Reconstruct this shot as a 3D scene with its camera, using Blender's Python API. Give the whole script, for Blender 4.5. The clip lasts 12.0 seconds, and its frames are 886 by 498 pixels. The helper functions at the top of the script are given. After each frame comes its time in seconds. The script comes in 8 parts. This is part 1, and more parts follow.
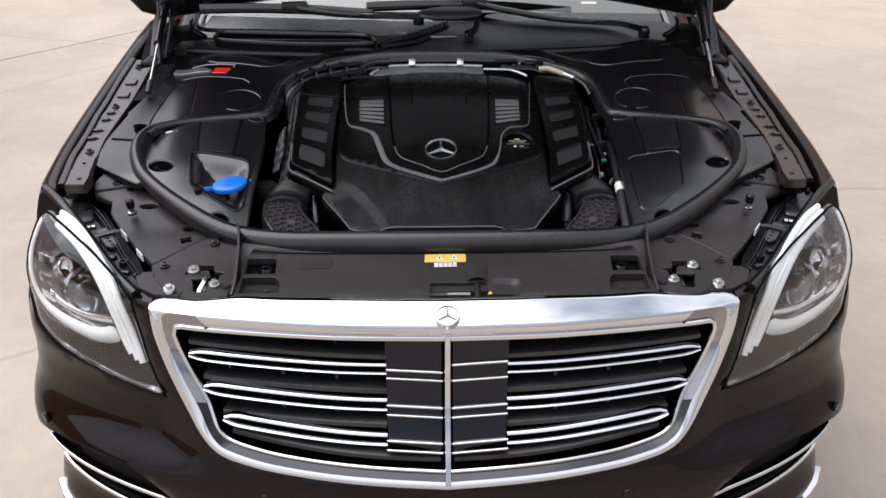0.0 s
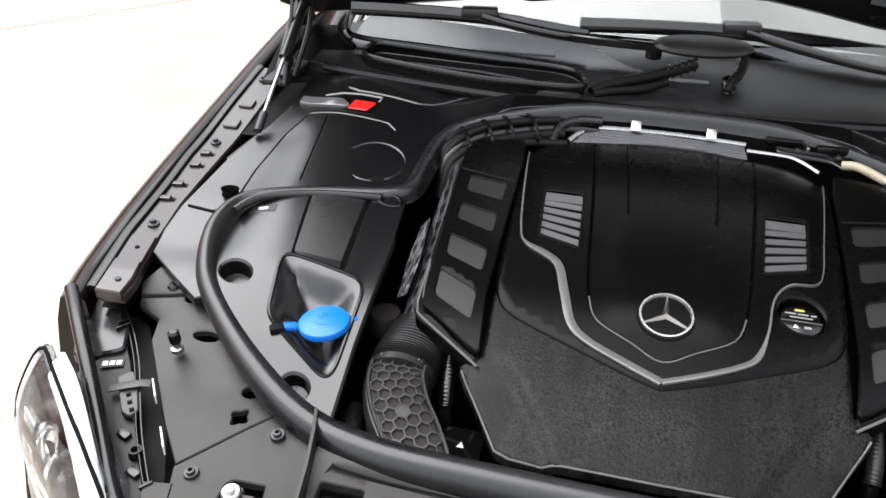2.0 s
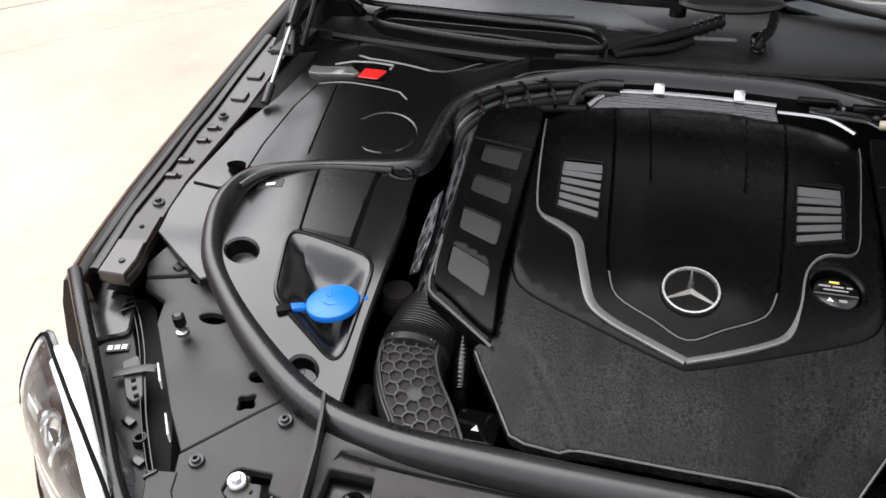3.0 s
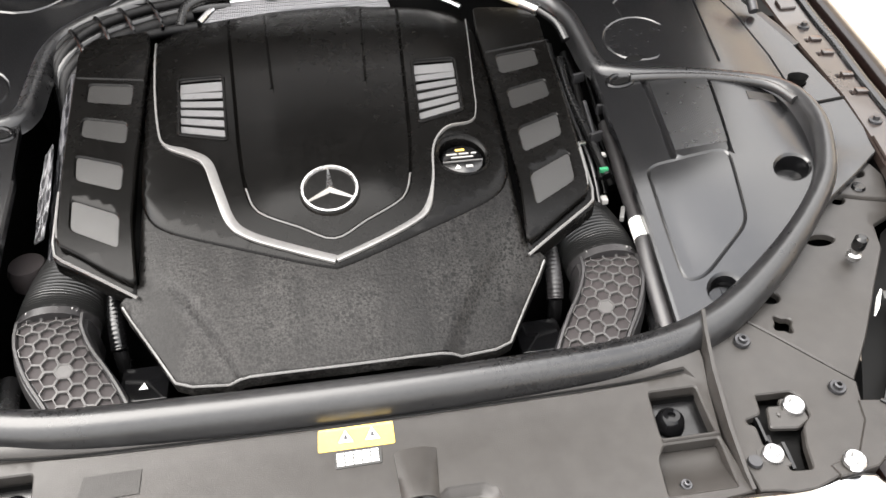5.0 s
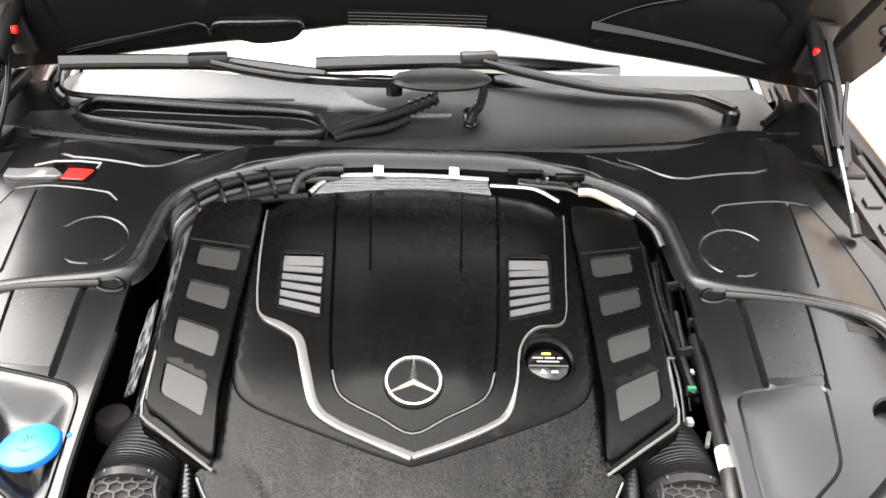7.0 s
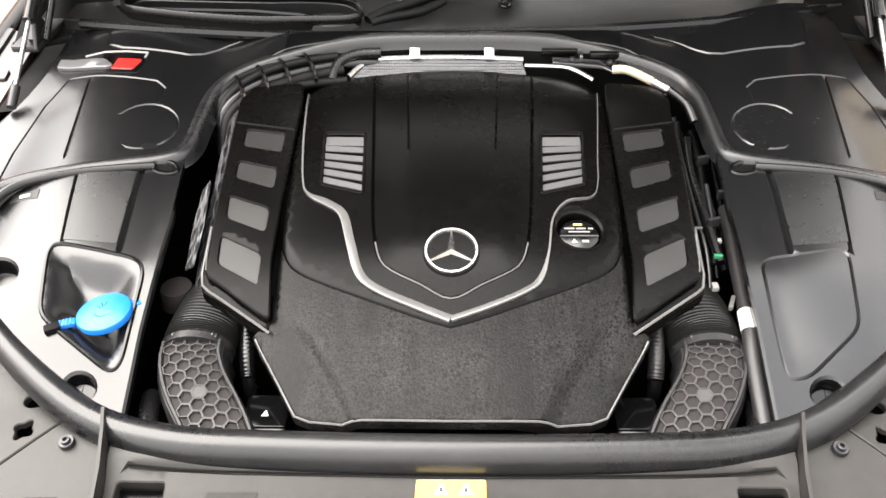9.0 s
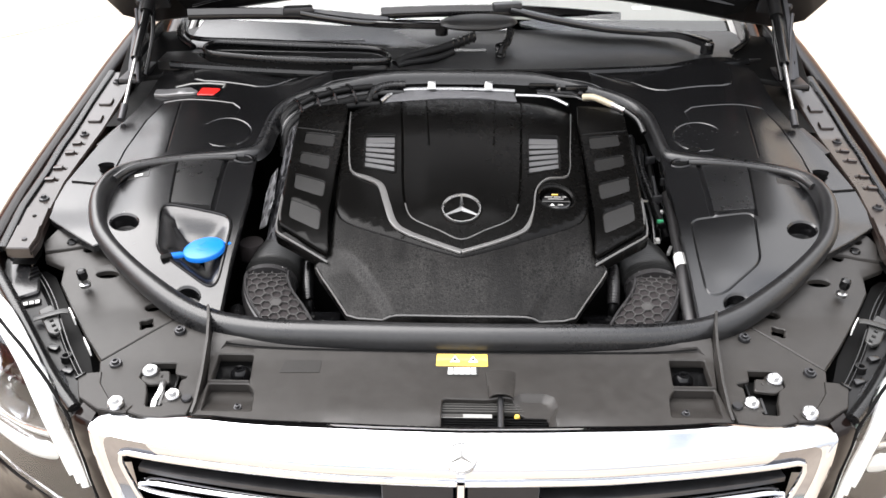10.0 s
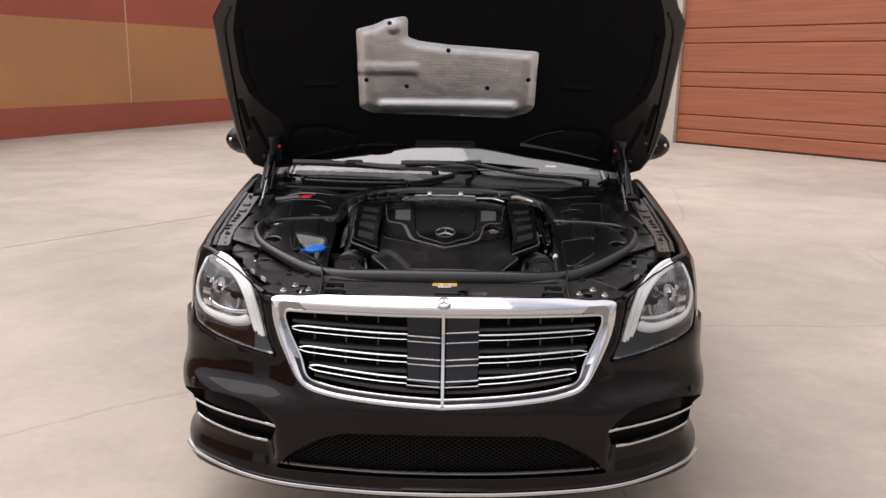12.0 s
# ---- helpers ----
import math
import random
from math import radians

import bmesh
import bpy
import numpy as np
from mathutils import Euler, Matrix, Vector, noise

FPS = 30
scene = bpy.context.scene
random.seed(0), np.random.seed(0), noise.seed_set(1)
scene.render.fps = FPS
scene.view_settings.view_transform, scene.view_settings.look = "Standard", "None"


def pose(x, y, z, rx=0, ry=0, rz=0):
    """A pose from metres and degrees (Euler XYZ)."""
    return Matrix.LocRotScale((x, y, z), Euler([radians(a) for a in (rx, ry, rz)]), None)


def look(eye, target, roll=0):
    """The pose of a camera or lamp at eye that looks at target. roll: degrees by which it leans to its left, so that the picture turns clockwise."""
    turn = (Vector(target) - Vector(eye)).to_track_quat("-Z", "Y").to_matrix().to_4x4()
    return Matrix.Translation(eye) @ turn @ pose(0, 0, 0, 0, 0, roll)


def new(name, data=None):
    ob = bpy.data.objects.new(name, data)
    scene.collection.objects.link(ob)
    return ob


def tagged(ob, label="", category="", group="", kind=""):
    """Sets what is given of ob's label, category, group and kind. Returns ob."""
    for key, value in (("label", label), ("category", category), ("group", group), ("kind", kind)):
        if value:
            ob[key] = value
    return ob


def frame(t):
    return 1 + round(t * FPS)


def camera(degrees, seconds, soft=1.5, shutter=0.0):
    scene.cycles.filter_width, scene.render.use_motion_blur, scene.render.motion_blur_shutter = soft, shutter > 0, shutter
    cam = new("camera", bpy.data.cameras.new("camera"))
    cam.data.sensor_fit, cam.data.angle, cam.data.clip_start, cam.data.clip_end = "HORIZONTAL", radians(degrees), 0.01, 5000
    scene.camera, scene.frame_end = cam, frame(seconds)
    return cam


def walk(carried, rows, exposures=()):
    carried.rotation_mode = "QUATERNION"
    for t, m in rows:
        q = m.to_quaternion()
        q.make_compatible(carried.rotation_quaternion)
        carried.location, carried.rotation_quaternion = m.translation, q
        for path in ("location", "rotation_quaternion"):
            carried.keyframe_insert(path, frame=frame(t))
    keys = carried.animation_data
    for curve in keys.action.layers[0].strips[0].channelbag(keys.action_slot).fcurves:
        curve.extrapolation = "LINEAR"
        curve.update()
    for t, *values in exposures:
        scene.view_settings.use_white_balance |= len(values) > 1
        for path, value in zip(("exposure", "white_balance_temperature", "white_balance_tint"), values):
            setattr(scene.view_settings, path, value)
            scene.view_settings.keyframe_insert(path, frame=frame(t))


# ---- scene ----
cam = camera(57.3, 12.0)
PATH = [
    (0, (-0.035, -1.16, 1.532), (0.007, 0.602, 0.588), 0.1),
    (0.5, (-0.044, -0.878, 1.544), (0.008, 0.868, 0.569), 0.2),
    (1, (-0.015, -0.647, 1.534), (-0.083, 1.079, 0.526), 1.1),
    (1.5, (-0.056, -0.495, 1.526), (-0.3, 1.192, 0.479), 1.1),
    (2, (-0.094, -0.396, 1.522), (-0.475, 1.253, 0.456), 1.3),
    (2.5, (-0.093, -0.352, 1.524), (-0.535, 1.267, 0.436), 0.9),
    (2.7, (-0.089, -0.346, 1.517), (-0.548, 1.262, 0.419), -0.2),
    (4.3, (-0.053, -0.341, 1.484), (-0.269, 1.118, 0.132), -6.2),
    (4.5, (-0.028, -0.336, 1.482), (-0.147, 1.122, 0.117), -5.2),
    (5, (0.017, -0.32, 1.474), (0.243, 1.192, 0.184), -0.7),
    (5.5, (0.044, -0.304, 1.495), (0.474, 1.288, 0.365), 2.5),
    (6, (0.04, -0.286, 1.512), (0.389, 1.376, 0.456), 3.3),
    (6.5, (0.017, -0.265, 1.526), (0.213, 1.437, 0.494), 3.2),
    (7, (0.003, -0.274, 1.546), (0.063, 1.44, 0.517), 2.2),
    (7.2, (-0.002, -0.274, 1.544), (0.034, 1.437, 0.51), 1.9),
    (8.8, (0.002, -0.312, 1.549), (-0.035, 1.255, 0.307), -0.7),
    (9, (0.012, -0.333, 1.555), (-0.031, 1.232, 0.312), -0.8),
    (9.5, (0.012, -0.48, 1.555), (-0.029, 1.146, 0.392), -0.3),
    (10, (-0.012, -0.781, 1.568), (-0.04, 0.937, 0.545), 0.2),
    (10.5, (0.008, -1.097, 1.559), (-0.009, 0.708, 0.697), 0.5),
    (11, (0.004, -1.502, 1.542), (-0.001, 0.374, 0.848), 0.5),
    (11.5, (-0.022, -1.889, 1.515), (-0.022, 0.03, 0.95), 0.8),
    (12, (0.01, -2.309, 1.469), (-0.002, -0.359, 1.025), 0.8),
]
EXPOSURES = [(0, 0.15, 6170, 14), (0.5, 0.5, 6090, 12), (1, 1.45, 6250, 11), (1.5, 1.45, 6300, 10), (2, 1.0, 6270, 10), (2.5, 0.7, 6280, 10), (2.7, 0.7, 6300, 10),
             (4.3, 1.85, 6400, 10), (4.5, 2.1, 6430, 11), (5, 2.15, 6680, 10), (5.5, 2.0, 6760, 10), (6, 1.92, 6760, 10), (6.5, 2.15, 6770, 10), (7, 2.2, 6780, 10),
             (7.2, 2.2, 6780, 10), (8.8, 2.1, 6790, 10), (9, 2.03, 6790, 10), (9.5, 2.0, 6790, 10), (10, 1.45, 6420, 11), (10.5, 0.72, 6260, 11), (11, -0.2, 6440, 17),
             (11.5, -0.25, 6490, 19), (12, -0.1, 6490, 18)]
walk(cam, [(t, look(eye, target, roll)) for t, eye, target, roll in PATH], EXPOSURES)

# ---- world and light ----
SUN_EL, SUN_AZ = radians(64), radians(290)
world = bpy.data.worlds.new("sky")
scene.world = world
world.use_nodes = True
wt = world.node_tree
wt.nodes.clear()
w_out = wt.nodes.new("ShaderNodeOutputWorld")
w_bg = wt.nodes.new("ShaderNodeBackground")
w_sky = wt.nodes.new("ShaderNodeTexSky")
w_sky.sky_type, w_sky.sun_disc = "NISHITA", False
w_sky.sun_elevation, w_sky.sun_rotation = SUN_EL, SUN_AZ
w_co = wt.nodes.new("ShaderNodeTexCoord")
w_map = wt.nodes.new("ShaderNodeMapping")
w_map.inputs["Scale"].default_value = (1.0, 1.0, 2.6)
w_no = wt.nodes.new("ShaderNodeTexNoise")
w_no.inputs["Scale"].default_value, w_no.inputs["Detail"].default_value = 1.7, 7.0
w_ra = wt.nodes.new("ShaderNodeValToRGB")
w_ra.color_ramp.elements[0].position, w_ra.color_ramp.elements[1].position = 0.31, 0.50
w_mix = wt.nodes.new("ShaderNodeMix")
w_mix.data_type = "RGBA"
# an overcast sky is three times as bright overhead as at the horizon
w_sep = wt.nodes.new("ShaderNodeSeparateXYZ")
w_up = wt.nodes.new("ShaderNodeMapRange")
w_up.inputs["From Min"].default_value, w_up.inputs["From Max"].default_value = 0.0, 1.0
w_up.inputs["To Min"].default_value, w_up.inputs["To Max"].default_value = 0.33, 1.0
w_cl = wt.nodes.new("ShaderNodeMix")
w_cl.data_type, w_cl.blend_type = "RGBA", "MULTIPLY"
w_cl.inputs["Factor"].default_value = 1.0
w_cl.inputs["A"].default_value = (16.0, 15.9, 16.0, 1)
wt.links.new(w_co.outputs["Generated"], w_sep.inputs["Vector"])
wt.links.new(w_sep.outputs["Z"], w_up.inputs["Value"])
# and brighter on the side of the veiled sun
w_dot = wt.nodes.new("ShaderNodeVectorMath")
w_dot.operation = "DOT_PRODUCT"
w_dot.inputs[1].default_value = (math.sin(SUN_AZ), math.cos(SUN_AZ), 0.0)
w_side = wt.nodes.new("ShaderNodeMapRange")
w_side.inputs["From Min"].default_value, w_side.inputs["From Max"].default_value = -1.0, 1.0
w_side.inputs["To Min"].default_value, w_side.inputs["To Max"].default_value = 0.6, 1.4
w_both = wt.nodes.new("ShaderNodeMath")
w_both.operation = "MULTIPLY"
wt.links.new(w_co.outputs["Generated"], w_dot.inputs[0])
wt.links.new(w_dot.outputs["Value"], w_side.inputs["Value"])
wt.links.new(w_up.outputs["Result"], w_both.inputs[0])
wt.links.new(w_side.outputs["Result"], w_both.inputs[1])
wt.links.new(w_both.outputs[0], w_cl.inputs["B"])
wt.links.new(w_cl.outputs["Result"], w_mix.inputs["B"])
w_bg.inputs["Strength"].default_value = 0.11
wt.links.new(w_co.outputs["Generated"], w_map.inputs["Vector"])
wt.links.new(w_map.outputs["Vector"], w_no.inputs["Vector"])
wt.links.new(w_no.outputs["Fac"], w_ra.inputs["Fac"])
wt.links.new(w_ra.outputs["Color"], w_mix.inputs["Factor"])
wt.links.new(w_sky.outputs["Color"], w_mix.inputs["A"])
wt.links.new(w_mix.outputs["Result"], w_bg.inputs["Color"])
wt.links.new(w_bg.outputs["Background"], w_out.inputs["Surface"])
sun_data = bpy.data.lights.new("sun", "SUN")
sun_data.energy, sun_data.angle, sun_data.color = 2.3, radians(66), (1.0, 0.97, 0.93)
sun = new("sun", sun_data)
sun.matrix_world = look((0, 0, 20), (20 * -math.sin(SUN_AZ) / math.tan(SUN_EL), 20 * -math.cos(SUN_AZ) / math.tan(SUN_EL), 0))


# ---- materials ----
def mat(name, col, rough=0.5, metal=0.0, coat=0.0, var=0.2, scale=30.0, bump=0.0, bscale=400.0, rvar=0.12, spec=0.5, trans=0.0, ior=1.5,
        dust=0.0, stretch=(1, 1, 1), bdist=0.001):
    """Principled surface with large stains, fine grain and a fine relief."""
    m = bpy.data.materials.new(name)
    m.use_nodes = True
    nt = m.node_tree
    p = nt.nodes["Principled BSDF"]
    p.inputs["Metallic"].default_value = metal
    p.inputs["IOR"].default_value = ior
    p.inputs["Specular IOR Level"].default_value = spec
    p.inputs["Coat Weight"].default_value = coat
    p.inputs["Coat Roughness"].default_value = 0.03
    p.inputs["Transmission Weight"].default_value = trans
    co = nt.nodes.new("ShaderNodeTexCoord")
    mp = nt.nodes.new("ShaderNodeMapping")
    mp.inputs["Scale"].default_value = stretch
    nt.links.new(co.outputs["Object"], mp.inputs["Vector"])
    big = nt.nodes.new("ShaderNodeTexNoise")
    big.inputs["Scale"].default_value, big.inputs["Detail"].default_value = scale * 0.25, 5
    fine = nt.nodes.new("ShaderNodeTexNoise")
    fine.inputs["Scale"].default_value, fine.inputs["Detail"].default_value = scale * 6, 3
    for n in (big, fine):
        nt.links.new(mp.outputs["Vector"], n.inputs["Vector"])
    mixed = nt.nodes.new("ShaderNodeMath")
    mixed.operation = "MULTIPLY_ADD"
    mixed.inputs[1].default_value = 0.65
    nt.links.new(big.outputs["Fac"], mixed.inputs[0])
    half = nt.nodes.new("ShaderNodeMath")
    half.operation = "MULTIPLY"
    half.inputs[1].default_value = 0.35
    nt.links.new(fine.outputs["Fac"], half.inputs[0])
    nt.links.new(half.outputs[0], mixed.inputs[2])
    ramp = nt.nodes.new("ShaderNodeValToRGB")
    ramp.color_ramp.elements[0].position, ramp.color_ramp.elements[1].position = 0.3, 0.7
    lo = [c * (1 - var) for c in col]
    hi = [min(1, c * (1 + var) + dust) for c in col]
    ramp.color_ramp.elements[0].color, ramp.color_ramp.elements[1].color = (*lo, 1), (*hi, 1)
    nt.links.new(mixed.outputs[0], ramp.inputs["Fac"])
    nt.links.new(ramp.outputs["Color"], p.inputs["Base Color"])
    rr = nt.nodes.new("ShaderNodeMapRange")
    rr.inputs["From Min"].default_value, rr.inputs["From Max"].default_value = 0.3, 0.7
    rr.inputs["To Min"].default_value, rr.inputs["To Max"].default_value = max(0.0, rough * (1 - rvar)), min(1, rough * (1 + rvar))
    nt.links.new(mixed.outputs[0], rr.inputs["Value"])
    nt.links.new(rr.outputs["Result"], p.inputs["Roughness"])
    if bump:
        bn = nt.nodes.new("ShaderNodeTexNoise")
        bn.inputs["Scale"].default_value, bn.inputs["Detail"].default_value = bscale, 3
        nt.links.new(mp.outputs["Vector"], bn.inputs["Vector"])
        bu = nt.nodes.new("ShaderNodeBump")
        bu.inputs["Strength"].default_value, bu.inputs["Distance"].default_value = bump, bdist
        nt.links.new(bn.outputs["Fac"], bu.inputs["Height"])
        nt.links.new(bu.outputs["Normal"], p.inputs["Normal"])
    return m


PLASTIC = mat("black_bay_plastic", (0.0021, 0.0021, 0.0023), 0.21, var=0.12, dust=0.0012, bump=0.06, bscale=900, scale=14, rvar=0.2, spec=0.5)
DECK = mat("grained_deck_plastic", (0.0195, 0.0174, 0.0156), 0.42, dust=0.010, bump=0.25, bscale=1100, scale=10, spec=0.38)
RUBBER = mat("black_rubber", (0.0028, 0.0028, 0.0030), 0.25, dust=0.003, bump=0.10, bscale=300, scale=30, rvar=0.25, spec=0.45)
SEAL_RUBBER = mat("dusty_seal_rubber", (0.0045, 0.0045, 0.0050), 0.31, dust=0.011, bump=0.10, bscale=260, scale=26, rvar=0.3, spec=0.6)
SATIN = mat("satin_black_cover", (0.0010, 0.0009, 0.0008), 0.27, dust=0.0010, bump=0.05, bscale=900, scale=16, spec=0.11)
COVER = mat("moulded_cover_plastic", (0.0030, 0.0030, 0.0034), 0.25, var=0.15, dust=0.0025, scale=12, rvar=0.12, spec=0.72)
COWL_SKIN = mat("grained_cowl_plastic", (0.0042, 0.0042, 0.0045), 0.42, var=0.15, dust=0.003, bump=0.2, bscale=1000, scale=12, rvar=0.15, spec=0.6)
GRAIN = mat("grained_black_cover", (0.0012, 0.0011, 0.0010), 0.36, var=0.5, dust=0.002, bump=0.42, bscale=300, scale=30, bdist=0.0012, rvar=0.3, spec=0.14)


def dust_film(m, amount, light, drops, streak=0.0):
    """A thin film of dust in uneven patches, spotted by dried drops and, on the apron, wiped in streaks along the car."""
    nt = m.node_tree
    p = nt.nodes["Principled BSDF"]
    base = p.inputs["Base Color"].links[0].from_socket
    co = nt.nodes.new("ShaderNodeTexCoord")

    def link(a, b):
        nt.links.new(a, b)

    def math_node(op, a, b):
        n = nt.nodes.new("ShaderNodeMath")
        n.operation = op
        for i, v in enumerate((a, b)):
            if isinstance(v, float):
                n.inputs[i].default_value = v
            else:
                link(v, n.inputs[i])
        return n.outputs[0]

    def field(scale, detail, lo, hi, stretch=(1, 1, 1)):
        mp = nt.nodes.new("ShaderNodeMapping")
        mp.inputs["Scale"].default_value = stretch
        n, r = nt.nodes.new("ShaderNodeTexNoise"), nt.nodes.new("ShaderNodeMapRange")
        n.inputs["Scale"].default_value, n.inputs["Detail"].default_value, n.inputs["Roughness"].default_value = scale, detail, 0.6
        r.inputs["From Min"].default_value, r.inputs["From Max"].default_value = lo, hi
        link(co.outputs["Object"], mp.inputs["Vector"])
        link(mp.outputs["Vector"], n.inputs["Vector"])
        link(n.outputs["Fac"], r.inputs["Value"])
        return r.outputs["Result"]

    fac = field(7.0, 5, 0.30, 0.66)
    fac = math_node("MULTIPLY", fac, field(420.0, 2, 0.36, 0.60))
    if streak:
        fac = math_node("MULTIPLY", fac, math_node("ADD", math_node("MULTIPLY", field(11.0, 3, 0.36, 0.52, (1.6, 0.22, 1.0)), streak), 1.0 - streak))
    # dried drops leave small clean spots, thick in some places and thin in others
    for size, keep in ((210.0, 0.50), (115.0, 0.34)):
        vo, cell, near = nt.nodes.new("ShaderNodeTexVoronoi"), nt.nodes.new("ShaderNodeSeparateColor"), nt.nodes.new("ShaderNodeMapRange")
        vo.inputs["Scale"].default_value = size
        link(co.outputs["Object"], vo.inputs["Vector"])
        link(vo.outputs["Color"], cell.inputs["Color"])
        near.inputs["From Min"].default_value, near.inputs["From Max"].default_value = 0.28, 0.42
        link(vo.outputs["Distance"], near.inputs["Value"])
        many = math_node("MULTIPLY", field(16.0, 3, 0.34, 0.66), keep * drops * 2.0)
        chosen = math_node("LESS_THAN", cell.outputs["Red"], many)
        spot = math_node("MULTIPLY", chosen, math_node("SUBTRACT", 1.0, near.outputs["Result"]))
        fac = math_node("MULTIPLY", fac, math_node("SUBTRACT", 1.0, spot))
    fac = math_node("MULTIPLY", fac, amount)
    mx = nt.nodes.new("ShaderNodeMix")
    mx.data_type = "RGBA"
    mx.inputs["B"].default_value = (*light, 1)
    link(fac, mx.inputs["Factor"])
    link(base, mx.inputs["A"])
    link(mx.outputs["Result"], p.inputs["Base Color"])


dust_film(GRAIN, 1.0, (0.027, 0.0258, 0.0245), 0.9, 0.8)
dust_film(SATIN, 0.22, (0.012, 0.0115, 0.011), 1.0)
POCKET = mat("grey_pocket_plastic", (0.0050, 0.0047, 0.0044), 0.42, dust=0.003, bump=0.3, bscale=1000, spec=0.6)
# light grey for small grey parts, and for glints painted along cover edges
EDGE = mat("grey_parts_and_edge_glints", (0.15, 0.148, 0.145), 0.32, metal=0.4, scale=40)
PAINT = mat("dark_brown_metallic_paint", (0.0042, 0.0022, 0.0018), 0.35, coat=0.44, var=0.06, scale=400, spec=0.04)
HOOD_PAINT = mat("dark_inner_paint", (0.0042, 0.0030, 0.0026), 0.30, coat=0.35, var=0.2, dust=0.002)
TROUGH = mat("dull_black_housing", (0.0045, 0.0045, 0.0048), 0.42, var=0.25, dust=0.003, scale=30, spec=0.3)
INNER_PAINT = mat("brown_inner_paint", (0.017, 0.0112, 0.0092), 0.30, coat=0.4, var=0.2, dust=0.006)
CHROME = mat("chrome", (0.62, 0.63, 0.65), 0.06, metal=1.0, var=0.02, scale=60)
STEEL = mat("bright_steel", (0.46, 0.46, 0.46), 0.28, metal=1.0, scale=120)
DARK_STEEL = mat("dark_steel", (0.06, 0.06, 0.063), 0.4, metal=0.8, scale=120)
GLOSS = mat("gloss_black", (0.003, 0.003, 0.0033), 0.10, var=0.1, spec=0.28)
SILL = mat("glossy_sill", (0.010, 0.0098, 0.0095), 0.21, var=0.1, spec=1.0, dust=0.004)
WIPER = mat("wiper_black", (0.004, 0.004, 0.0043), 0.16, var=0.1, spec=0.8)
# near-black for black parts, and to put shade into gaps, recesses and openings
PIT = mat("recess_shade_and_black_parts", (0.0025, 0.0025, 0.0025), 0.6, scale=20, var=0.4, spec=0.12)
# blue in the base colour stands for sky mirrored in the gloss
SENSOR = mat("sky_tinted_sensor_panel", (0.0045, 0.0060, 0.0100), 0.08, var=0.1, spec=0.35)
LATCH_ZINC = mat("dark_zinc_plate", (0.030, 0.028, 0.026), 0.40, metal=0.2, scale=80, var=0.2)
SLAT_GREY = mat("grey_slat_plastic", (0.035, 0.034, 0.032), 0.35, dust=0.006)
GREY_PATCH = mat("rough_grey_patch", (0.0125, 0.0112, 0.010), 0.5, dust=0.010, bump=0.35, bscale=1500, scale=10, spec=0.35)
HOUSING_GREY = mat("glossy_housing_plastic", (0.010, 0.010, 0.0105), 0.20, var=0.2, dust=0.006, spec=0.6)
PALE_GREY = mat("grey_strap_plastic", (0.026, 0.026, 0.025), 0.38, var=0.15, dust=0.006)
BLUE = mat("blue_plastic", (0.004, 0.155, 0.60), 0.36, var=0.08, bump=0.1)
RED = mat("red_plastic", (0.62, 0.015, 0.012), 0.35, var=0.08)
YELLOW = mat("yellow_label", (0.74, 0.50, 0.095), 0.22, var=0.05, coat=1.0)
YELLOW.node_tree.nodes["Principled BSDF"].inputs["Coat IOR"].default_value = 2.0
WHITE = mat("white_print", (0.75, 0.75, 0.72), 0.5, var=0.05)
GREEN = mat("green_plastic", (0.03, 0.22, 0.10), 0.4)
VENT_GREY = mat("grey_vent_plastic", (0.15, 0.15, 0.152), 0.30, metal=0.5, var=0.1, bump=0.1)
PALE = mat("pale_grey_plastic", (0.26, 0.255, 0.245), 0.42, var=0.1)
BEIGE = mat("beige_plastic", (0.42, 0.37, 0.27), 0.45, var=0.15)
HOSE = mat("grey_hose_plastic", (0.017, 0.016, 0.0165), 0.36, dust=0.008, bump=0.2, bscale=700)
CUFF = mat("ribbed_cuff_rubber", (0.016, 0.016, 0.0157), 0.34, dust=0.004, bump=0.1, bscale=500, spec=0.6)
HONEY = mat("duct_ribs", (0.043, 0.041, 0.040), 0.36, dust=0.010, bump=0.15, bscale=700)
HOSE_CELL = mat("purplish_duct_plastic", (0.0145, 0.0112, 0.0115), 0.65, dust=0.004, bump=0.3, bscale=700, spec=0.3)
LIGHTGUIDE = mat("white_light_guide", (0.93, 0.95, 0.93), 0.18, coat=0.6, var=0.05)
REFLECTOR = mat("silver_reflector", (0.72, 0.73, 0.75), 0.16, metal=1.0, var=0.08)
LAMP_DARK = mat("grey_lamp_housing", (0.32, 0.325, 0.34), 0.26, metal=0.85, var=0.3, scale=20)
AMBER = mat("smoked_marker", (0.10, 0.045, 0.02), 0.2, var=0.1)
# darker copies of the chrome, with dim reflections put into their colour
SHADE_CHROME = mat("shade_toned_chrome", (0.045, 0.045, 0.048), 0.2, metal=1.0, var=0.08)
DIM_SIDE_CHROME = mat("dimmed_side_chrome", (0.30, 0.30, 0.315), 0.10, metal=1.0, var=0.05)
LINER = mat("black_hood_liner", (0.0024, 0.0024, 0.0026), 0.8, bump=0.5, bscale=500, spec=0.14)
TYRE = mat("tyre_rubber", (0.018, 0.018, 0.018), 0.8, bump=0.3)


def glass_mat(name, tint, rough=0.0, ior=1.45):
    m = bpy.data.materials.new(name)
    m.use_nodes = True
    p = m.node_tree.nodes["Principled BSDF"]
    p.inputs["Base Color"].default_value = (*tint, 1)
    p.inputs["Roughness"].default_value = rough
    p.inputs["Transmission Weight"].default_value = 1.0
    p.inputs["IOR"].default_value = ior
    return m


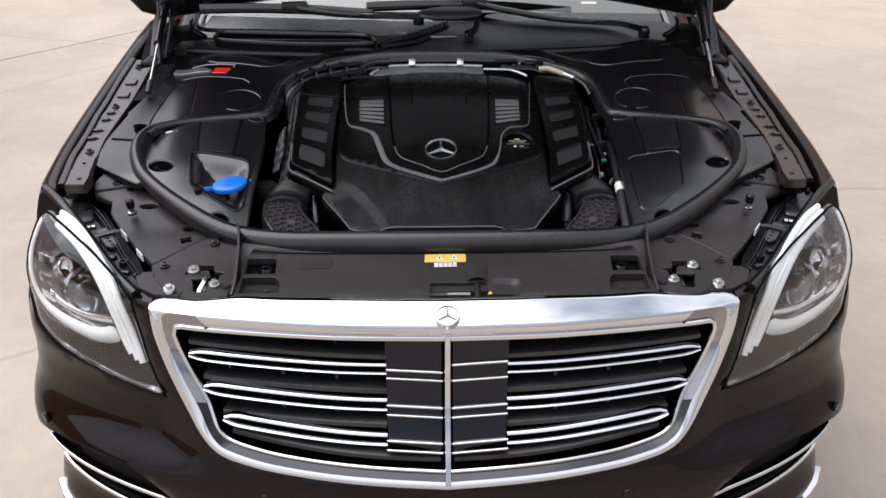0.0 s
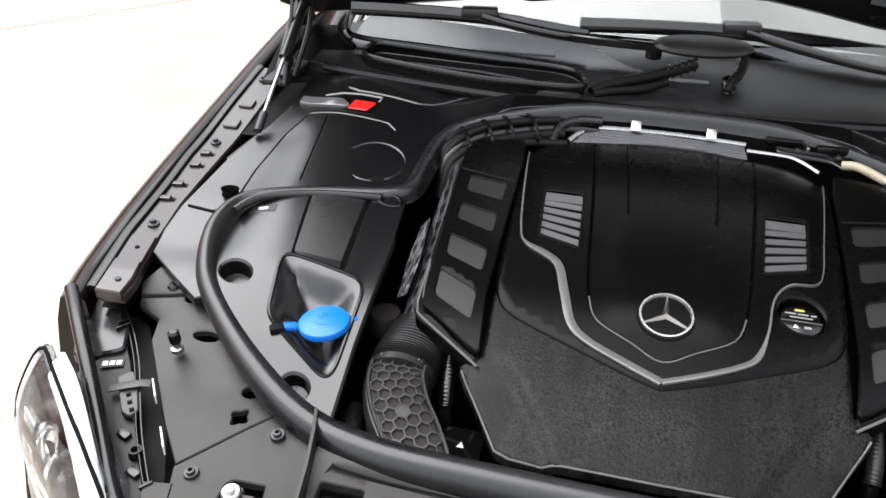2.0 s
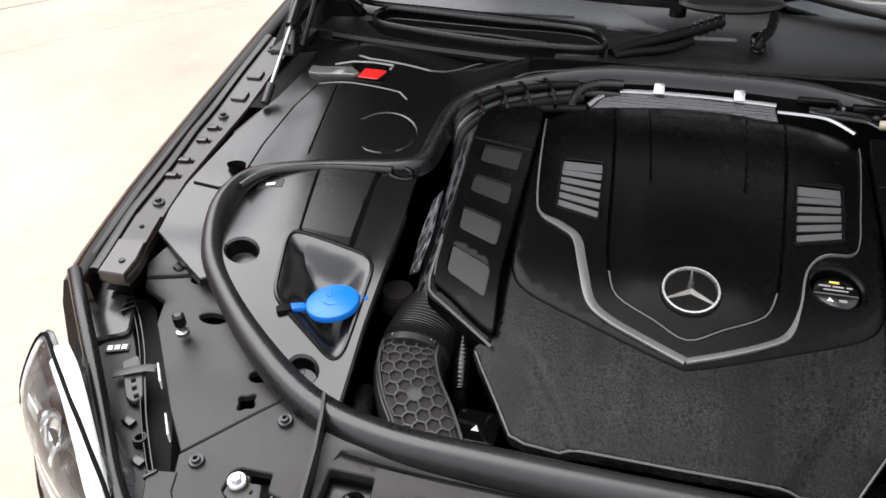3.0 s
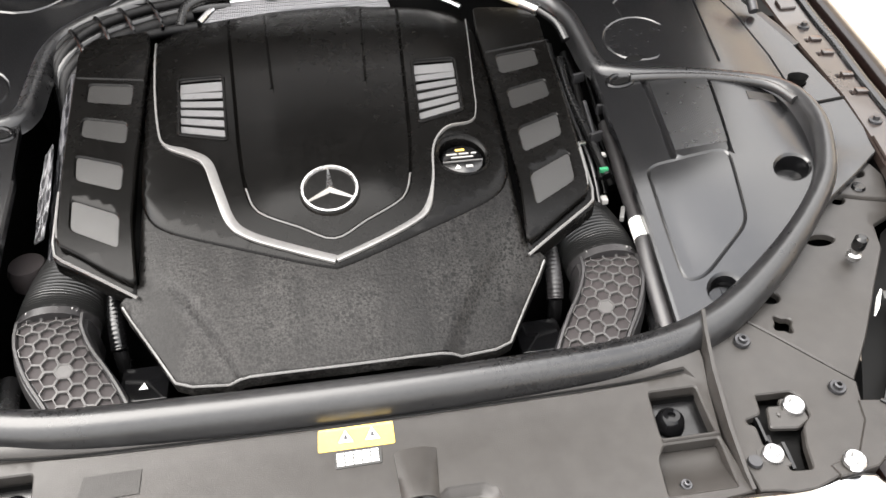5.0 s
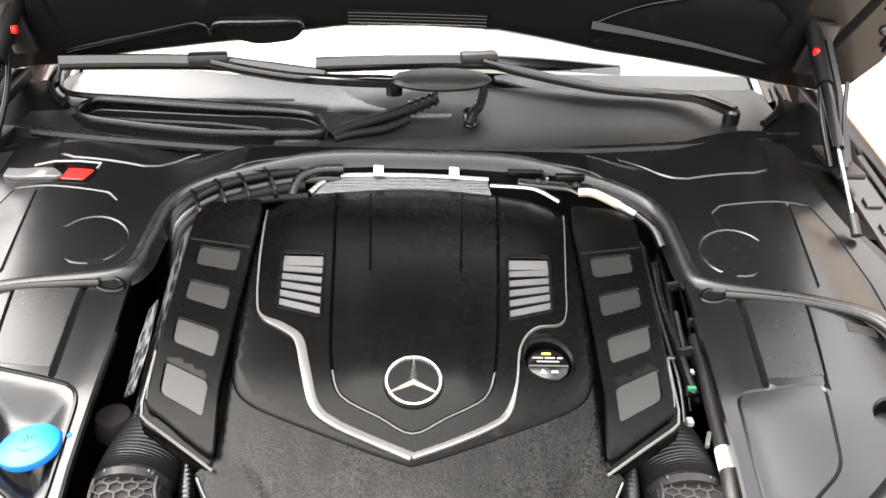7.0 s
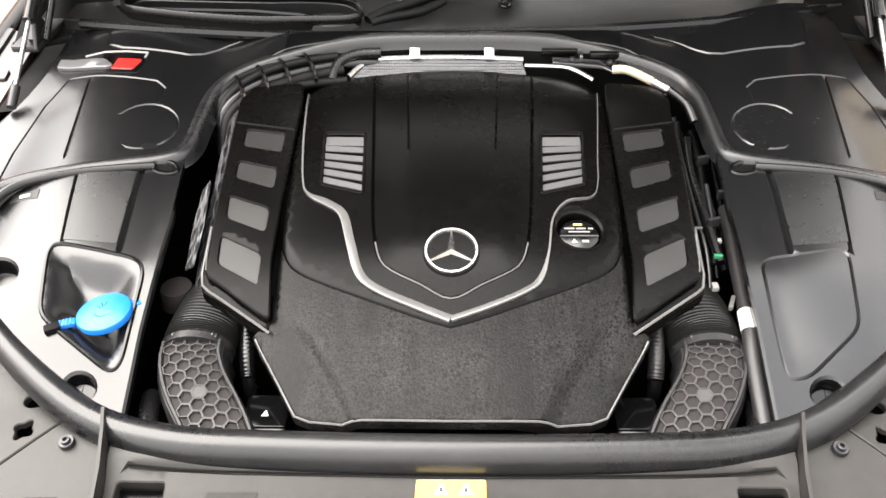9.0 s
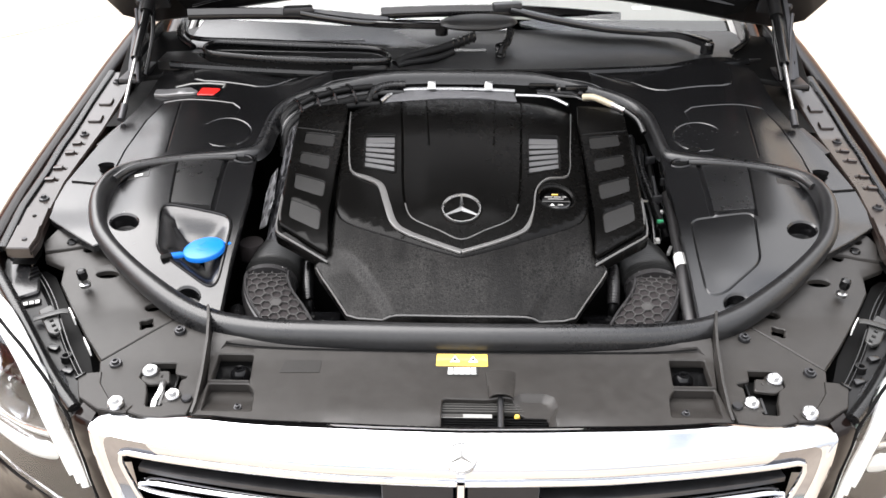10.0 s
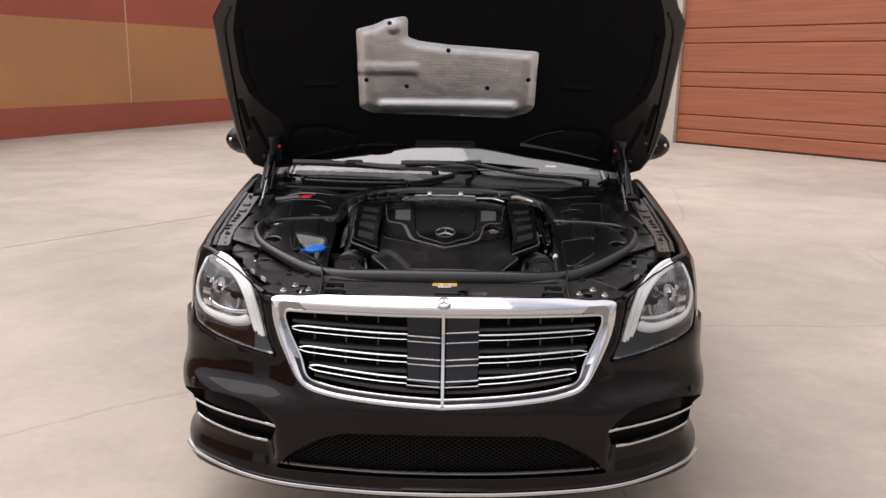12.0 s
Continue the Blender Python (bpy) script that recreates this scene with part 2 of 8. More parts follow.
LENS = glass_mat("clear_lamp_lens", (0.97, 0.98, 0.99), 0.0, 1.58)
WINDSCREEN = glass_mat("tinted_windscreen_glass", (0.55, 0.60, 0.58), 0.02, 1.65)
OPTIC = glass_mat("projector_glass", (0.8, 0.85, 0.9), 0.0, 1.5)


def weave_mat(name, col, rough, cell, strength, metal=1.0):
    """Pressed foil: small dimples in rows."""
    m = mat(name, col, rough, metal=metal, var=0.15, scale=25)
    nt = m.node_tree
    p = nt.nodes["Principled BSDF"]
    co = nt.nodes.new("ShaderNodeTexCoord")
    vo = nt.nodes.new("ShaderNodeTexVoronoi")
    vo.inputs["Scale"].default_value = 1 / cell
    vo.inputs["Randomness"].default_value = 0.15
    no = nt.nodes.new("ShaderNodeTexNoise")
    no.inputs["Scale"].default_value = 9
    ad = nt.nodes.new("ShaderNodeMath")
    ad.operation = "MULTIPLY_ADD"
    ad.inputs[1].default_value = 0.6
    bu = nt.nodes.new("ShaderNodeBump")
    bu.inputs["Strength"].default_value, bu.inputs["Distance"].default_value = strength, 0.003
    nt.links.new(co.outputs["Object"], vo.inputs["Vector"])
    nt.links.new(co.outputs["Object"], no.inputs["Vector"])
    nt.links.new(no.outputs["Fac"], ad.inputs[0])
    nt.links.new(vo.outputs["Distance"], ad.inputs[2])
    nt.links.new(ad.outputs[0], bu.inputs["Height"])
    nt.links.new(bu.outputs["Normal"], p.inputs["Normal"])
    return m


FOIL = weave_mat("dimpled_foil", (0.62, 0.625, 0.64), 0.33, 0.004, 0.30)
TAPE = mat("black_fabric_tape", (0.003, 0.003, 0.0032), 0.5, bump=0.5, bscale=600, spec=0.2)
SHIELD = weave_mat("grey_heat_shield", (0.075, 0.075, 0.08), 0.44, 0.004, 0.5)
SHIELD_LIGHT = weave_mat("light_heat_shield", (0.15, 0.15, 0.155), 0.42, 0.004, 0.5)
REAR_FOIL = weave_mat("dark_dimpled_foil", (0.13, 0.13, 0.135), 0.40, 0.0028, 0.55)


def ribbed_mat():
    """The cover's plastic with two sets of fine ridges crossing at an angle."""
    m = mat("cross_ribbed_plastic", (0.0030, 0.0030, 0.0034), 0.28, var=0.15, dust=0.003, scale=12, spec=0.8)
    nt = m.node_tree
    co = nt.nodes.new("ShaderNodeTexCoord")
    tops = []
    for turn in (32, -32):
        mp, wv = nt.nodes.new("ShaderNodeMapping"), nt.nodes.new("ShaderNodeTexWave")
        mp.inputs["Rotation"].default_value = (0, 0, radians(turn))
        wv.bands_direction = "Y"
        wv.inputs["Scale"].default_value = 2 * math.pi / 20 / 0.0031
        nt.links.new(co.outputs["Object"], mp.inputs["Vector"])
        nt.links.new(mp.outputs["Vector"], wv.inputs["Vector"])
        tops.append(wv.outputs["Fac"])
    mx, bu = nt.nodes.new("ShaderNodeMath"), nt.nodes.new("ShaderNodeBump")
    mx.operation = "MULTIPLY"
    nt.links.new(tops[0], mx.inputs[0])
    nt.links.new(tops[1], mx.inputs[1])
    bu.inputs["Strength"].default_value, bu.inputs["Distance"].default_value = 0.28, 0.0008
    nt.links.new(mx.outputs[0], bu.inputs["Height"])
    nt.links.new(bu.outputs["Normal"], nt.nodes["Principled BSDF"].inputs["Normal"])
    return m


RIBBED = ribbed_mat()


def concrete_mat():
    m = mat("pale_concrete", (0.43, 0.374, 0.314), 0.85, var=0.12, scale=3.2, bump=0.5, bscale=180, bdist=0.003)
    nt = m.node_tree
    p = nt.nodes["Principled BSDF"]
    link = p.inputs["Base Color"].links[0]
    base = link.from_socket
    co = nt.nodes.new("ShaderNodeTexCoord")
    n1 = nt.nodes.new("ShaderNodeTexNoise")
    n1.inputs["Scale"].default_value, n1.inputs["Detail"].default_value, n1.inputs["Distortion"].default_value = 0.45, 8, 0.6
    r1 = nt.nodes.new("ShaderNodeValToRGB")
    r1.color_ramp.elements[0].position, r1.color_ramp.elements[1].position = 0.36, 0.66
    r1.color_ramp.elements[0].color, r1.color_ramp.elements[1].color = (0.86, 0.850, 0.840, 1), (1.05, 1.04, 1.02, 1)
    mu = nt.nodes.new("ShaderNodeMix")
    mu.data_type, mu.blend_type = "RGBA", "MULTIPLY"
    mu.inputs["Factor"].default_value = 1.0
    # smaller patches, and a few thin cracks and drag marks
    n2 = nt.nodes.new("ShaderNodeTexNoise")
    n2.inputs["Scale"].default_value, n2.inputs["Detail"].default_value, n2.inputs["Roughness"].default_value = 1.9, 9, 0.62
    r2 = nt.nodes.new("ShaderNodeValToRGB")
    r2.color_ramp.elements[0].position, r2.color_ramp.elements[1].position = 0.33, 0.60
    r2.color_ramp.elements[0].color, r2.color_ramp.elements[1].color = (0.90, 0.89, 0.88, 1), (1.03, 1.03, 1.02, 1)
    v1 = nt.nodes.new("ShaderNodeTexVoronoi")
    v1.feature = "DISTANCE_TO_EDGE"
    v1.inputs["Scale"].default_value = 0.35
    wv = nt.nodes.new("ShaderNodeMix")
    wv.data_type = "VECTOR"
    wv.inputs["Factor"].default_value = 0.12
    r3 = nt.nodes.new("ShaderNodeMapRange")
    r3.inputs["From Min"].default_value, r3.inputs["From Max"].default_value = 0.0, 0.004
    r3.inputs["To Min"].default_value, r3.inputs["To Max"].default_value = 0.80, 1.0
    m2, m3 = nt.nodes.new("ShaderNodeMix"), nt.nodes.new("ShaderNodeMix")
    for q in (m2, m3):
        q.data_type, q.blend_type = "RGBA", "MULTIPLY"
        q.inputs["Factor"].default_value = 1.0
    nt.links.new(co.outputs["Object"], n2.inputs["Vector"])
    nt.links.new(n2.outputs["Fac"], r2.inputs["Fac"])
    nt.links.new(co.outputs["Object"], wv.inputs["A"])
    nt.links.new(n2.outputs["Color"], wv.inputs["B"])
    nt.links.new(wv.outputs["Result"], v1.inputs["Vector"])
    nt.links.new(v1.outputs["Distance"], r3.inputs["Value"])
    nt.links.new(base, m2.inputs["A"])
    nt.links.new(r2.outputs["Color"], m2.inputs["B"])
    nt.links.new(m2.outputs["Result"], m3.inputs["A"])
    nt.links.new(r3.outputs["Result"], m3.inputs["B"])
    base = m3.outputs["Result"]
    nt.links.new(co.outputs["Object"], n1.inputs["Vector"])
    nt.links.new(n1.outputs["Fac"], r1.inputs["Fac"])
    nt.links.new(base, mu.inputs["A"])
    nt.links.new(r1.outputs["Color"], mu.inputs["B"])
    nt.links.new(mu.outputs["Result"], p.inputs["Base Color"])
    return m


CONCRETE = concrete_mat()
JOINT = mat("joint_dirt", (0.16, 0.13, 0.11), 0.9, scale=20)
WALL_RED = mat("red_wall_paint", (0.40, 0.105, 0.068), 0.8, var=0.12, scale=2.5, bump=0.4, bscale=60, bdist=0.004)
WALL_OCHRE = mat("ochre_wall_paint", (0.50, 0.245, 0.105), 0.8, var=0.12, scale=2.5, bump=0.4, bscale=60, bdist=0.004)
WALL_CREAM = mat("cream_wall_paint", (0.55, 0.50, 0.43), 0.8, var=0.1, scale=4, bump=0.4, bscale=60, bdist=0.004)
DOOR_WOOD = mat("brown_door_panel", (0.37, 0.128, 0.064), 0.55, var=0.24, scale=14, stretch=(0.2, 0.2, 7), bump=0.5, bscale=14, bdist=0.004)
ROOF_GREY = mat("grey_coping", (0.3, 0.29, 0.28), 0.8)
WALL_JOINT = mat("joint_sealant", (0.62, 0.42, 0.28), 0.8, scale=8)


# ---- shaping helpers ----
from mathutils.geometry import delaunay_2d_cdt


def part(name, bm, material, parent, label="", angle=38, kind=""):
    """Links a bmesh as one mesh object under a thing or a part."""
    me = bpy.data.meshes.new(name)
    bm.to_mesh(me)
    bm.free()
    for p in me.polygons:
        p.use_smooth = True
    me.set_sharp_from_angle(angle=radians(angle))
    me.materials.append(material)
    ob = new(name, me)
    ob.parent = parent
    if label or kind:
        tagged(ob, label, kind=kind)
    return ob


def spline(pts, n=8, closed=False):
    """Points of a smooth line through pts."""
    pts = [Vector(p) for p in pts]
    out, m = [], len(pts)
    for i in range(m if closed else m - 1):
        if closed:
            a, b, c, d = pts[i - 1], pts[i], pts[(i + 1) % m], pts[(i + 2) % m]
        else:
            a, b, c, d = pts[max(i - 1, 0)], pts[i], pts[i + 1], pts[min(i + 2, m - 1)]
        for k in range(n):
            t = k / n
            out.append(0.5 * ((2 * b) + (c - a) * t + (2 * a - 5 * b + 4 * c - d) * t * t + (3 * b - a - 3 * c + d) * t ** 3))
    if not closed:
        out.append(pts[-1].copy())
    return out


def rounded(poly, r, n=4):
    """A closed polygon with its corners rounded by about r."""
    out, m = [], len(poly)
    for i in range(m):
        p, a, b = Vector(poly[i]), Vector(poly[i - 1]), Vector(poly[(i + 1) % m])
        da, db = a - p, b - p
        ra, rb = min(r, da.length * 0.45), min(r, db.length * 0.45)
        s, e = p + da.normalized() * ra, p + db.normalized() * rb
        for k in range(n + 1):
            t = k / n
            q = s * (1 - t) ** 2 + p * 2 * t * (1 - t) + e * t * t
            out.append((q.x, q.y))
    return out


def ring2(cx, cy, rx, ry=None, n=20, turn=0.0):
    ry = rx if ry is None else ry
    c, s = math.cos(turn), math.sin(turn)
    pts = []
    for i in range(n):
        a = 2 * math.pi * i / n
        u, v = rx * math.cos(a), ry * math.sin(a)
        pts.append((cx + u * c - v * s, cy + u * s + v * c))
    return pts


def mir(poly, sx):
    return [(sx * p[0], *p[1:]) for p in poly]


def dense(poly, step, closed=True):
    out, m = [], len(poly)
    for i in range(m if closed else m - 1):
        a, b = poly[i], poly[(i + 1) % m]
        k = max(1, int(math.hypot(b[0] - a[0], b[1] - a[1]) / step + 0.5))
        out += [(a[0] + (b[0] - a[0]) * j / k, a[1] + (b[1] - a[1]) * j / k) for j in range(k)]
    if not closed:
        out.append(tuple(poly[-1]))
    return out


def inside(p, poly):
    x, y, hit = p[0], p[1], False
    j = len(poly) - 1
    for i in range(len(poly)):
        xi, yi, xj, yj = poly[i][0], poly[i][1], poly[j][0], poly[j][1]
        if (yi > y) != (yj > y) and x < (xj - xi) * (y - yi) / (yj - yi) + xi:
            hit = not hit
        j = i
    return hit


def gap(p, line, closed=False):
    """Distance from a point to a line of points."""
    best, m = 1e9, len(line)
    for i in range(m if closed else m - 1):
        ax, ay, bx, by_ = line[i][0], line[i][1], line[(i + 1) % m][0], line[(i + 1) % m][1]
        dx, dy = bx - ax, by_ - ay
        q = dx * dx + dy * dy
        t = 0 if q == 0 else max(0, min(1, ((p[0] - ax) * dx + (p[1] - ay) * dy) / q))
        best = min(best, math.hypot(p[0] - ax - t * dx, p[1] - ay - t * dy))
    return best


def smooth01(t):
    t = max(0.0, min(1.0, t))
    return t * t * (3 - 2 * t)


def sheet(outer, place, holes=(), thick=0.004, down=(0, 0, -1), step=0.03, grooves=(), lip=0.0015, back=False):
    """A panel over a flat outline, laid into the world by place(u, v): a top face with holes, pressed lines (line, width, depth), a rounded
    lip and a rim of the given thickness."""
    outer = dense(outer, step)
    holes = [dense(h, step * 0.7) for h in holes]
    verts, edges = [], []

    def loop(pts, closed):
        s = len(verts)
        verts.extend(pts)
        n = len(pts)
        edges.extend((s + i, s + (i + 1) % n) for i in range(n if closed else n - 1))

    loop(outer, True)
    for h in holes:
        loop(h, True)
    for line, width, depth in grooves:
        pts = dense(line, step * 0.5, False)
        for off in (-width, 0, width):
            row, last = [], -2
            for i, p in enumerate(pts):
                a, b = pts[max(i - 1, 0)], pts[min(i + 1, len(pts) - 1)]
                tx, ty = b[0] - a[0], b[1] - a[1]
                l = math.hypot(tx, ty) or 1
                q = (p[0] - ty / l * off, p[1] + tx / l * off)
                if inside(q, outer) and not any(inside(q, h) for h in holes) and gap(q, outer, True) > 0.0015:
                    if last == i - 1:
                        edges.append((len(verts) + len(row) - 1, len(verts) + len(row)))
                    row.append(q)
                    last = i
            verts.extend(row)
    us, vs = [p[0] for p in outer], [p[1] for p in outer]
    u = min(us) + step * 0.5
    row_no = 0
    v = min(vs) + step * 0.5
    while v < max(vs):
        u = min(us) + step * (0.5 + 0.5 * (row_no % 2))
        while u < max(us):
            q = (u, v)
            if inside(q, outer) and gap(q, outer, True) > step * 0.35 and not any(inside(q, h) or gap(q, h, True) < step * 0.3 for h in holes) \
                    and all(gap(q, g[0]) > g[1] * 1.5 for g in grooves):
                verts.append(q)
            u += step
        v += step * 0.87
        row_no += 1
    out = delaunay_2d_cdt([Vector(p) for p in verts], edges, [], 0, 1e-6)
    pts, tris = out[0], out[2]
    bm = bmesh.new()
    dn = Vector(down)
    made = []
    for p in pts:
        q = Vector(place(p.x, p.y))
        for line, width, depth in grooves:
            d = gap(p, line)
            if d < width:
                q += dn * depth * (1 - d / width)
        made.append(bm.verts.new(q))
    for tri in tris:
        c = sum((pts[i] for i in tri), Vector((0, 0))) / len(tri)
        if inside(c, outer) and not any(inside(c, h) for h in holes):
            bm.faces.new([made[i] for i in tri])
    for w in [w for w in bm.verts if not w.link_faces]:
        bm.verts.remove(w)
    bm.verts.index_update()
    flat = {m_: p for m_, p in zip(made, pts) if m_.is_valid}
    if thick:
        rim = [e for e in bm.edges if len(e.link_faces) == 1]
        push = {}
        for e in rim:
            a, b = flat[e.verts[0]], flat[e.verts[1]]
            f = e.link_faces[0]
            c = sum((flat[w] for w in f.verts), Vector((0, 0))) / len(f.verts)
            n = Vector((b.y - a.y, a.x - b.x))
            if n.length > 0:
                n.normalize()
            if n.dot((a + b) / 2 - c) < 0:
                n = -n
            for w in e.verts:
                push[w] = push.get(w, Vector((0, 0))) + n
        r1, r2 = {}, {}
        for w, n in push.items():
            n = n.normalized() if n.length > 0 else n
            p = flat[w] + n * lip
            q = Vector(place(p.x, p.y)) + dn * lip
            r1[w] = bm.verts.new(q)
            r2[w] = bm.verts.new(q + dn * thick)
        for e in rim:
            a, b = e.verts
            try:
                bm.faces.new((a, b, r1[b], r1[a]))
                bm.faces.new((r1[a], r1[b], r2[b], r2[a]))
            except ValueError:
                pass
    if back:
        for f in list(bm.faces):
            if all(w in flat for w in f.verts):
                bm.faces.new([bm.verts.new(w.co + dn * thick) for w in reversed(f.verts)])
    bmesh.ops.recalc_face_normals(bm, faces=bm.faces)
    up = sum(((f.normal.dot(dn)) * f.calc_area() for f in bm.faces if all(w in flat for w in f.verts)), 0.0)
    if up > 0:
        bmesh.ops.reverse_faces(bm, faces=bm.faces)
    return bm


def sweep(path, rx, ry=None, n=10, closed=False, up=(0, 0, 1), ends=True, shape=None, bm=None):
    """A tube along a path. rx, ry: half sizes across and upwards, numbers or functions of 0..1."""
    bm = bm or bmesh.new()
    path = [Vector(p) for p in path]
    m = len(path)
    shape = shape or [(math.cos(2 * math.pi * k / n), math.sin(2 * math.pi * k / n)) for k in range(n)]
    ry = rx if ry is None else ry
    rows = []
    for i, p in enumerate(path):
        a = path[i - 1] if closed else path[max(i - 1, 0)]
        b = path[(i + 1) % m] if closed else path[min(i + 1, m - 1)]
        t = (b - a).normalized()
        side = t.cross(Vector(up))
        side = side.normalized() if side.length > 1e-4 else Vector((1, 0, 0))
        top = side.cross(t).normalized()
        f = i / max(m - 1, 1)
        wx = rx(f) if callable(rx) else rx
        wy = ry(f) if callable(ry) else ry
        rows.append([bm.verts.new(p + side * c * wx + top * s * wy) for c, s in shape])
    k = len(shape)
    for i in range(m if closed else m - 1):
        a, b = rows[i], rows[(i + 1) % m]
        for j in range(k):
            bm.faces.new((a[j], a[(j + 1) % k], b[(j + 1) % k], b[j]))
    if ends and not closed:
        bm.faces.new(list(reversed(rows[0])))
        bm.faces.new(rows[-1])
    bmesh.ops.recalc_face_normals(bm, faces=bm.faces)
    return bm


SQUARE = [(-1, -0.7), (-0.8, -1), (0.8, -1), (1, -0.7), (1, 0.7), (0.8, 1), (-0.8, 1), (-1, 0.7)]


def block(cx, cy, cz, sx, sy, sz, bevel=0.002, m=None, bm=None):
    """A box with bevelled edges about a centre, turned by m."""
    b = bm or bmesh.new()
    got = bmesh.ops.create_cube(b, size=1)
    vs = got["verts"]
    bmesh.ops.scale(b, vec=(sx, sy, sz), verts=vs)
    if bevel:
        es = list({e for v in vs for e in v.link_edges})
        got = bmesh.ops.bevel(b, geom=es, offset=min(bevel, sx * 0.4, sy * 0.4, sz * 0.4), segments=2, affect="EDGES", profile=0.6)
        vs = list({v for f in got["faces"] for v in f.verts} | {v for v in vs if v.is_valid})
    tr = Matrix.Translation((cx, cy, cz)) @ (m or Matrix.Identity(4))
    bmesh.ops.transform(b, matrix=tr, verts=vs)
    return b


def turned(profile, m, n=24, bm=None):
    """A turned body: profile of (radius, height), about the local z of m."""
    b = bm or bmesh.new()
    rows = []
    for r, h in profile:
        if r < 1e-6:
            rows.append([b.verts.new(m @ Vector((0, 0, h)))])
        else:
            rows.append([b.verts.new(m @ Vector((r * math.cos(2 * math.pi * k / n), r * math.sin(2 * math.pi * k / n), h))) for k in range(n)])
    for a, c in zip(rows, rows[1:]):
        for k in range(n):
            l = (k + 1) % n
            if len(a) == 1 and len(c) > 1:
                b.faces.new((a[0], c[k], c[l]))
            elif len(c) == 1 and len(a) > 1:
                b.faces.new((a[k], a[l], c[0]))
            elif len(a) > 1:
                b.faces.new((a[k], a[l], c[l], c[k]))
    bmesh.ops.recalc_face_normals(b, faces=b.faces)
    return b


def upright(x, y, z, tilt=0.0, lean=0.0):
    """A pose whose local z leans back by tilt and sideways by lean degrees."""
    return pose(x, y, z, tilt, lean, 0)


def interp(xs, ys):
    return lambda v: float(np.interp(v, xs, ys))


def soft(xs, ys, w=0.022):
    """A run of heights with its corners eased over about w metres."""
    g = np.linspace(xs[0] - 0.2, xs[-1] + 0.2, 600)
    lo, hi = (ys[1] - ys[0]) / (xs[1] - xs[0]), (ys[-1] - ys[-2]) / (xs[-1] - xs[-2])
    v = np.interp(g, xs, ys)
    v = np.where(g < xs[0], ys[0] + (g - xs[0]) * lo, np.where(g > xs[-1], ys[-1] + (g - xs[-1]) * hi, v))
    k = np.exp(-0.5 * ((g[:, None] - g[None, :]) / w) ** 2)
    v = (k * v[None, :]).sum(1) / k.sum(1)
    inner_ = (g > xs[0] - 0.1) & (g < xs[-1] + 0.1)
    return interp(list(g[inner_]), list(v[inner_]))


def thing(name, label, category, kind="", group=""):
    ob = new(name)
    return tagged(ob, label, category, group, kind)


# ---- ground and surroundings ----
def strip_mesh(verts, faces):
    b = bmesh.new()
    vs = [b.verts.new(v) for v in verts]
    for f in faces:
        b.faces.new([vs[i] for i in f])
    bmesh.ops.recalc_face_normals(b, faces=b.faces)
    return b


def build_ground():
    R = 900
    g = part("ground", strip_mesh([(-R, -R, -0.012), (R, -R, -0.012), (R, R, -0.012), (-R, R, -0.012)], [(0, 1, 2, 3)]), JOINT, None,
             "pale concrete yard with fine joints reaching the horizon", kind="structure")
    g["category"] = "ground"
    ang = math.atan2(1.528, 1.215)
    ax, ay = Vector((math.cos(ang), math.sin(ang), 0)), Vector((-math.sin(ang), math.cos(ang), 0))
    org = Vector((-3.536, 3.929, 0))
    half = 0.007
    us, vs = (-600, -22, -8, 14, 36, 600), (-600, -24, -12, 0, 12, 24, 600)
    for lo_u, hi_u in zip(us, us[1:]):
        for lo_v, hi_v in zip(vs, vs[1:]):
            b = bmesh.new()
            cor = []
            for u, v in ((lo_u + half, lo_v + half), (hi_u - half, lo_v + half), (hi_u - half, hi_v - half), (lo_u + half, hi_v - half)):
                cor.append(org + ax * u + ay * v)
            top = [b.verts.new((c.x, c.y, 0.0)) for c in cor]
            bot = [b.verts.new((c.x, c.y, -0.014)) for c in cor]
            b.faces.new(top)
            for k in range(4):
                b.faces.new((top[k], bot[k], bot[(k + 1) % 4], top[(k + 1) % 4]))
            bmesh.ops.recalc_face_normals(b, faces=b.faces)
            part("slab", b, CONCRETE, g)
    return g


def wall_block(name, a, b, depth, z0, z1, material, parent=None, label=""):
    """A straight piece of wall from a to b, going back by depth to the left of its run."""
    a, b = Vector((*a, 0)), Vector((*b, 0))
    t = (b - a).normalized()
    n = Vector((-t.y, t.x, 0)) * depth
    base = [a, b, b + n, a + n]
    vs = [(p.x, p.y, z0) for p in base] + [(p.x, p.y, z1) for p in base]
    bm = strip_mesh(vs, [(0, 1, 2, 3), (4, 5, 6, 7), (0, 1, 5, 4), (1, 2, 6, 5), (2, 3, 7, 6), (3, 0, 4, 7)])
    return part(name, bm, material, parent, label)


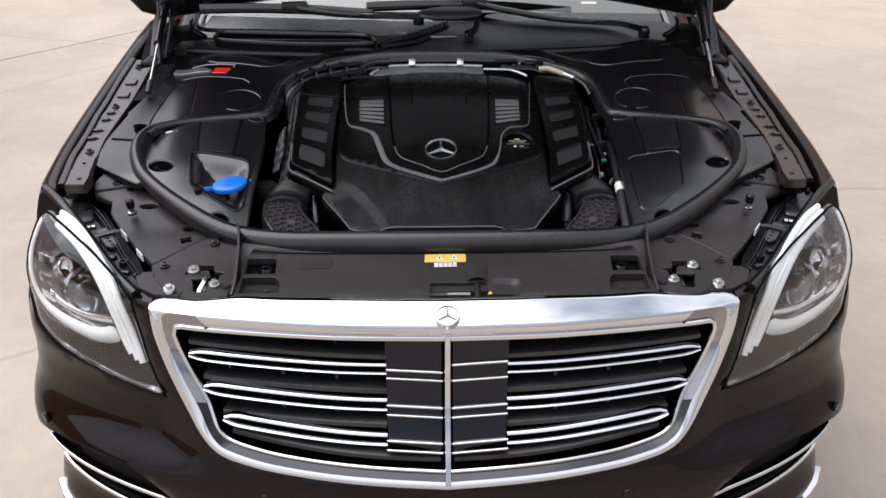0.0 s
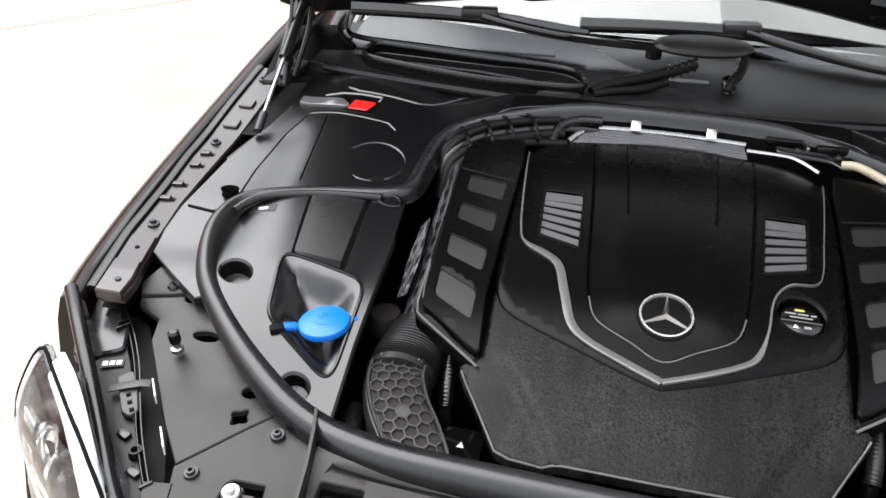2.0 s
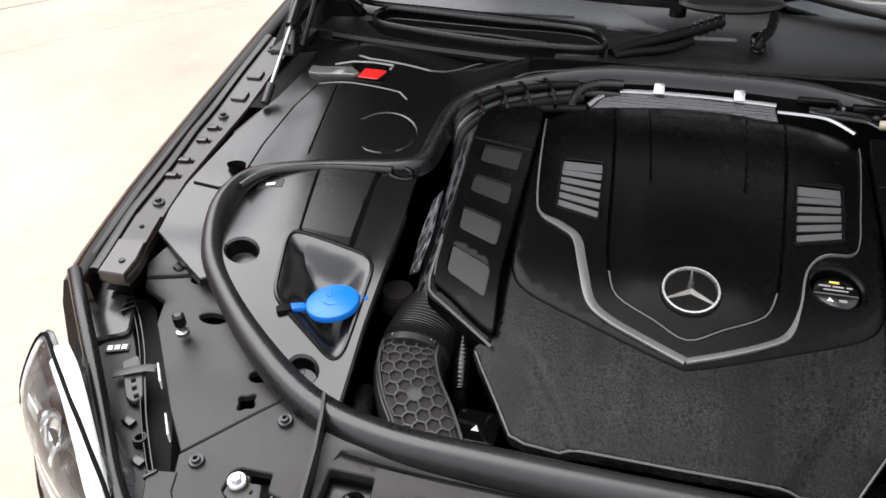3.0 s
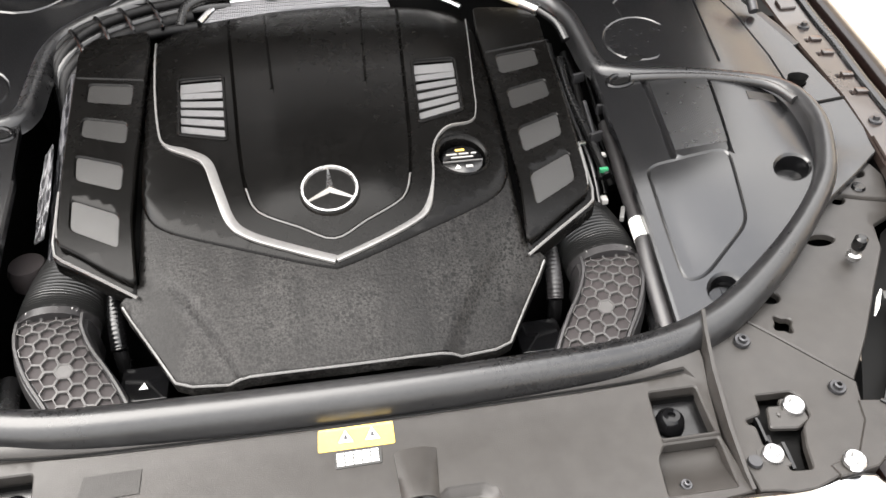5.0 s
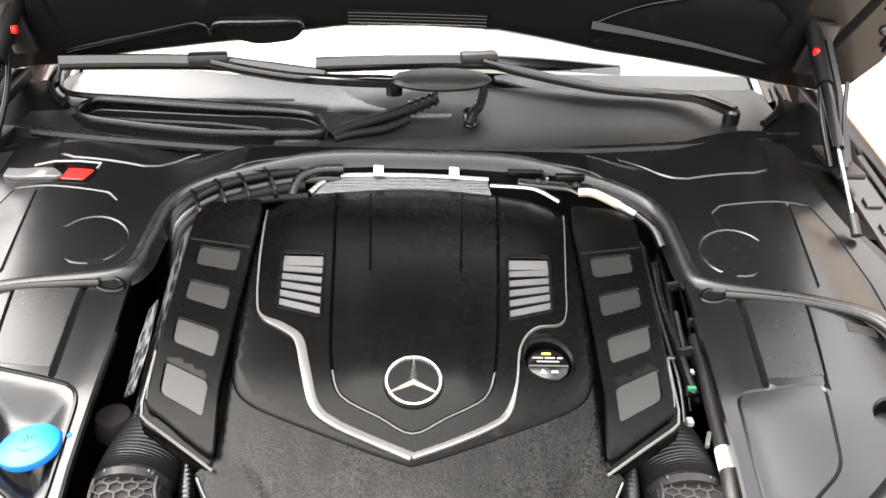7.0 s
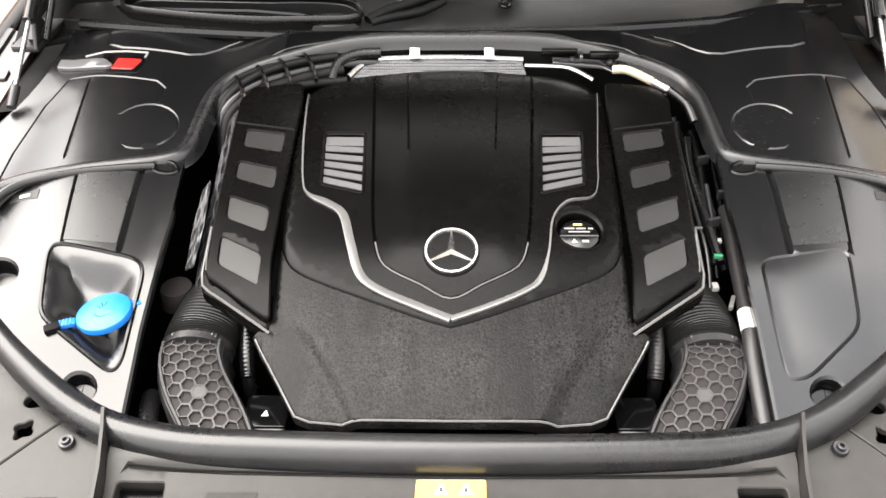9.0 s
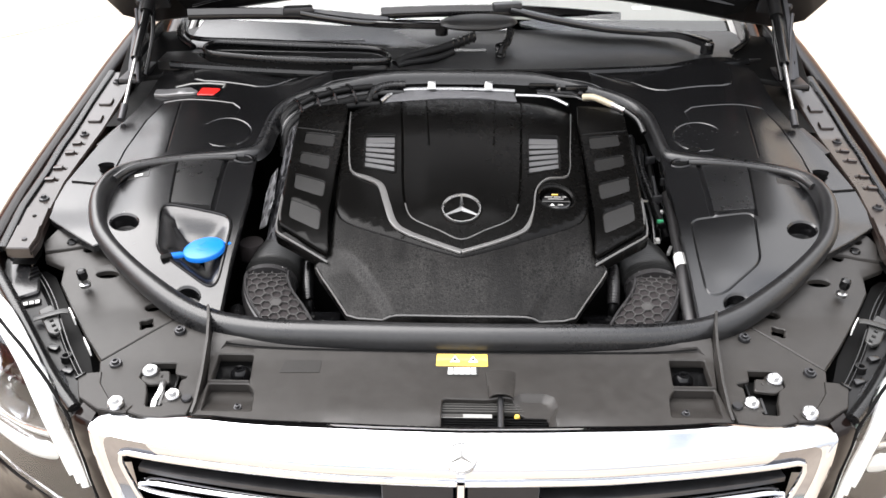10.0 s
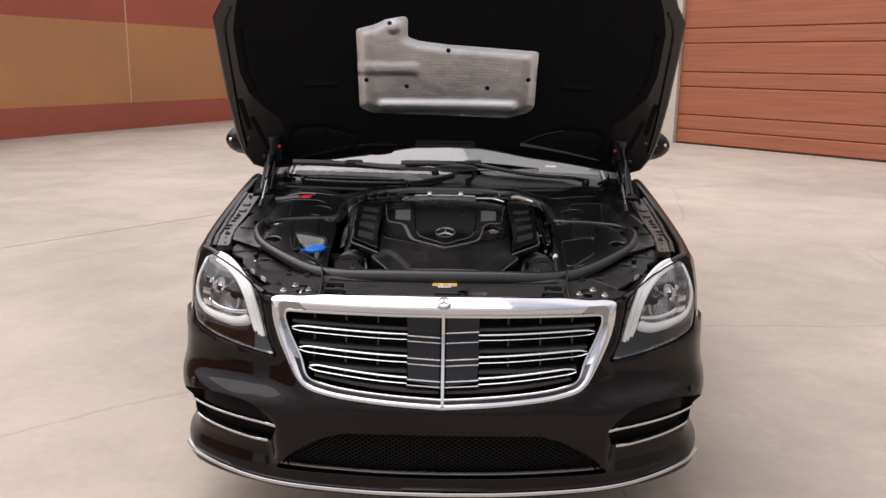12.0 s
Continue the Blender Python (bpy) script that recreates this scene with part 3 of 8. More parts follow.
def build_walls():
    a, t = Vector((-8.276, 12.656)), Vector((2.78, 6.251)).normalized()
    p0, p1 = a - t * 26, a + t * 11.6
    left = thing("wall_west", "rendered yard wall with red and ochre painted bands", "wall", "structure")
    n = Vector((-t.y, t.x))
    for z0, z1, m_, nm, out in ((0.0, 0.56, WALL_RED, "plinth", 0.02), (0.56, 2.24, WALL_OCHRE, "ochre_band", 0.0), (2.24, 4.6, WALL_RED, "red_band", 0.0)):
        cuts = [-26, -14, -6.4, 3.25, 11.6]
        for c0, c1 in zip(cuts, cuts[1:]):
            q0, q1 = a + t * (c0 + 0.012) - n * out, a + t * (c1 - 0.012) - n * out
            wall_block(nm, q0, q1, 0.3 + out, z0, z1, m_, left)
    for c in (-14, -6.4, 3.25):
        q0, q1 = a + t * (c - 0.016), a + t * (c + 0.016)
        wall_block("joint_strip", q0 - n * 0.006, q1 - n * 0.006, 0.2, 0.05, 4.6, WALL_JOINT, left, "pale sealed expansion joint")
    wall_block("coping", p0 - n * 0.05, p1 - n * 0.05, 0.45, 4.6, 4.72, ROOF_GREY, left)
    # wall with the sectional door
    d0, d = Vector((4.472, 14.036)), Vector((2.637, -3.112)).normalized()
    nd = Vector((-d.y, d.x))
    right = thing("wall_north", "cream rendered wall around a wide door opening", "wall", "structure")
    # unseen wall above the door is added height that cuts the right-hand sky
    wall_block("pier", d0 - d * 12.2, d0, 0.35, 0.0, 7.8, WALL_CREAM, right)
    wall_block("pier", d0 + d * 6.2, d0 + d * 26, 0.35, 0.0, 7.8, WALL_CREAM, right)
    wall_block("lintel", d0, d0 + d * 6.2, 0.35, 3.9, 7.8, WALL_CREAM, right)
    wall_block("coping", d0 - d * 12.2 - nd * 0.05, d0 + d * 26 - nd * 0.05, 0.5, 7.8, 7.92, ROOF_GREY, right)
    door = thing("door_1", "closed brown sectional garage door with horizontal grooved panels", "garage door", "structure")
    z, k = 0.014, 0
    while z < 3.9:
        h = 0.27 if k == 0 else 0.28 if k % 2 == 1 else 0.54
        z1 = min(z + h, 3.9)
        q0, q1 = d0 + d * 0.02 + nd * 0.10, d0 + d * 6.18 + nd * 0.10
        b = bmesh.new()
        prof = [(0.004, z + 0.010), (-0.014, z + 0.028), (-0.014, z1 - 0.014), (0.0, z1), (0.05, z1), (0.05, z)]
        rows = []
        for q in (q0, q1):
            rows.append([b.verts.new((q.x + nd.x * o, q.y + nd.y * o, zz)) for o, zz in prof])
        m_ = len(prof)
        for i in range(m_):
            b.faces.new((rows[0][i], rows[0][(i + 1) % m_], rows[1][(i + 1) % m_], rows[1][i]))
        b.faces.new(rows[0])
        b.faces.new(list(reversed(rows[1])))
        bmesh.ops.recalc_face_normals(b, faces=b.faces)
        part("panel", b, DOOR_WOOD, door)
        z, k = z1, k + 1
    wall_block("bottom_seal", d0 + d * 0.02 + nd * 0.09, d0 + d * 6.18 + nd * 0.09, 0.05, 0.0, 0.014, RUBBER, door)


build_ground()
build_walls()


# ---- the car ----
car = thing("car", "dark brown saloon with raised hood and open engine bay", "car")

plan = spline([(0, 0), (0.2, 0.008), (0.4, 0.036), (0.52, 0.066), (0.65, 0.122), (0.755, 0.186), (0.832, 0.260), (0.880, 0.37), (0.904, 0.50), (0.918, 0.66)], 8)
plan_x, plan_y = [p.x for p in plan], [p.y for p in plan]
plan_u = [0.0]
for p, q in zip(plan, plan[1:]):
    plan_u.append(plan_u[-1] + (q - p).length)
u_of_x = interp(plan_x, plan_u)
x_of_u, y_of_u = interp(plan_u, plan_x), interp(plan_u, plan_y)
lean_run = spline([(0.19, -0.07), (0.28, -0.085), (0.35, -0.10), (0.45, -0.10), (0.5, -0.085), (0.55, -0.06), (0.6, -0.035), (0.68, -0.01), (0.76, 0.0), (0.82, 0.035), (0.88, 0.10)], 12)
lean_y = interp([p.x for p in lean_run], [p.y for p in lean_run])


def body(u, z, d=0.0):
    """The front's outer skin at a run u from the middle and a height z, d metres in from the skin."""
    s, a = (1 if u >= 0 else -1), abs(u)
    e = 0.01
    x, y = x_of_u(a), y_of_u(a)
    tx, ty = x_of_u(a + e) - x_of_u(max(a - e, 0)), y_of_u(a + e) - y_of_u(max(a - e, 0))
    l = math.hypot(tx, ty) or 1
    return Vector((s * (x - ty / l * d), y + lean_y(z) + tx / l * d, z))


def skin(poly):
    """Outline given by x and height, as run and height."""
    return [((1 if x >= 0 else -1) * u_of_x(abs(x)), z) for x, z in poly]


GRILLE_OUT = [(0.521, 0.756), (0.517, 0.705), (0.501, 0.655), (0.473, 0.600), (0.444, 0.555), (0.421, 0.531), (0.393, 0.517), (0.347, 0.507), (0.295, 0.500), (0.193, 0.492), (0.093, 0.486), (0, 0.482)]
LAMP = [(0.513, 0.594), (0.53, 0.625), (0.546, 0.665), (0.556, 0.72), (0.563, 0.765), (0.60, 0.80), (0.65, 0.826), (0.71, 0.845), (0.768, 0.858), (0.785, 0.845),
        (0.805, 0.795), (0.818, 0.745), (0.822, 0.69), (0.81, 0.648), (0.76, 0.628), (0.69, 0.615), (0.60, 0.602)]
FOG = [(0.862, 0.395), (0.84, 0.437), (0.772, 0.456), (0.70, 0.463), (0.65, 0.464), (0.59, 0.457), (0.55, 0.440), (0.515, 0.41), (0.498, 0.39), (0.52, 0.35), (0.545, 0.322), (0.60, 0.317), (0.66, 0.317), (0.75, 0.317),
       (0.82, 0.317), (0.86, 0.335)]


def both(half):
    """A half outline from the middle top or bottom, closed over the middle."""
    return half + [(-x, z) for x, z in reversed(half) if abs(x) > 1e-6]


def build_front():
    bumper_top = [(0.875, 0.655), (0.845, 0.65)] + [(x + 0.004, z - 0.006) for x, z in LAMP[12:]] + [(LAMP[0][0] - 0.004, LAMP[0][1] - 0.006)]
    bumper_top += [(x - 0.006, z) for x, z in LAMP[1:5]] + [(0.548, 0.772), (0.525, 0.768)] + [(x + 0.002, z - 0.002) for x, z in GRILLE_OUT]
    half = [(0.0, 0.205), (0.3, 0.2), (0.6, 0.2), (0.72, 0.205), (0.80, 0.215), (0.86, 0.225), (0.893, 0.24), (0.893, 0.5), (0.893, 0.64)] + bumper_top
    right_u = skin(half)
    left_u = [(-u, z) for u, z in right_u]
    outline = right_u[1:] + list(reversed(left_u[1:-1])) + [right_u[0]]
    fogs = [skin(rounded(FOG, 0.02)), skin(rounded(mir(FOG, -1), 0.02))]
    low = skin(rounded([(0.52, 0.243), (0.45, 0.318), (0.365, 0.372), (0.29, 0.396), (0.15, 0.401), (-0.15, 0.401), (-0.29, 0.396), (-0.365, 0.372), (-0.45, 0.318),
                        (-0.52, 0.243), (-0.3, 0.247), (0.3, 0.247)], 0.02))

    def draw_in(u, z):
        return 0.034 * smooth01((abs(x_of_u(abs(u))) - 0.50) / 0.05) * smooth01((z - 0.212) / 0.085) * smooth01((0.43 - z) / 0.07)

    def crease(u, z):
        p = body(u, z, draw_in(u, z))
        x = abs(p.x)
        f = smooth01((x - 0.33) / 0.15) * smooth01((0.56 - z) / 0.05) * smooth01((z - 0.44) / 0.06)
        p.y += 0.010 * f
        # the flank steps in above the side intakes and catches the sky
        p.y += 0.026 * smooth01((x - 0.42) / 0.12) * smooth01((z - 0.462) / 0.055) * smooth01((0.625 - z) / 0.075)
        return p

    bumper = part("front_bumper", sheet(outline, crease, [*fogs, low], thick=0.03, down=(0, 1, 0), step=0.02, lip=0.0014), PAINT, car,
                  "glossy dark brown painted front bumper", 45)
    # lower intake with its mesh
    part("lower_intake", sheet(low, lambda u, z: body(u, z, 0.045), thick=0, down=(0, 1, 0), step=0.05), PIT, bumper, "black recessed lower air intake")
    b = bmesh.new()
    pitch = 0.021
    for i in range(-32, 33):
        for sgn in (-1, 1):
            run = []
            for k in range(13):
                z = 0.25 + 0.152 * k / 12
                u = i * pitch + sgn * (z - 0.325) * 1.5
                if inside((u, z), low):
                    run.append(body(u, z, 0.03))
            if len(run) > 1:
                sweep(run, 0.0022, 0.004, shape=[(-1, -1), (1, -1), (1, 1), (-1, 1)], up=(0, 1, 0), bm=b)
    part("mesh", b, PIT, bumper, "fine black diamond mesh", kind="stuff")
    part("intake_blade", sweep([body(skin([(x, 0)])[0][0], 0.262, 0.012) for x in np.linspace(-0.47, 0.47, 25)], 0.006, 0.004), EDGE, bumper)
    part("chrome_lip", sweep([body(skin([(x, 0)])[0][0], 0.197 + 0.02 * smooth01((abs(x) - 0.55) / 0.3) * 0.9, -0.004) for x in np.linspace(-0.852, 0.852, 61)], 0.008, 0.006,
                             shape=SQUARE), CHROME, bumper, "thin bright chrome strip along the lower edge")
    part("underlip", sweep([body(skin([(x, 0)])[0][0], 0.185, 0.03) for x in np.linspace(-0.85, 0.85, 41)], 0.03, 0.008, shape=SQUARE), PLASTIC, bumper)
    for s in (1, -1):
        f = skin(rounded(mir(FOG, s), 0.02))
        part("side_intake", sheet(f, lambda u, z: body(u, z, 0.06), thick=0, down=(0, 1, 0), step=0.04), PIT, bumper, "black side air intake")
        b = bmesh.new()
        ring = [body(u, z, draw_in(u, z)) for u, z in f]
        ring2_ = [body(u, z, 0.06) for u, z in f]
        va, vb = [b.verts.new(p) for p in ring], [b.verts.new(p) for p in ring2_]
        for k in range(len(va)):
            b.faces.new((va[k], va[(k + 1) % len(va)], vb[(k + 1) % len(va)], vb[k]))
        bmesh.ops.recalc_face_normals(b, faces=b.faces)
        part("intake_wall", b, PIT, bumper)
        for x0, z0, x1, z1 in ((0.502, 0.393, 0.825, 0.400), (0.547, 0.327, 0.825, 0.338)):
            pts = []
            for k in range(17):
                t = k / 16
                x = x0 + (x1 - x0) * t
                u, z = s * u_of_x(x), z0 + (z1 - z0) * t ** 1.3
                pts.append(body(u, z, 0.006 + 0.008 * t + 0.6 * draw_in(u, z)))
            part("chrome_blade", sweep(pts, lambda f_: 0.009 * (0.25 + 0.75 * min(1, f_ * 8)), 0.0045, shape=SQUARE, up=(0, 0, 1)), CHROME, bumper, "slim chrome blade")
    # parking sensors
    for x, z in ((0.33, 0.44), (-0.33, 0.44), (0.80, 0.47), (-0.80, 0.47)):
        p = body((1 if x > 0 else -1) * u_of_x(abs(x)), z, 0.0)
        q = body((1 if x > 0 else -1) * u_of_x(abs(x)), z, 0.02)
        b = turned([(0.0, 0.0012), (0.011, 0.001), (0.0125, -0.003)], Matrix.Translation(p) @ (p - q).to_track_quat("Z", "Y").to_matrix().to_4x4(), 18)
        part("parking_sensor", b, PAINT, bumper)

    # grille
    grille = new("grille")
    grille.parent = car
    tagged(grille, "chrome radiator grille with three rows of twin blades")

    def frame_place(u, v):
        # upright below the ridge, then a flat top that runs back to the cover
        if v <= 0.764:
            return body(u, v, -0.008)
        e = (v - 0.764) / 0.066
        p = body(u, 0.764, -0.008)
        back = 0.047 * (1 - 0.14 * smooth01((abs(u) - 0.15) / 0.2) - 0.30 * smooth01((abs(u) - 0.34) / 0.12))
        rise = 0.024 * (1 - 0.14 * smooth01((abs(u) - 0.15) / 0.2) - 0.34 * smooth01((abs(u) - 0.34) / 0.12))
        return Vector((p.x, p.y + back * e, 0.764 + rise * e ** 0.92))

    def inset(line, d):
        out = []
        for i, (x, z) in enumerate(line):
            a, c = line[max(i - 1, 0)], line[min(i + 1, len(line) - 1)]
            tx, tz = c[0] - a[0], c[1] - a[1]
            l = math.hypot(tx, tz) or 1
            w = d * (1 - 0.42 * smooth01((0.59 - z) / 0.07))
            out.append((0.0 if x < 1e-6 else x + tz / l * w, z - tx / l * w))
        return out

    outer = [(q.x, q.y) for q in spline(GRILLE_OUT, 6)]
    top_edge = [(0.523, 0.770), (0.521, 0.790), (0.513, 0.808), (0.498, 0.822), (0.475, 0.829), (0.3, 0.830), (0.15, 0.830)]
    outline = skin(both([(0, 0.830)] + list(reversed(top_edge)) + outer))

    def opening(d, top):
        side = [(x, z) for x, z in inset(outer, d) if z < top - 0.012]
        half = [(0.25, top), (side[0][0] - 0.014, top - 0.002), (side[0][0] - 0.003, top - 0.006)] + side
        return skin(dense([(0, top)] + half + [(-x, z) for x, z in reversed(half) if x > 1e-6], 0.012))

    ridge, hole = opening(0.022, 0.766), opening(0.036, 0.738)
    b = bmesh.new()
    m_ = 360

    def along(loop_, f):
        ls = [0.0]
        cl = loop_ + [loop_[0]]
        for p, q in zip(cl, cl[1:]):
            ls.append(ls[-1] + math.hypot(q[0] - p[0], q[1] - p[1]))
        s_ = f * ls[-1]
        return float(np.interp(s_, ls, [p[0] for p in cl])), float(np.interp(s_, ls, [p[1] for p in cl]))

    rim_o, rim_r, rim_h = [[along(q, k / m_) for k in range(m_)] for q in (outline, ridge, hole)]
    rows_ = []
    fb = bmesh.new()
    for j in range(9):
        f = j / 8
        row = []
        for (u0, v0), (u1, v1) in zip(rim_o, rim_r):
            p = frame_place(u0 + (u1 - u0) * f, v0 + (v1 - v0) * f)
            bulge = 0.0035 * math.sin(math.pi * f) * smooth01((0.775 - v0) / 0.02)
            row.append(p + Vector((0, -bulge, 0)))
        if j == 0:
            rows_.append([fb.verts.new(p + Vector((0, 0.012, -0.003))) for p in row])
        rows_.append([fb.verts.new(p) for p in row])
    for r, q in zip(rows_, rows_[1:]):
        for k in range(m_):
            fb.faces.new((r[k], r[(k + 1) % m_], q[(k + 1) % m_], q[k]))
    bmesh.ops.recalc_face_normals(fb, faces=fb.faces)
    part("chrome_frame", fb, CHROME, grille, "broad polished chrome surround", 42)
    va = [b.verts.new(frame_place(*q) + Vector((0, 0.0005, 0))) for q in rim_r]
    def rim_depth(v):
        return 0.008 - 0.006 * smooth01((v - 0.60) / 0.12)

    vb = [b.verts.new(body(*q, rim_depth(q[1]))) for q in rim_h]
    tb, slopes = bmesh.new(), {-1: bmesh.new(), 1: bmesh.new()}
    for k in range(m_):
        l = (k + 1) % m_
        side = not (rim_h[k][1] > 0.7365 and rim_h[l][1] > 0.7365)
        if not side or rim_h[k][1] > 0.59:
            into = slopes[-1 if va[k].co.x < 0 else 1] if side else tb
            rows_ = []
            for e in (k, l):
                p, q = va[e].co.copy(), vb[e].co.copy()
                rows_.append([into.verts.new(p.lerp(q, f) + (Vector() if side else Vector((0, -0.005 * math.sin(math.pi * f), 0.002 * math.sin(math.pi * f))))) for f in (0, 0.25, 0.5, 0.75, 1)])
            for j in range(4):
                into.faces.new((rows_[0][j], rows_[1][j], rows_[1][j + 1], rows_[0][j + 1]))
        else:
            b.faces.new((va[k], va[l], vb[l], vb[k]))
    for q in (tb, *slopes.values()):
        bmesh.ops.remove_doubles(q, verts=q.verts, dist=1e-5)
        bmesh.ops.recalc_face_normals(q, faces=q.faces)
    # sides and lower slope take darker chrome in place of dimmer reflections
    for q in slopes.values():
        part("side_slope", q, DIM_SIDE_CHROME, grille, "chrome side slope with dimmer reflections put into its colour", 60)
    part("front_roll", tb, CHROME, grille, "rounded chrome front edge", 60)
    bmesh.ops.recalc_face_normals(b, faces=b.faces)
    part("inner_facet", b, SHADE_CHROME, grille, "chrome inner slope with dark reflections put into its colour", 60)
    part("frame_gasket", sweep([frame_place(float(u), 0.830) + Vector((0, 0.010, -0.0125)) for u in np.linspace(-0.47, 0.47, 61)], 0.010, 0.009, n=8), RUBBER, grille)
    part("inner_frame", sweep([body(u, z, rim_depth(z) - 0.003) for u, z in hole], 0.0045, 0.0035, n=8, closed=True, up=(0, 1, 0)), CHROME, grille, "thin bright inner rim")
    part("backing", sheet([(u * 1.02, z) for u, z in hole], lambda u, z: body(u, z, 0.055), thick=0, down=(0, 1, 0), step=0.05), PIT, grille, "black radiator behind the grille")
    rows = ((0.6800, 0.6650, 0.685, 0.457), (0.6170, 0.6010, 0.627, 0.434), (0.5595, 0.5450, 0.578, 0.399))
    for zu, zl, zt, xt in rows:
        for s in (1, -1):
            for z0, nm, rr in ((zu, "upper_blade", 0.0044), (zl, "lower_blade", 0.0026)):
                pts = []
                for k in range(23):
                    t = k / 22
                    x = 0.107 + (xt - 0.107) * t
                    z = z0 + (zt - (zu + zl) / 2) * t ** 1.25 + ((zu + zl) / 2 - z0) * 0.7 * smooth01((t - 0.93) / 0.07)
                    pts.append(body(s * u_of_x(x), z, 0.002 + 0.012 * (1 - t)))
                part(nm, sweep(pts, 0.010, lambda f_, rr=rr: rr * (1 if f_ < 0.95 else max(0.5, 1 - (f_ - 0.95) * 10)), n=12), CHROME, grille, "satin chrome blade")
            pts = [body(s * u_of_x(0.107 + (xt + 0.005 - 0.107) * k / 12), zu + 0.016 + 0.006 * k / 12, 0.028) for k in range(13)]
            part("louvre", sweep(pts, 0.022, 0.006, shape=SQUARE), DARK_STEEL, grille, "dark grey louvre")
    for s in (1, -1):
        pts = [body(s * u_of_x(0.012 + 0.373 * k / 12), 0.524 + 0.030 * (k / 12) ** 1.8, 0.024) for k in range(13)]
        part("louvre", sweep(pts, 0.020, 0.006, shape=SQUARE), DARK_STEEL, grille, "dark grey louvre")
        cols = [(s * 0.010, 0.738), (s * 0.106, 0.737), (s * 0.104, 0.61), (s * 0.102, 0.554), (s * 0.010, 0.542)]
        part("sensor_panel", sheet(skin(rounded(cols, 0.004)), lambda u, z: body(u, z, -0.002), thick=0.02, down=(0, 1, 0), step=0.03), SENSOR, grille, "gloss black sensor panel tinted with reflected sky")
        for zu, zl, zt, xt in rows:
            for z, rr in ((zu, 0.0020), (zl, 0.0018)):
                if s > 0 and z == rows[0][0]:
                    z += 0.014
                part("thin_blade", sweep([body(s * u_of_x(x), z - 0.005 * (1 - x / 0.106), -0.004) for x in np.linspace(0.008, 0.106, 5)], 0.004, rr, shape=SQUARE), CHROME, grille)
    for x in np.linspace(-0.40, 0.40, 9):
        if abs(x) > 0.12:
            z1 = 0.725
            z0 = float(np.interp(abs(x), [0, 0.31, 0.372, 0.41], [0.515, 0.545, 0.565, 0.60]))
            part("vertical_fin", sweep([body((1 if x > 0 else -1) * u_of_x(abs(x)), z, 0.04) for z in np.linspace(z0, z1, 6)], 0.004, 0.01, shape=SQUARE, up=(0, 1, 0)), PLASTIC, grille)
    part("center_bar", sweep([body(0, z, -0.010) for z in np.linspace(0.492, 0.752, 12)], 0.0055, 0.01, shape=SQUARE, up=(0, 1, 0)), CHROME, grille, "upright chrome bar")
    # round badge on the top of the frame
    q0, q1 = frame_place(0, 0.781), frame_place(0, 0.791)
    slope = math.degrees(math.atan2(q1.z - q0.z, q1.y - q0.y))
    m = Matrix.Translation((q0 + q1) / 2 + Vector((0, -0.003, 0.003))) @ pose(0, 0, 0, slope, 0, 0)
    part("badge", turned([(0.0, 0.004), (0.019, 0.004), (0.0215, 0.002), (0.0225, -0.004)], m, 28), STEEL, grille, "small round badge with a ring emblem")
    b = bmesh.new()
    star_shape(b, m @ Matrix.Translation((0, 0, 0.004)), 0.0205, 0.0028, 0.0025)
    part("badge_emblem", b, STEEL, grille)


def star_shape(b, m, r, wide, high):
    """Ring with three tapered arms, flat on the local xy plane of m."""
    turned([(r - wide, 0), (r - wide * 0.7, high), (r - wide * 0.1, high), (r, 0)], m, 40, bm=b)
    for k in range(3):
        a = math.pi / 2 + k * 2 * math.pi / 3
        d, n = Vector((math.cos(a), math.sin(a), 0)), Vector((-math.sin(a), math.cos(a), 0))
        tip = d * (r - wide * 0.5)
        w = r * 0.15
        base_l, base_r = d * -w * 0.55 + n * w, d * -w * 0.55 - n * w
        vs = [b.verts.new(m @ p) for p in (base_l, base_r, tip + n * w * 0.12, tip - n * w * 0.12, Vector((0, 0, high * 1.6)), tip + Vector((0, 0, high)))]
        for f in ((0, 4, 5, 2), (4, 1, 3, 5), (0, 1, 4), (2, 5, 3)):
            b.faces.new([vs[i] for i in f])
    bmesh.ops.recalc_face_normals(b, faces=b.faces)


build_front()


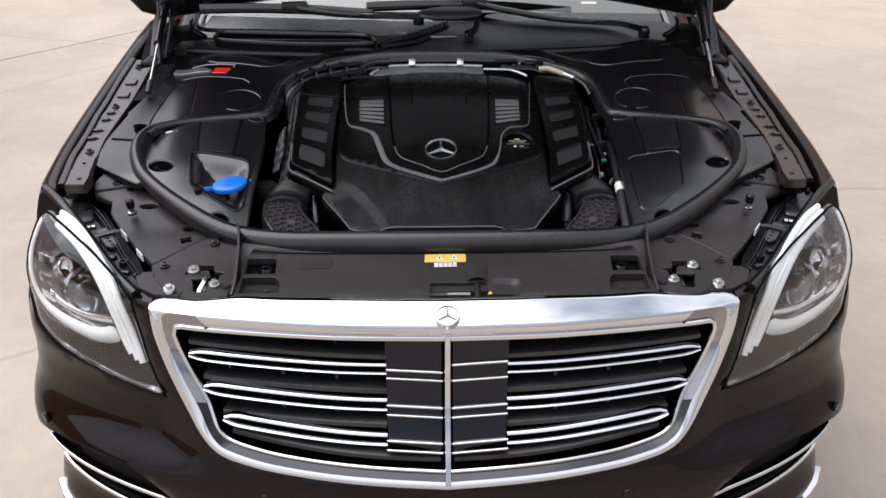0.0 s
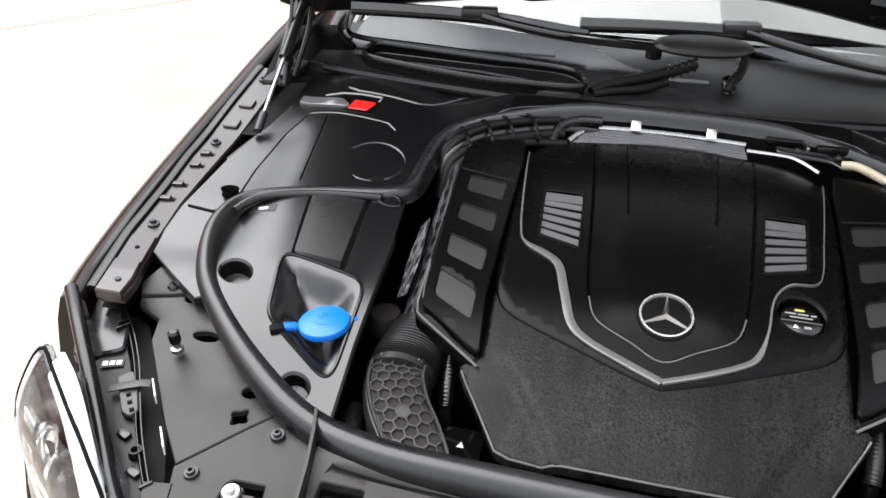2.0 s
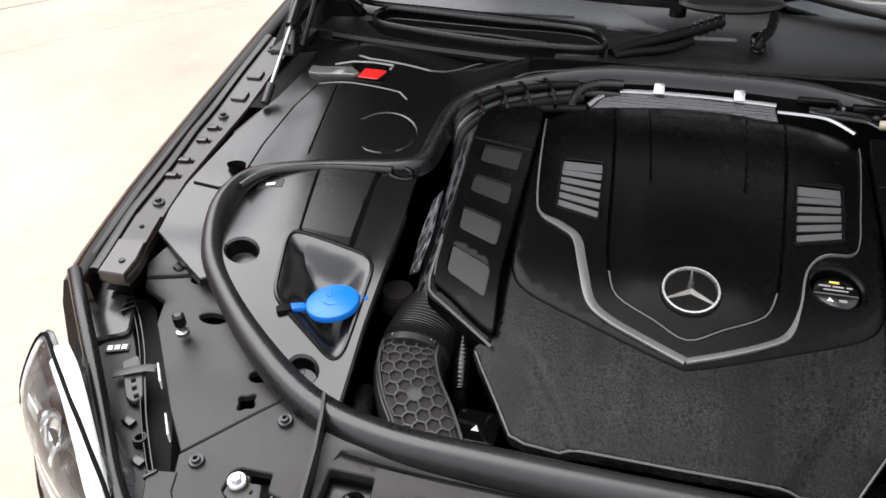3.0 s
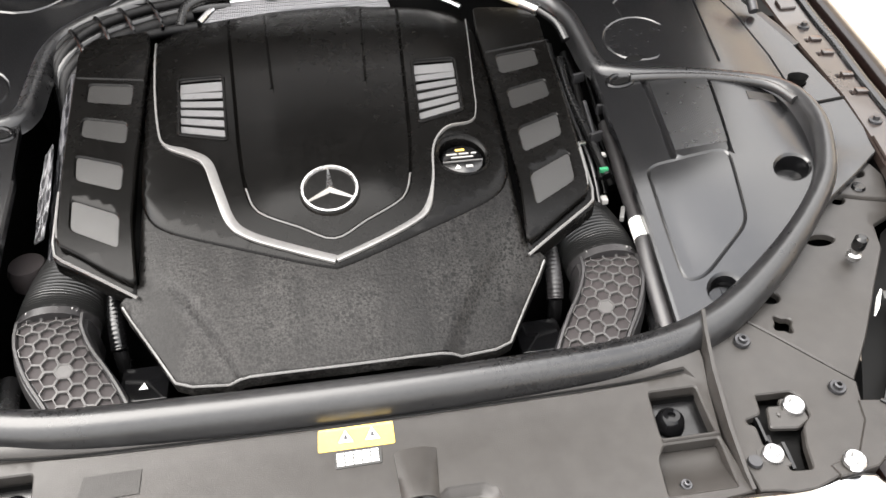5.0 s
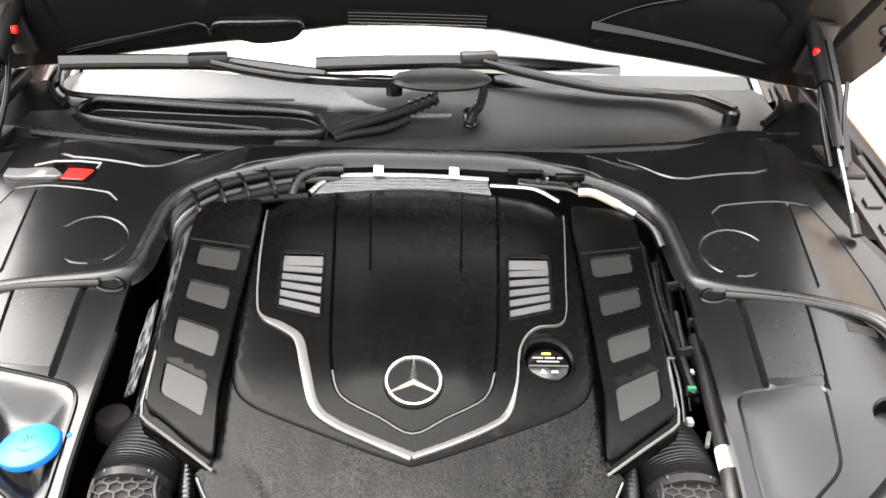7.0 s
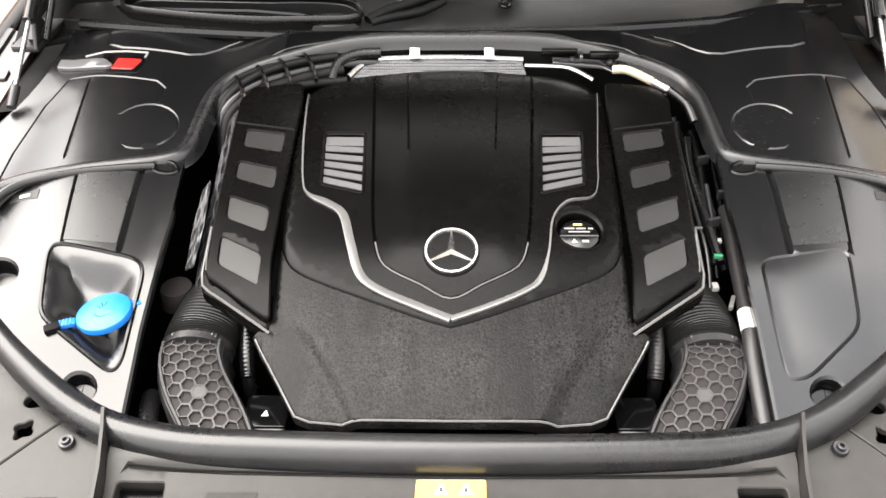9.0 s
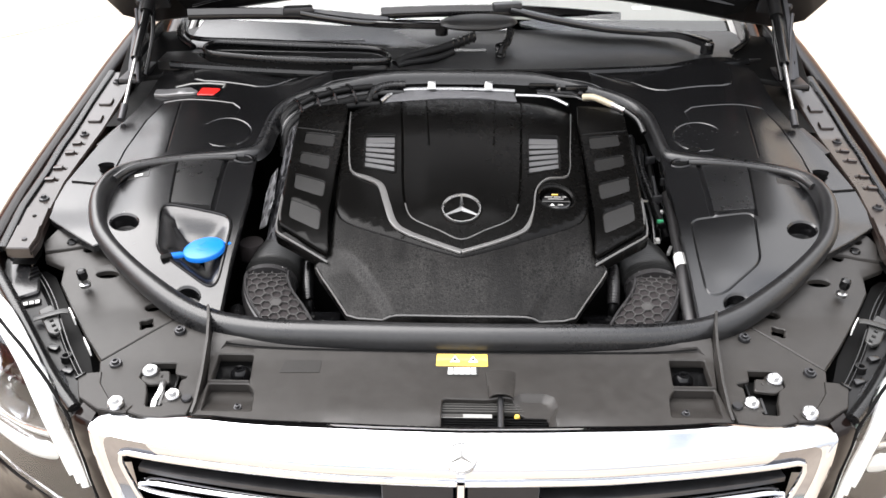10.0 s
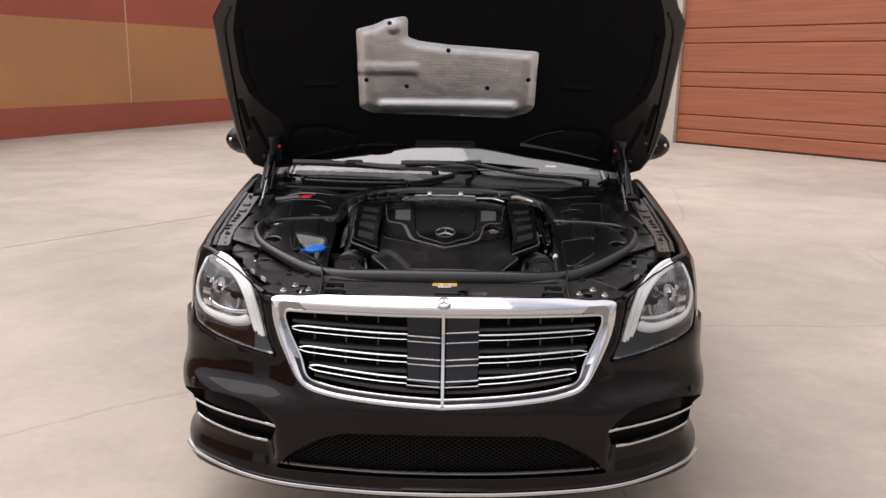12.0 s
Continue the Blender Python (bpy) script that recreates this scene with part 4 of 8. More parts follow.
def build_headlamp(s):
    lamp = new("headlight")
    lamp.parent = car
    tagged(lamp, "swept headlight with white light guides behind a clear lens")
    out = skin(rounded(mir(LAMP, s), 0.012, 2))
    line = dense(out, 0.02)

    def bowl(u, z):
        d = gap((u, z), line, True)
        return body(u, z, 0.012 + 0.055 * smooth01(d / 0.05))

    part("housing", sheet(out, bowl, thick=0, down=(0, 1, 0), step=0.016), LAMP_DARK, lamp, "dark grey inner housing")
    cu, cz = sum(p[0] for p in out) / len(out), sum(p[1] for p in out) / len(out)
    lens_line = [(u + (cu - u) * 0.025, z + (cz - z) * 0.025) for u, z in out]
    part("lens", sheet(lens_line, lambda u, z: body(u, z, 0.001), thick=0.010, down=(0, 1, 0), step=0.02, lip=0.003), LENS, lamp, "clear polycarbonate lens").visible_shadow = False
    part("lens_seal", sweep([body(u, z, 0.003) for u, z in line], 0.0026, 0.0026, n=8, closed=True), LINER, lamp)
    # smoked lower third of the unit
    mask = [(0.520, 0.602), (0.535, 0.632), (0.550, 0.668), (0.556, 0.70), (0.575, 0.69), (0.600, 0.678), (0.65, 0.655), (0.72, 0.655), (0.775, 0.658), (0.805, 0.672), (0.806, 0.652), (0.76, 0.634), (0.69, 0.621), (0.60, 0.608)]
    part("lower_mask", sheet(skin(rounded(mir(mask, s), 0.004)), lambda u, z: body(u, z, 0.013), thick=0.006, down=(0, 1, 0), step=0.02), GLOSS, lamp, "smoked black lower trim")
    strips = (([(0.738, 0.858), (0.70, 0.850), (0.655, 0.826), (0.613, 0.787), (0.588, 0.740), (0.572, 0.688), (0.559, 0.642)], 0.0080),
              ([(0.745, 0.850), (0.700, 0.838), (0.655, 0.812), (0.617, 0.772), (0.596, 0.725), (0.583, 0.680), (0.570, 0.645)], 0.0062),
              ([(0.742, 0.842), (0.692, 0.826), (0.650, 0.798), (0.620, 0.758), (0.604, 0.715), (0.592, 0.675), (0.581, 0.655)], 0.0078))
    for pts, w in strips:
        path = [body(s * u_of_x(x), z, 0.012) for x, z in [(p.x, p.y) for p in spline(pts, 6)]]
        part("light_guide", sweep(path, w, 0.006, n=8, up=(0.0, -1, 0)), LIGHTGUIDE, lamp, "white light guide strip")
    low = [(0.606, 0.688), (0.628, 0.678), (0.66, 0.672), (0.70, 0.674), (0.74, 0.680), (0.775, 0.690), (0.798, 0.712), (0.806, 0.755), (0.798, 0.80), (0.780, 0.842)]
    path = [body(s * u_of_x(x), z, 0.011) for x, z in [(p.x, p.y) for p in spline(low, 5)]]
    part("light_guide", sweep(path, lambda f_: 0.0062 + 0.014 * (1 - f_) ** 1.3 * smooth01(f_ * 14 + 0.35), 0.008, n=10, up=(0, -1, 0)), LIGHTGUIDE, lamp, "white lower light guide")
    low2 = [(0.62, 0.705), (0.67, 0.698), (0.725, 0.703), (0.765, 0.718)]
    path = [body(s * u_of_x(x), z, 0.030) for x, z in [(p.x, p.y) for p in spline(low2, 5)]]
    part("reflector", sweep(path, 0.010, 0.006, n=10, up=(0, -1, 0)), REFLECTOR, lamp)
    for cx_, cz_, rr_ in ((0.668, 0.765, 0.030), (0.735, 0.768, 0.026)):
        cc = body(s * u_of_x(cx_), cz_, 0.046)
        mq = Matrix.Translation(cc) @ Vector((s * 0.4, -0.9, 0.15)).to_track_quat("Z", "Y").to_matrix().to_4x4()
        part("reflector", turned([(rr_, 0.008), (rr_ * 0.8, -0.004), (rr_ * 0.4, -0.012), (0.0, -0.014)], mq, 20), REFLECTOR, lamp, "small silver reflector bowl")
    for k in range(3):
        path = [body(s * u_of_x(x), 0.712 + 0.034 * k, 0.024) for x in (0.752, 0.768, 0.784)]
        part("reflector", sweep(path, 0.010, 0.007, shape=SQUARE, up=(0, -1, 0)), REFLECTOR, lamp, "small silver reflector block")
    c = body(s * u_of_x(0.697), 0.728, 0.05)
    mm = Matrix.Translation(c) @ Vector((s * 0.35, -0.93, 0.05)).to_track_quat("Z", "Y").to_matrix().to_4x4()
    part("projector_ring", turned([(0.036, -0.03), (0.044, -0.01), (0.042, 0.006), (0.034, 0.002), (0.032, -0.02)], mm, 28), REFLECTOR, lamp)
    part("projector", turned([(0.033, -0.008), (0.030, 0.006), (0.022, 0.015), (0.011, 0.020), (0.0, 0.0215)], mm, 28), OPTIC, lamp, "round glass projector")
    part("amber_marker", sheet(skin(rounded(mir([(0.80, 0.83), (0.818, 0.78), (0.822, 0.72), (0.815, 0.72), (0.806, 0.775), (0.795, 0.825)], s), 0.003)),
                               lambda u, z: body(u, z, 0.011), thick=0.004, down=(0, 1, 0), step=0.015), AMBER, lamp)


for side in (-1, 1):
    build_headlamp(side)


def build_fender(s):
    ys = [0.392, 0.42, 0.46, 0.54, 0.62, 0.75, 0.9, 1.05, 1.2, 1.36, 1.5]
    cx = interp([0.345, 0.40, 0.46, 0.6, 0.8, 1.0, 1.3, 1.5], [0.798, 0.822, 0.841, 0.860, 0.877, 0.887, 0.894, 0.897])
    cz = interp([0.345, 0.46, 0.6, 0.8, 1.0, 1.3, 1.5], [0.848, 0.842, 0.855, 0.874, 0.895, 0.935, 0.955])
    b = bmesh.new()
    rows = []
    for y in ys:
        x, z = cx(y), cz(y)
        wide = interp([0.345, 0.5, 0.7], [0.845, 0.906, 0.924])(y)
        prof = [(x - 0.026, z - 0.045), (x - 0.024, z - 0.008), (x - 0.016, z - 0.001), (x, z), (x + 0.016, z - 0.008), (max(x + 0.022, wide - 0.014), z - 0.05), (wide, z - 0.12),
                (wide + 0.008, z - 0.20)]
        arch = 0.0 if not 0.56 < y < 1.3 else 0.34 * math.sqrt(max(0, 1 - ((y - 0.93) / 0.37) ** 2))
        low = max(0.66 if y < 0.5 else 0.30, 0.34 + arch)
        prof += [(wide + 0.006, min(z - 0.205, (z - 0.2 + low) / 2)), (wide - 0.004, min(low, z - 0.21)), (wide - 0.05, min(low, z - 0.21))]
        rows.append([b.verts.new((s * px, y, pz)) for px, pz in prof])
    for r, q in zip(rows, rows[1:]):
        for k in range(len(r) - 1):
            b.faces.new((r[k], r[k + 1], q[k + 1], q[k]))
    b.faces.new(rows[0])
    bmesh.ops.recalc_face_normals(b, faces=b.faces)
    part("fender", b, PAINT, car, "dark brown painted front fender", 60)


for side in (-1, 1):
    build_fender(side)

# ---- engine bay surfaces ----
bay_y = soft([0.05, 0.2, 0.27, 0.34, 0.43, 0.5, 0.65, 0.71, 0.87, 0.96, 1.1, 1.3], [0.775, 0.776, 0.787, 0.808, 0.836, 0.857, 0.882, 0.889, 0.912, 0.924, 0.955, 0.99])
deck_y = interp([0, 0.2, 0.27, 0.33, 0.42, 0.5, 0.55], [0.774, 0.776, 0.783, 0.786, 0.808, 0.832, 0.845])
eng_y = soft([0.25, 0.28, 0.36, 0.44, 0.5, 0.62, 0.72, 0.82, 0.9, 0.95], [0.80, 0.810, 0.837, 0.862, 0.883, 0.912, 0.934, 0.943, 0.937, 0.928])
wing_y = soft([0.4, 0.45, 0.6, 0.8, 0.88], [0.847, 0.866, 0.905, 0.94, 0.946])
SEAL = [(0, 0.996, 0.978), (0.17, 0.990, 0.975), (0.30, 0.956, 0.958), (0.372, 0.922, 0.943), (0.401, 0.878, 0.93), (0.410, 0.81, 0.915), (0.416, 0.75, 0.905),
        (0.447, 0.722, 0.902), (0.57, 0.694, 0.90), (0.662, 0.652, 0.898), (0.682, 0.585, 0.892), (0.664, 0.510, 0.877), (0.625, 0.446, 0.860), (0.53, 0.357, 0.835),
        (0.43, 0.293, 0.812), (0.33, 0.264, 0.807), (0.2, 0.254, 0.809), (0, 0.250, 0.810)]


def bay(x, y):
    f = smooth01((0.44 - abs(x)) / 0.18) * smooth01((y - 0.86) / 0.10) * (1 - 0.85 * smooth01((y - 1.002) / 0.05))
    a = abs(x)
    crown = 0.010 * math.sin(math.pi * max(0, min(1, (a - 0.42) / 0.26))) * smooth01((y - 0.30) / 0.1)
    fall = 0.011 * smooth01((a - 0.60) / 0.12) * smooth01((y - 0.45) / 0.1)
    return Vector((x, y, bay_y(y) + 0.042 * f + crown - fall))


def deck(x, y):
    return Vector((x, y, deck_y(y)))


def screw(x, y, z, parent, r=0.0095, tilt=-8):
    m = upright(x, y, z, -tilt)
    part("washer", turned([(0.0, 0.002), (r * 0.9, 0.002), (r, 0.0), (r, -0.004)], m, 18), DARK_STEEL, parent)
    part("screw", turned([(r * 0.25, 0.0045), (r * 0.3, 0.0065), (r * 0.55, 0.006), (r * 0.6, 0.0015)], m, 12), DARK_STEEL, parent)


def bolt(x, y, z, parent, r=0.012, material=STEEL):
    m = upright(x, y, z, 6)
    part("bolt_flange", turned([(0.0, 0.003), (r * 0.85, 0.003), (r, 0.001), (r, -0.004)], m, 20), material, parent)
    part("bolt", turned([(0.0, 0.0085), (r * 0.45, 0.0085), (r * 0.55, 0.0075), (r * 0.55, 0.002)], m, 6), material, parent)


def build_deck():
    """The covers over the radiator, between the grille and the seal."""
    mid = [(0.382, 0.10), (0.378, 0.15), (0.392, 0.22), (0.398, 0.287), (0.33, 0.262), (0.2, 0.255), (0, 0.252)]
    half = [(0.0, 0.061), (0.12, 0.063), (0.22, 0.068), (0.31, 0.076), (0.385, 0.085)] + mid
    outline = half + [(-x, y) for x, y in reversed(half) if x > 0]
    bay_edge = [(0.133, 0.0675), (0.1345, 0.088), (0.141, 0.110), (0.137, 0.130), (0.125, 0.137), (0.085, 0.137), (0.075, 0.127)]
    catch = rounded([(-0.030, 0.0675)] + bay_edge + [(0.062, 0.1305), (0.050, 0.127), (0.039, 0.1245), (-0.023, 0.126), (-0.029, 0.122)], 0.004)

    def place(x, y):
        z = deck_y(y)
        # front edge bends down to the grille
        z -= 0.006 * smooth01((0.080 - y - 0.06 * max(0, abs(x) - 0.1)) / 0.012)
        z += 0.010 * smooth01((y - 0.232) / 0.010)
        return Vector((x, y, z))

    boxes = []
    for s in (1, -1):
        boxes.append(rounded(mir([(0.379, 0.2195), (0.322, 0.2195), (0.315, 0.157), (0.377, 0.157)], s), 0.006))
    lows = [rounded(mir([(0.377, 0.1515), (0.315, 0.1515), (0.304, 0.134), (0.298, 0.090), (0.373, 0.090)], s), 0.005) for s in (1, -1)]
    line = [(-0.37, 0.2280), (-0.25, 0.2225), (0, 0.2200), (0.25, 0.2225), (0.37, 0.2280)]
    edge_lines = [[(x, y + 0.0085) for x, y in line], [(-0.31, 0.2460), (-0.22, 0.2420), (0, 0.2400), (0.22, 0.2420), (0.31, 0.2460)]]
    panel = part("radiator_cover", sheet(outline, place, boxes + lows + [catch], thick=0.012, step=0.02,
                                         grooves=[([(x, y + 0.008) for x, y in line], 0.003, 0.003)]), DECK, car, "grained black plastic radiator cover")
    for run in edge_lines:
        part("joint_line", sweep([place(p.x, p.y) + Vector((0, 0, 0.0008)) for p in spline([(x, y, 0) for x, y in run], 10)], 0.0014, 0.0012, n=6), PIT, panel)
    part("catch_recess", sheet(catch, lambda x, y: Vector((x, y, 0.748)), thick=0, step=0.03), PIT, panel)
    for k in range(5):
        part("slat", sweep([(-0.028, 0.072 + 0.0050 * k, 0.762), (0.124, 0.072 + 0.0050 * k, 0.762)], 0.0015, 0.004, shape=SQUARE), PLASTIC, panel)
        part("slat", sweep([(-0.028, 0.107 + 0.0052 * k, 0.763), (0.092 - 0.003 * k, 0.107 + 0.0052 * k, 0.763)], 0.0017, 0.004, shape=SQUARE), SLAT_GREY, panel)

    # half-round hump over the catch lever, and the sunk bay beside it
    def hump(x, y):
        f = min(1.0, max(0.0, (0.186 - y) / 0.056))
        mid_x, wide_x = 0.0605 - 0.0015 * f, 0.0225 - 0.004 * f
        return place(x, y) + Vector((0, 0, (0.0030 + 0.0065 * f) * math.sqrt(max(0.0, 1 - ((x - mid_x) / wide_x) ** 2)) + 0.0004))

    part("lever_hump", sheet([(0.0385, 0.184), (0.050, 0.1855), (0.061, 0.186), (0.072, 0.1855), (0.0825, 0.184), (0.0775, 0.1255), (0.041, 0.1255)],
                             hump, thick=0.002, step=0.006, lip=0.0004), DECK, panel, "half-round hump over the catch lever")
    sunk = [(0.126, 0.0675)] + bay_edge + [(0.081, 0.115), (0.086, 0.102), (0.094, 0.096), (0.120, 0.0955), (0.126, 0.087)]
    part("sunk_bay", sheet(sunk, lambda x, y: deck(x, y) + Vector((0, 0, -0.0005 - 0.0085 * smooth01(gap((x, y), bay_edge) / 0.0095))), thick=0.003, step=0.006, lip=0.0006), DECK, panel)
    part("catch_lever", sweep([(0.056, 0.062, 0.768), (0.057, 0.09, 0.77), (0.058, 0.131, 0.772)], 0.0045, 0.0045), DARK_STEEL, panel)
    part("paper_tag", block(0.008, 0.0985, 0.7645, 0.074, 0.0075, 0.002, 0), PALE, panel)
    part("tag_print", block(-0.012, 0.0985, 0.766, 0.030, 0.0055, 0.0012, 0), SLAT_GREY, panel)
    part("yellow_mark", turned([(0.0, 0.003), (0.0035, 0.003), (0.0045, 0.0)], upright(0.081, 0.099, 0.7635), 12), YELLOW, panel)
    for s in (1, -1):
        side = 0 if s > 0 else 1
        for bx, deep, skin_ in ((boxes[side], lambda y: 0.020, PLASTIC), (lows[side], lambda y: 0.002 + 0.015 * smooth01((y - 0.088) / 0.045), DECK)):
            part("pocket", sheet(bx, lambda x, y, deep=deep: Vector((x, y, deck_y(y) - deep(y))), thick=0, step=0.015), skin_, panel)
            b = bmesh.new()
            va = [b.verts.new((x, y, deck_y(y) - 0.001)) for x, y in bx]
            vb = [b.verts.new((x, y, deck_y(y) - deep(y) - 0.001)) for x, y in bx]
            for k in range(len(va)):
                b.faces.new((va[k], va[(k + 1) % len(va)], vb[(k + 1) % len(va)], vb[k]))
            bmesh.ops.recalc_face_normals(b, faces=b.faces)
            part("pocket_wall", b, DECK, panel)
        screw(s * 0.323, 0.104, deck_y(0.104) - 0.005, panel, 0.0062)
        part("rubber_buffer", turned([(0.0, 0.008), (0.0035, 0.008), (0.0042, 0.012), (0.009, 0.0115), (0.0145, 0.006), (0.0165, -0.004)], upright(s * 0.339, 0.187, 0.762), 20), GLOSS, panel, "round rubber buffer")
        part("rib", sweep([(s * 0.378, 0.1545, 0.774), (s * 0.316, 0.1545, 0.774)], 0.0026, 0.0045, n=10), DECK, panel)
    # warning label and small code plate
    part("warning_label", sheet(rounded([(-0.038, 0.1970), (0.0415, 0.1970), (0.0415, 0.2235), (-0.037, 0.2230)], 0.002),
                                lambda x, y: place(x, y) + Vector((0, 0, 0.0012)), thick=0.0008, step=0.02, lip=0.0002), YELLOW, panel, "yellow warning label with pictograms")
    for x in (-0.009, 0.019):
        part("pictogram", sheet([(x - 0.0075, 0.2045), (x + 0.0075, 0.2045), (x, 0.2185)], lambda u, v: place(u, v) + Vector((0, 0, 0.0024)), thick=0.0004, step=0.01, lip=0.0001), WHITE, panel)
        part("pictogram_bar", sheet(rounded([(x - 0.0020, 0.2075), (x + 0.0020, 0.2075), (x + 0.0012, 0.2125), (x - 0.0012, 0.2125)], 0.0006),
                                    lambda u, v: place(u, v) + Vector((0, 0, 0.0032)), thick=0.0003, step=0.01, lip=0.0001), DARK_STEEL, panel)
    part("code_plate", sheet(rounded([(-0.0215, 0.1745), (0.0262, 0.1755), (0.0265, 0.1935), (-0.0212, 0.1925)], 0.0015), lambda u, v: place(u, v) + Vector((0, 0, 0.0012)), thick=0.0006, step=0.02,
                             lip=0.0002), PALE_GREY, panel, "small grey code plate")
    for k in range(5):
        for j in range(4):
            x, y = -0.0195 + 0.0088 * k, 0.1765 + 0.0041 * j + 0.0002 * k
            part("print_bar", sheet([(x, y), (x + 0.0074, y), (x + 0.0074, y + 0.0030), (x, y + 0.0030)], lambda u, v: place(u, v) + Vector((0, 0, 0.0022)), thick=0.0003, step=0.02,
                                    lip=0.0001), WHITE, panel)
            part("print_line", sheet([(x, y + 0.0031), (x + 0.0074, y + 0.0031), (x + 0.0074, y + 0.0039), (x, y + 0.0039)], lambda u, v: place(u, v) + Vector((0, 0, 0.0022)), thick=0.0003, step=0.02,
                                    lip=0.0001), DARK_STEEL, panel)
    part("grey_patch", sheet([(-0.275, 0.176), (-0.215, 0.178), (-0.215, 0.206), (-0.272, 0.205)], lambda u, v: place(u, v) + Vector((0, 0, 0.001)), thick=0.0003, step=0.03, lip=0.0001),
         GREY_PATCH, panel)

    for s in (1, -1):
        # upright rib between the middle and side covers
        b = bmesh.new()
        run = [(0.409, 0.292, 0.820), (0.401, 0.262, 0.816), (0.394, 0.22, 0.804), (0.386, 0.15, 0.790), (0.382, 0.10, 0.784), (0.384, 0.084, 0.778)]
        rows = [[b.verts.new((s * (x + o), y, zz)) for o, zz in ((-0.002, 0.74), (-0.002, z), (0.002, z), (0.002, 0.74))] for x, y, z in run]
        for r, q in zip(rows, rows[1:]):
            for k in range(3):
                b.faces.new((r[k], r[k + 1], q[k + 1], q[k]))
        b.faces.new(rows[0])
        bmesh.ops.recalc_face_normals(b, faces=b.faces)
        part("upright_rib", b, DECK, panel)

        # side cover with the hood latch
        latch = [(0.486, 0.162), (0.486, 0.189), (0.478, 0.197), (0.437, 0.198), (0.432, 0.173), (0.412, 0.168), (0.412, 0.160), (0.419, 0.157), (0.416, 0.132), (0.430, 0.126), (0.430, 0.099), (0.453, 0.097), (0.457, 0.101), (0.463, 0.128), (0.471, 0.148)]
        front = [(0.392, 0.084), (0.387, 0.15), (0.399, 0.235), (0.408, 0.305), (0.456, 0.312), (0.556, 0.196), (0.538, 0.145), (0.515, 0.108), (0.494, 0.096), (0.476, 0.088), (0.448, 0.079), (0.424, 0.078), (0.412, 0.082)]
        cover = part("latch_cover", sheet(mir(front, s), deck, [rounded(mir(latch, s), 0.004)], thick=0.010, step=0.02), DECK, car, "flat black plastic cover around a hood latch")
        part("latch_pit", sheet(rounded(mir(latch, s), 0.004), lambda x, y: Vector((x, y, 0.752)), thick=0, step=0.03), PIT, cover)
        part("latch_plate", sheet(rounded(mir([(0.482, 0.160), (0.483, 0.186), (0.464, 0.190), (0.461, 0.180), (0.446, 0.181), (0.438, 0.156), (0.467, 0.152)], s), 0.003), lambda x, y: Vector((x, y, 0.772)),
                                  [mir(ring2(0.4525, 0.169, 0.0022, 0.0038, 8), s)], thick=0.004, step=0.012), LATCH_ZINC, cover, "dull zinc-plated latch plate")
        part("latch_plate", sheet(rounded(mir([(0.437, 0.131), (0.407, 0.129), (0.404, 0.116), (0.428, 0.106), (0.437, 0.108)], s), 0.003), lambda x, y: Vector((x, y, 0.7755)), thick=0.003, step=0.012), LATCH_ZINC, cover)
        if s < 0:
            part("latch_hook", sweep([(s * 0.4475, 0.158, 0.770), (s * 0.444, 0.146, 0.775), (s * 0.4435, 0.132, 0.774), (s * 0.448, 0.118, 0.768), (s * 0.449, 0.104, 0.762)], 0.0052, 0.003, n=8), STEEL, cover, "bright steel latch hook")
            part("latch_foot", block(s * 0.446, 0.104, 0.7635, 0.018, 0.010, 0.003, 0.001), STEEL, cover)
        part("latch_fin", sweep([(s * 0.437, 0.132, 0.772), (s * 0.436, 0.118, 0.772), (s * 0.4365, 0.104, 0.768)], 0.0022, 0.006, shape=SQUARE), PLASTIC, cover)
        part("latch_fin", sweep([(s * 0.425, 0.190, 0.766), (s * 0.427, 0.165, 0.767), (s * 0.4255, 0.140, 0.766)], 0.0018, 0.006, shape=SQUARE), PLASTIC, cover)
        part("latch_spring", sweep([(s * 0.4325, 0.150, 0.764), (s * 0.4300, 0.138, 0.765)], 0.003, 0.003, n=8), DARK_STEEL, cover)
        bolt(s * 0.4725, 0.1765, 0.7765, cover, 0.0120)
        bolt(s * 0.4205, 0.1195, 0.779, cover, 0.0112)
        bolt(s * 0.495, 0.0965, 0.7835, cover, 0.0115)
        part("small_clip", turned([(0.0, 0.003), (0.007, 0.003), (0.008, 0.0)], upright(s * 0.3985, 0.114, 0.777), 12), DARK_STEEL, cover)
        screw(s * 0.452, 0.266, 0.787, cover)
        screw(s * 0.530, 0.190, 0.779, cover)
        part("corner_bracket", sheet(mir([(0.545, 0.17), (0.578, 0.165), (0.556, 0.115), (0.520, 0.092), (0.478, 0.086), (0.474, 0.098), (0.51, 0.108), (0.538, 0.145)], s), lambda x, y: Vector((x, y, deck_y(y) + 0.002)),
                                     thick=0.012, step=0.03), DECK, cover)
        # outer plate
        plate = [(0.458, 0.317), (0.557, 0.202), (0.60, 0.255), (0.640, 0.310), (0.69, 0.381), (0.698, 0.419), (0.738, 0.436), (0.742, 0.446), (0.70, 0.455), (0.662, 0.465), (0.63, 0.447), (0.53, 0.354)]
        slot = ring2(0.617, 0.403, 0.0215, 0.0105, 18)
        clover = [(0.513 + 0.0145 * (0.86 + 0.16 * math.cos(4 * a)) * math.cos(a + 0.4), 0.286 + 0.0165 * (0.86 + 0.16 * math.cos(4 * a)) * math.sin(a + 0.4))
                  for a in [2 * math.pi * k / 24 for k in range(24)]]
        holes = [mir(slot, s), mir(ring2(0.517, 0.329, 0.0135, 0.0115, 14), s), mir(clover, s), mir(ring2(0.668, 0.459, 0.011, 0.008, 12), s)]
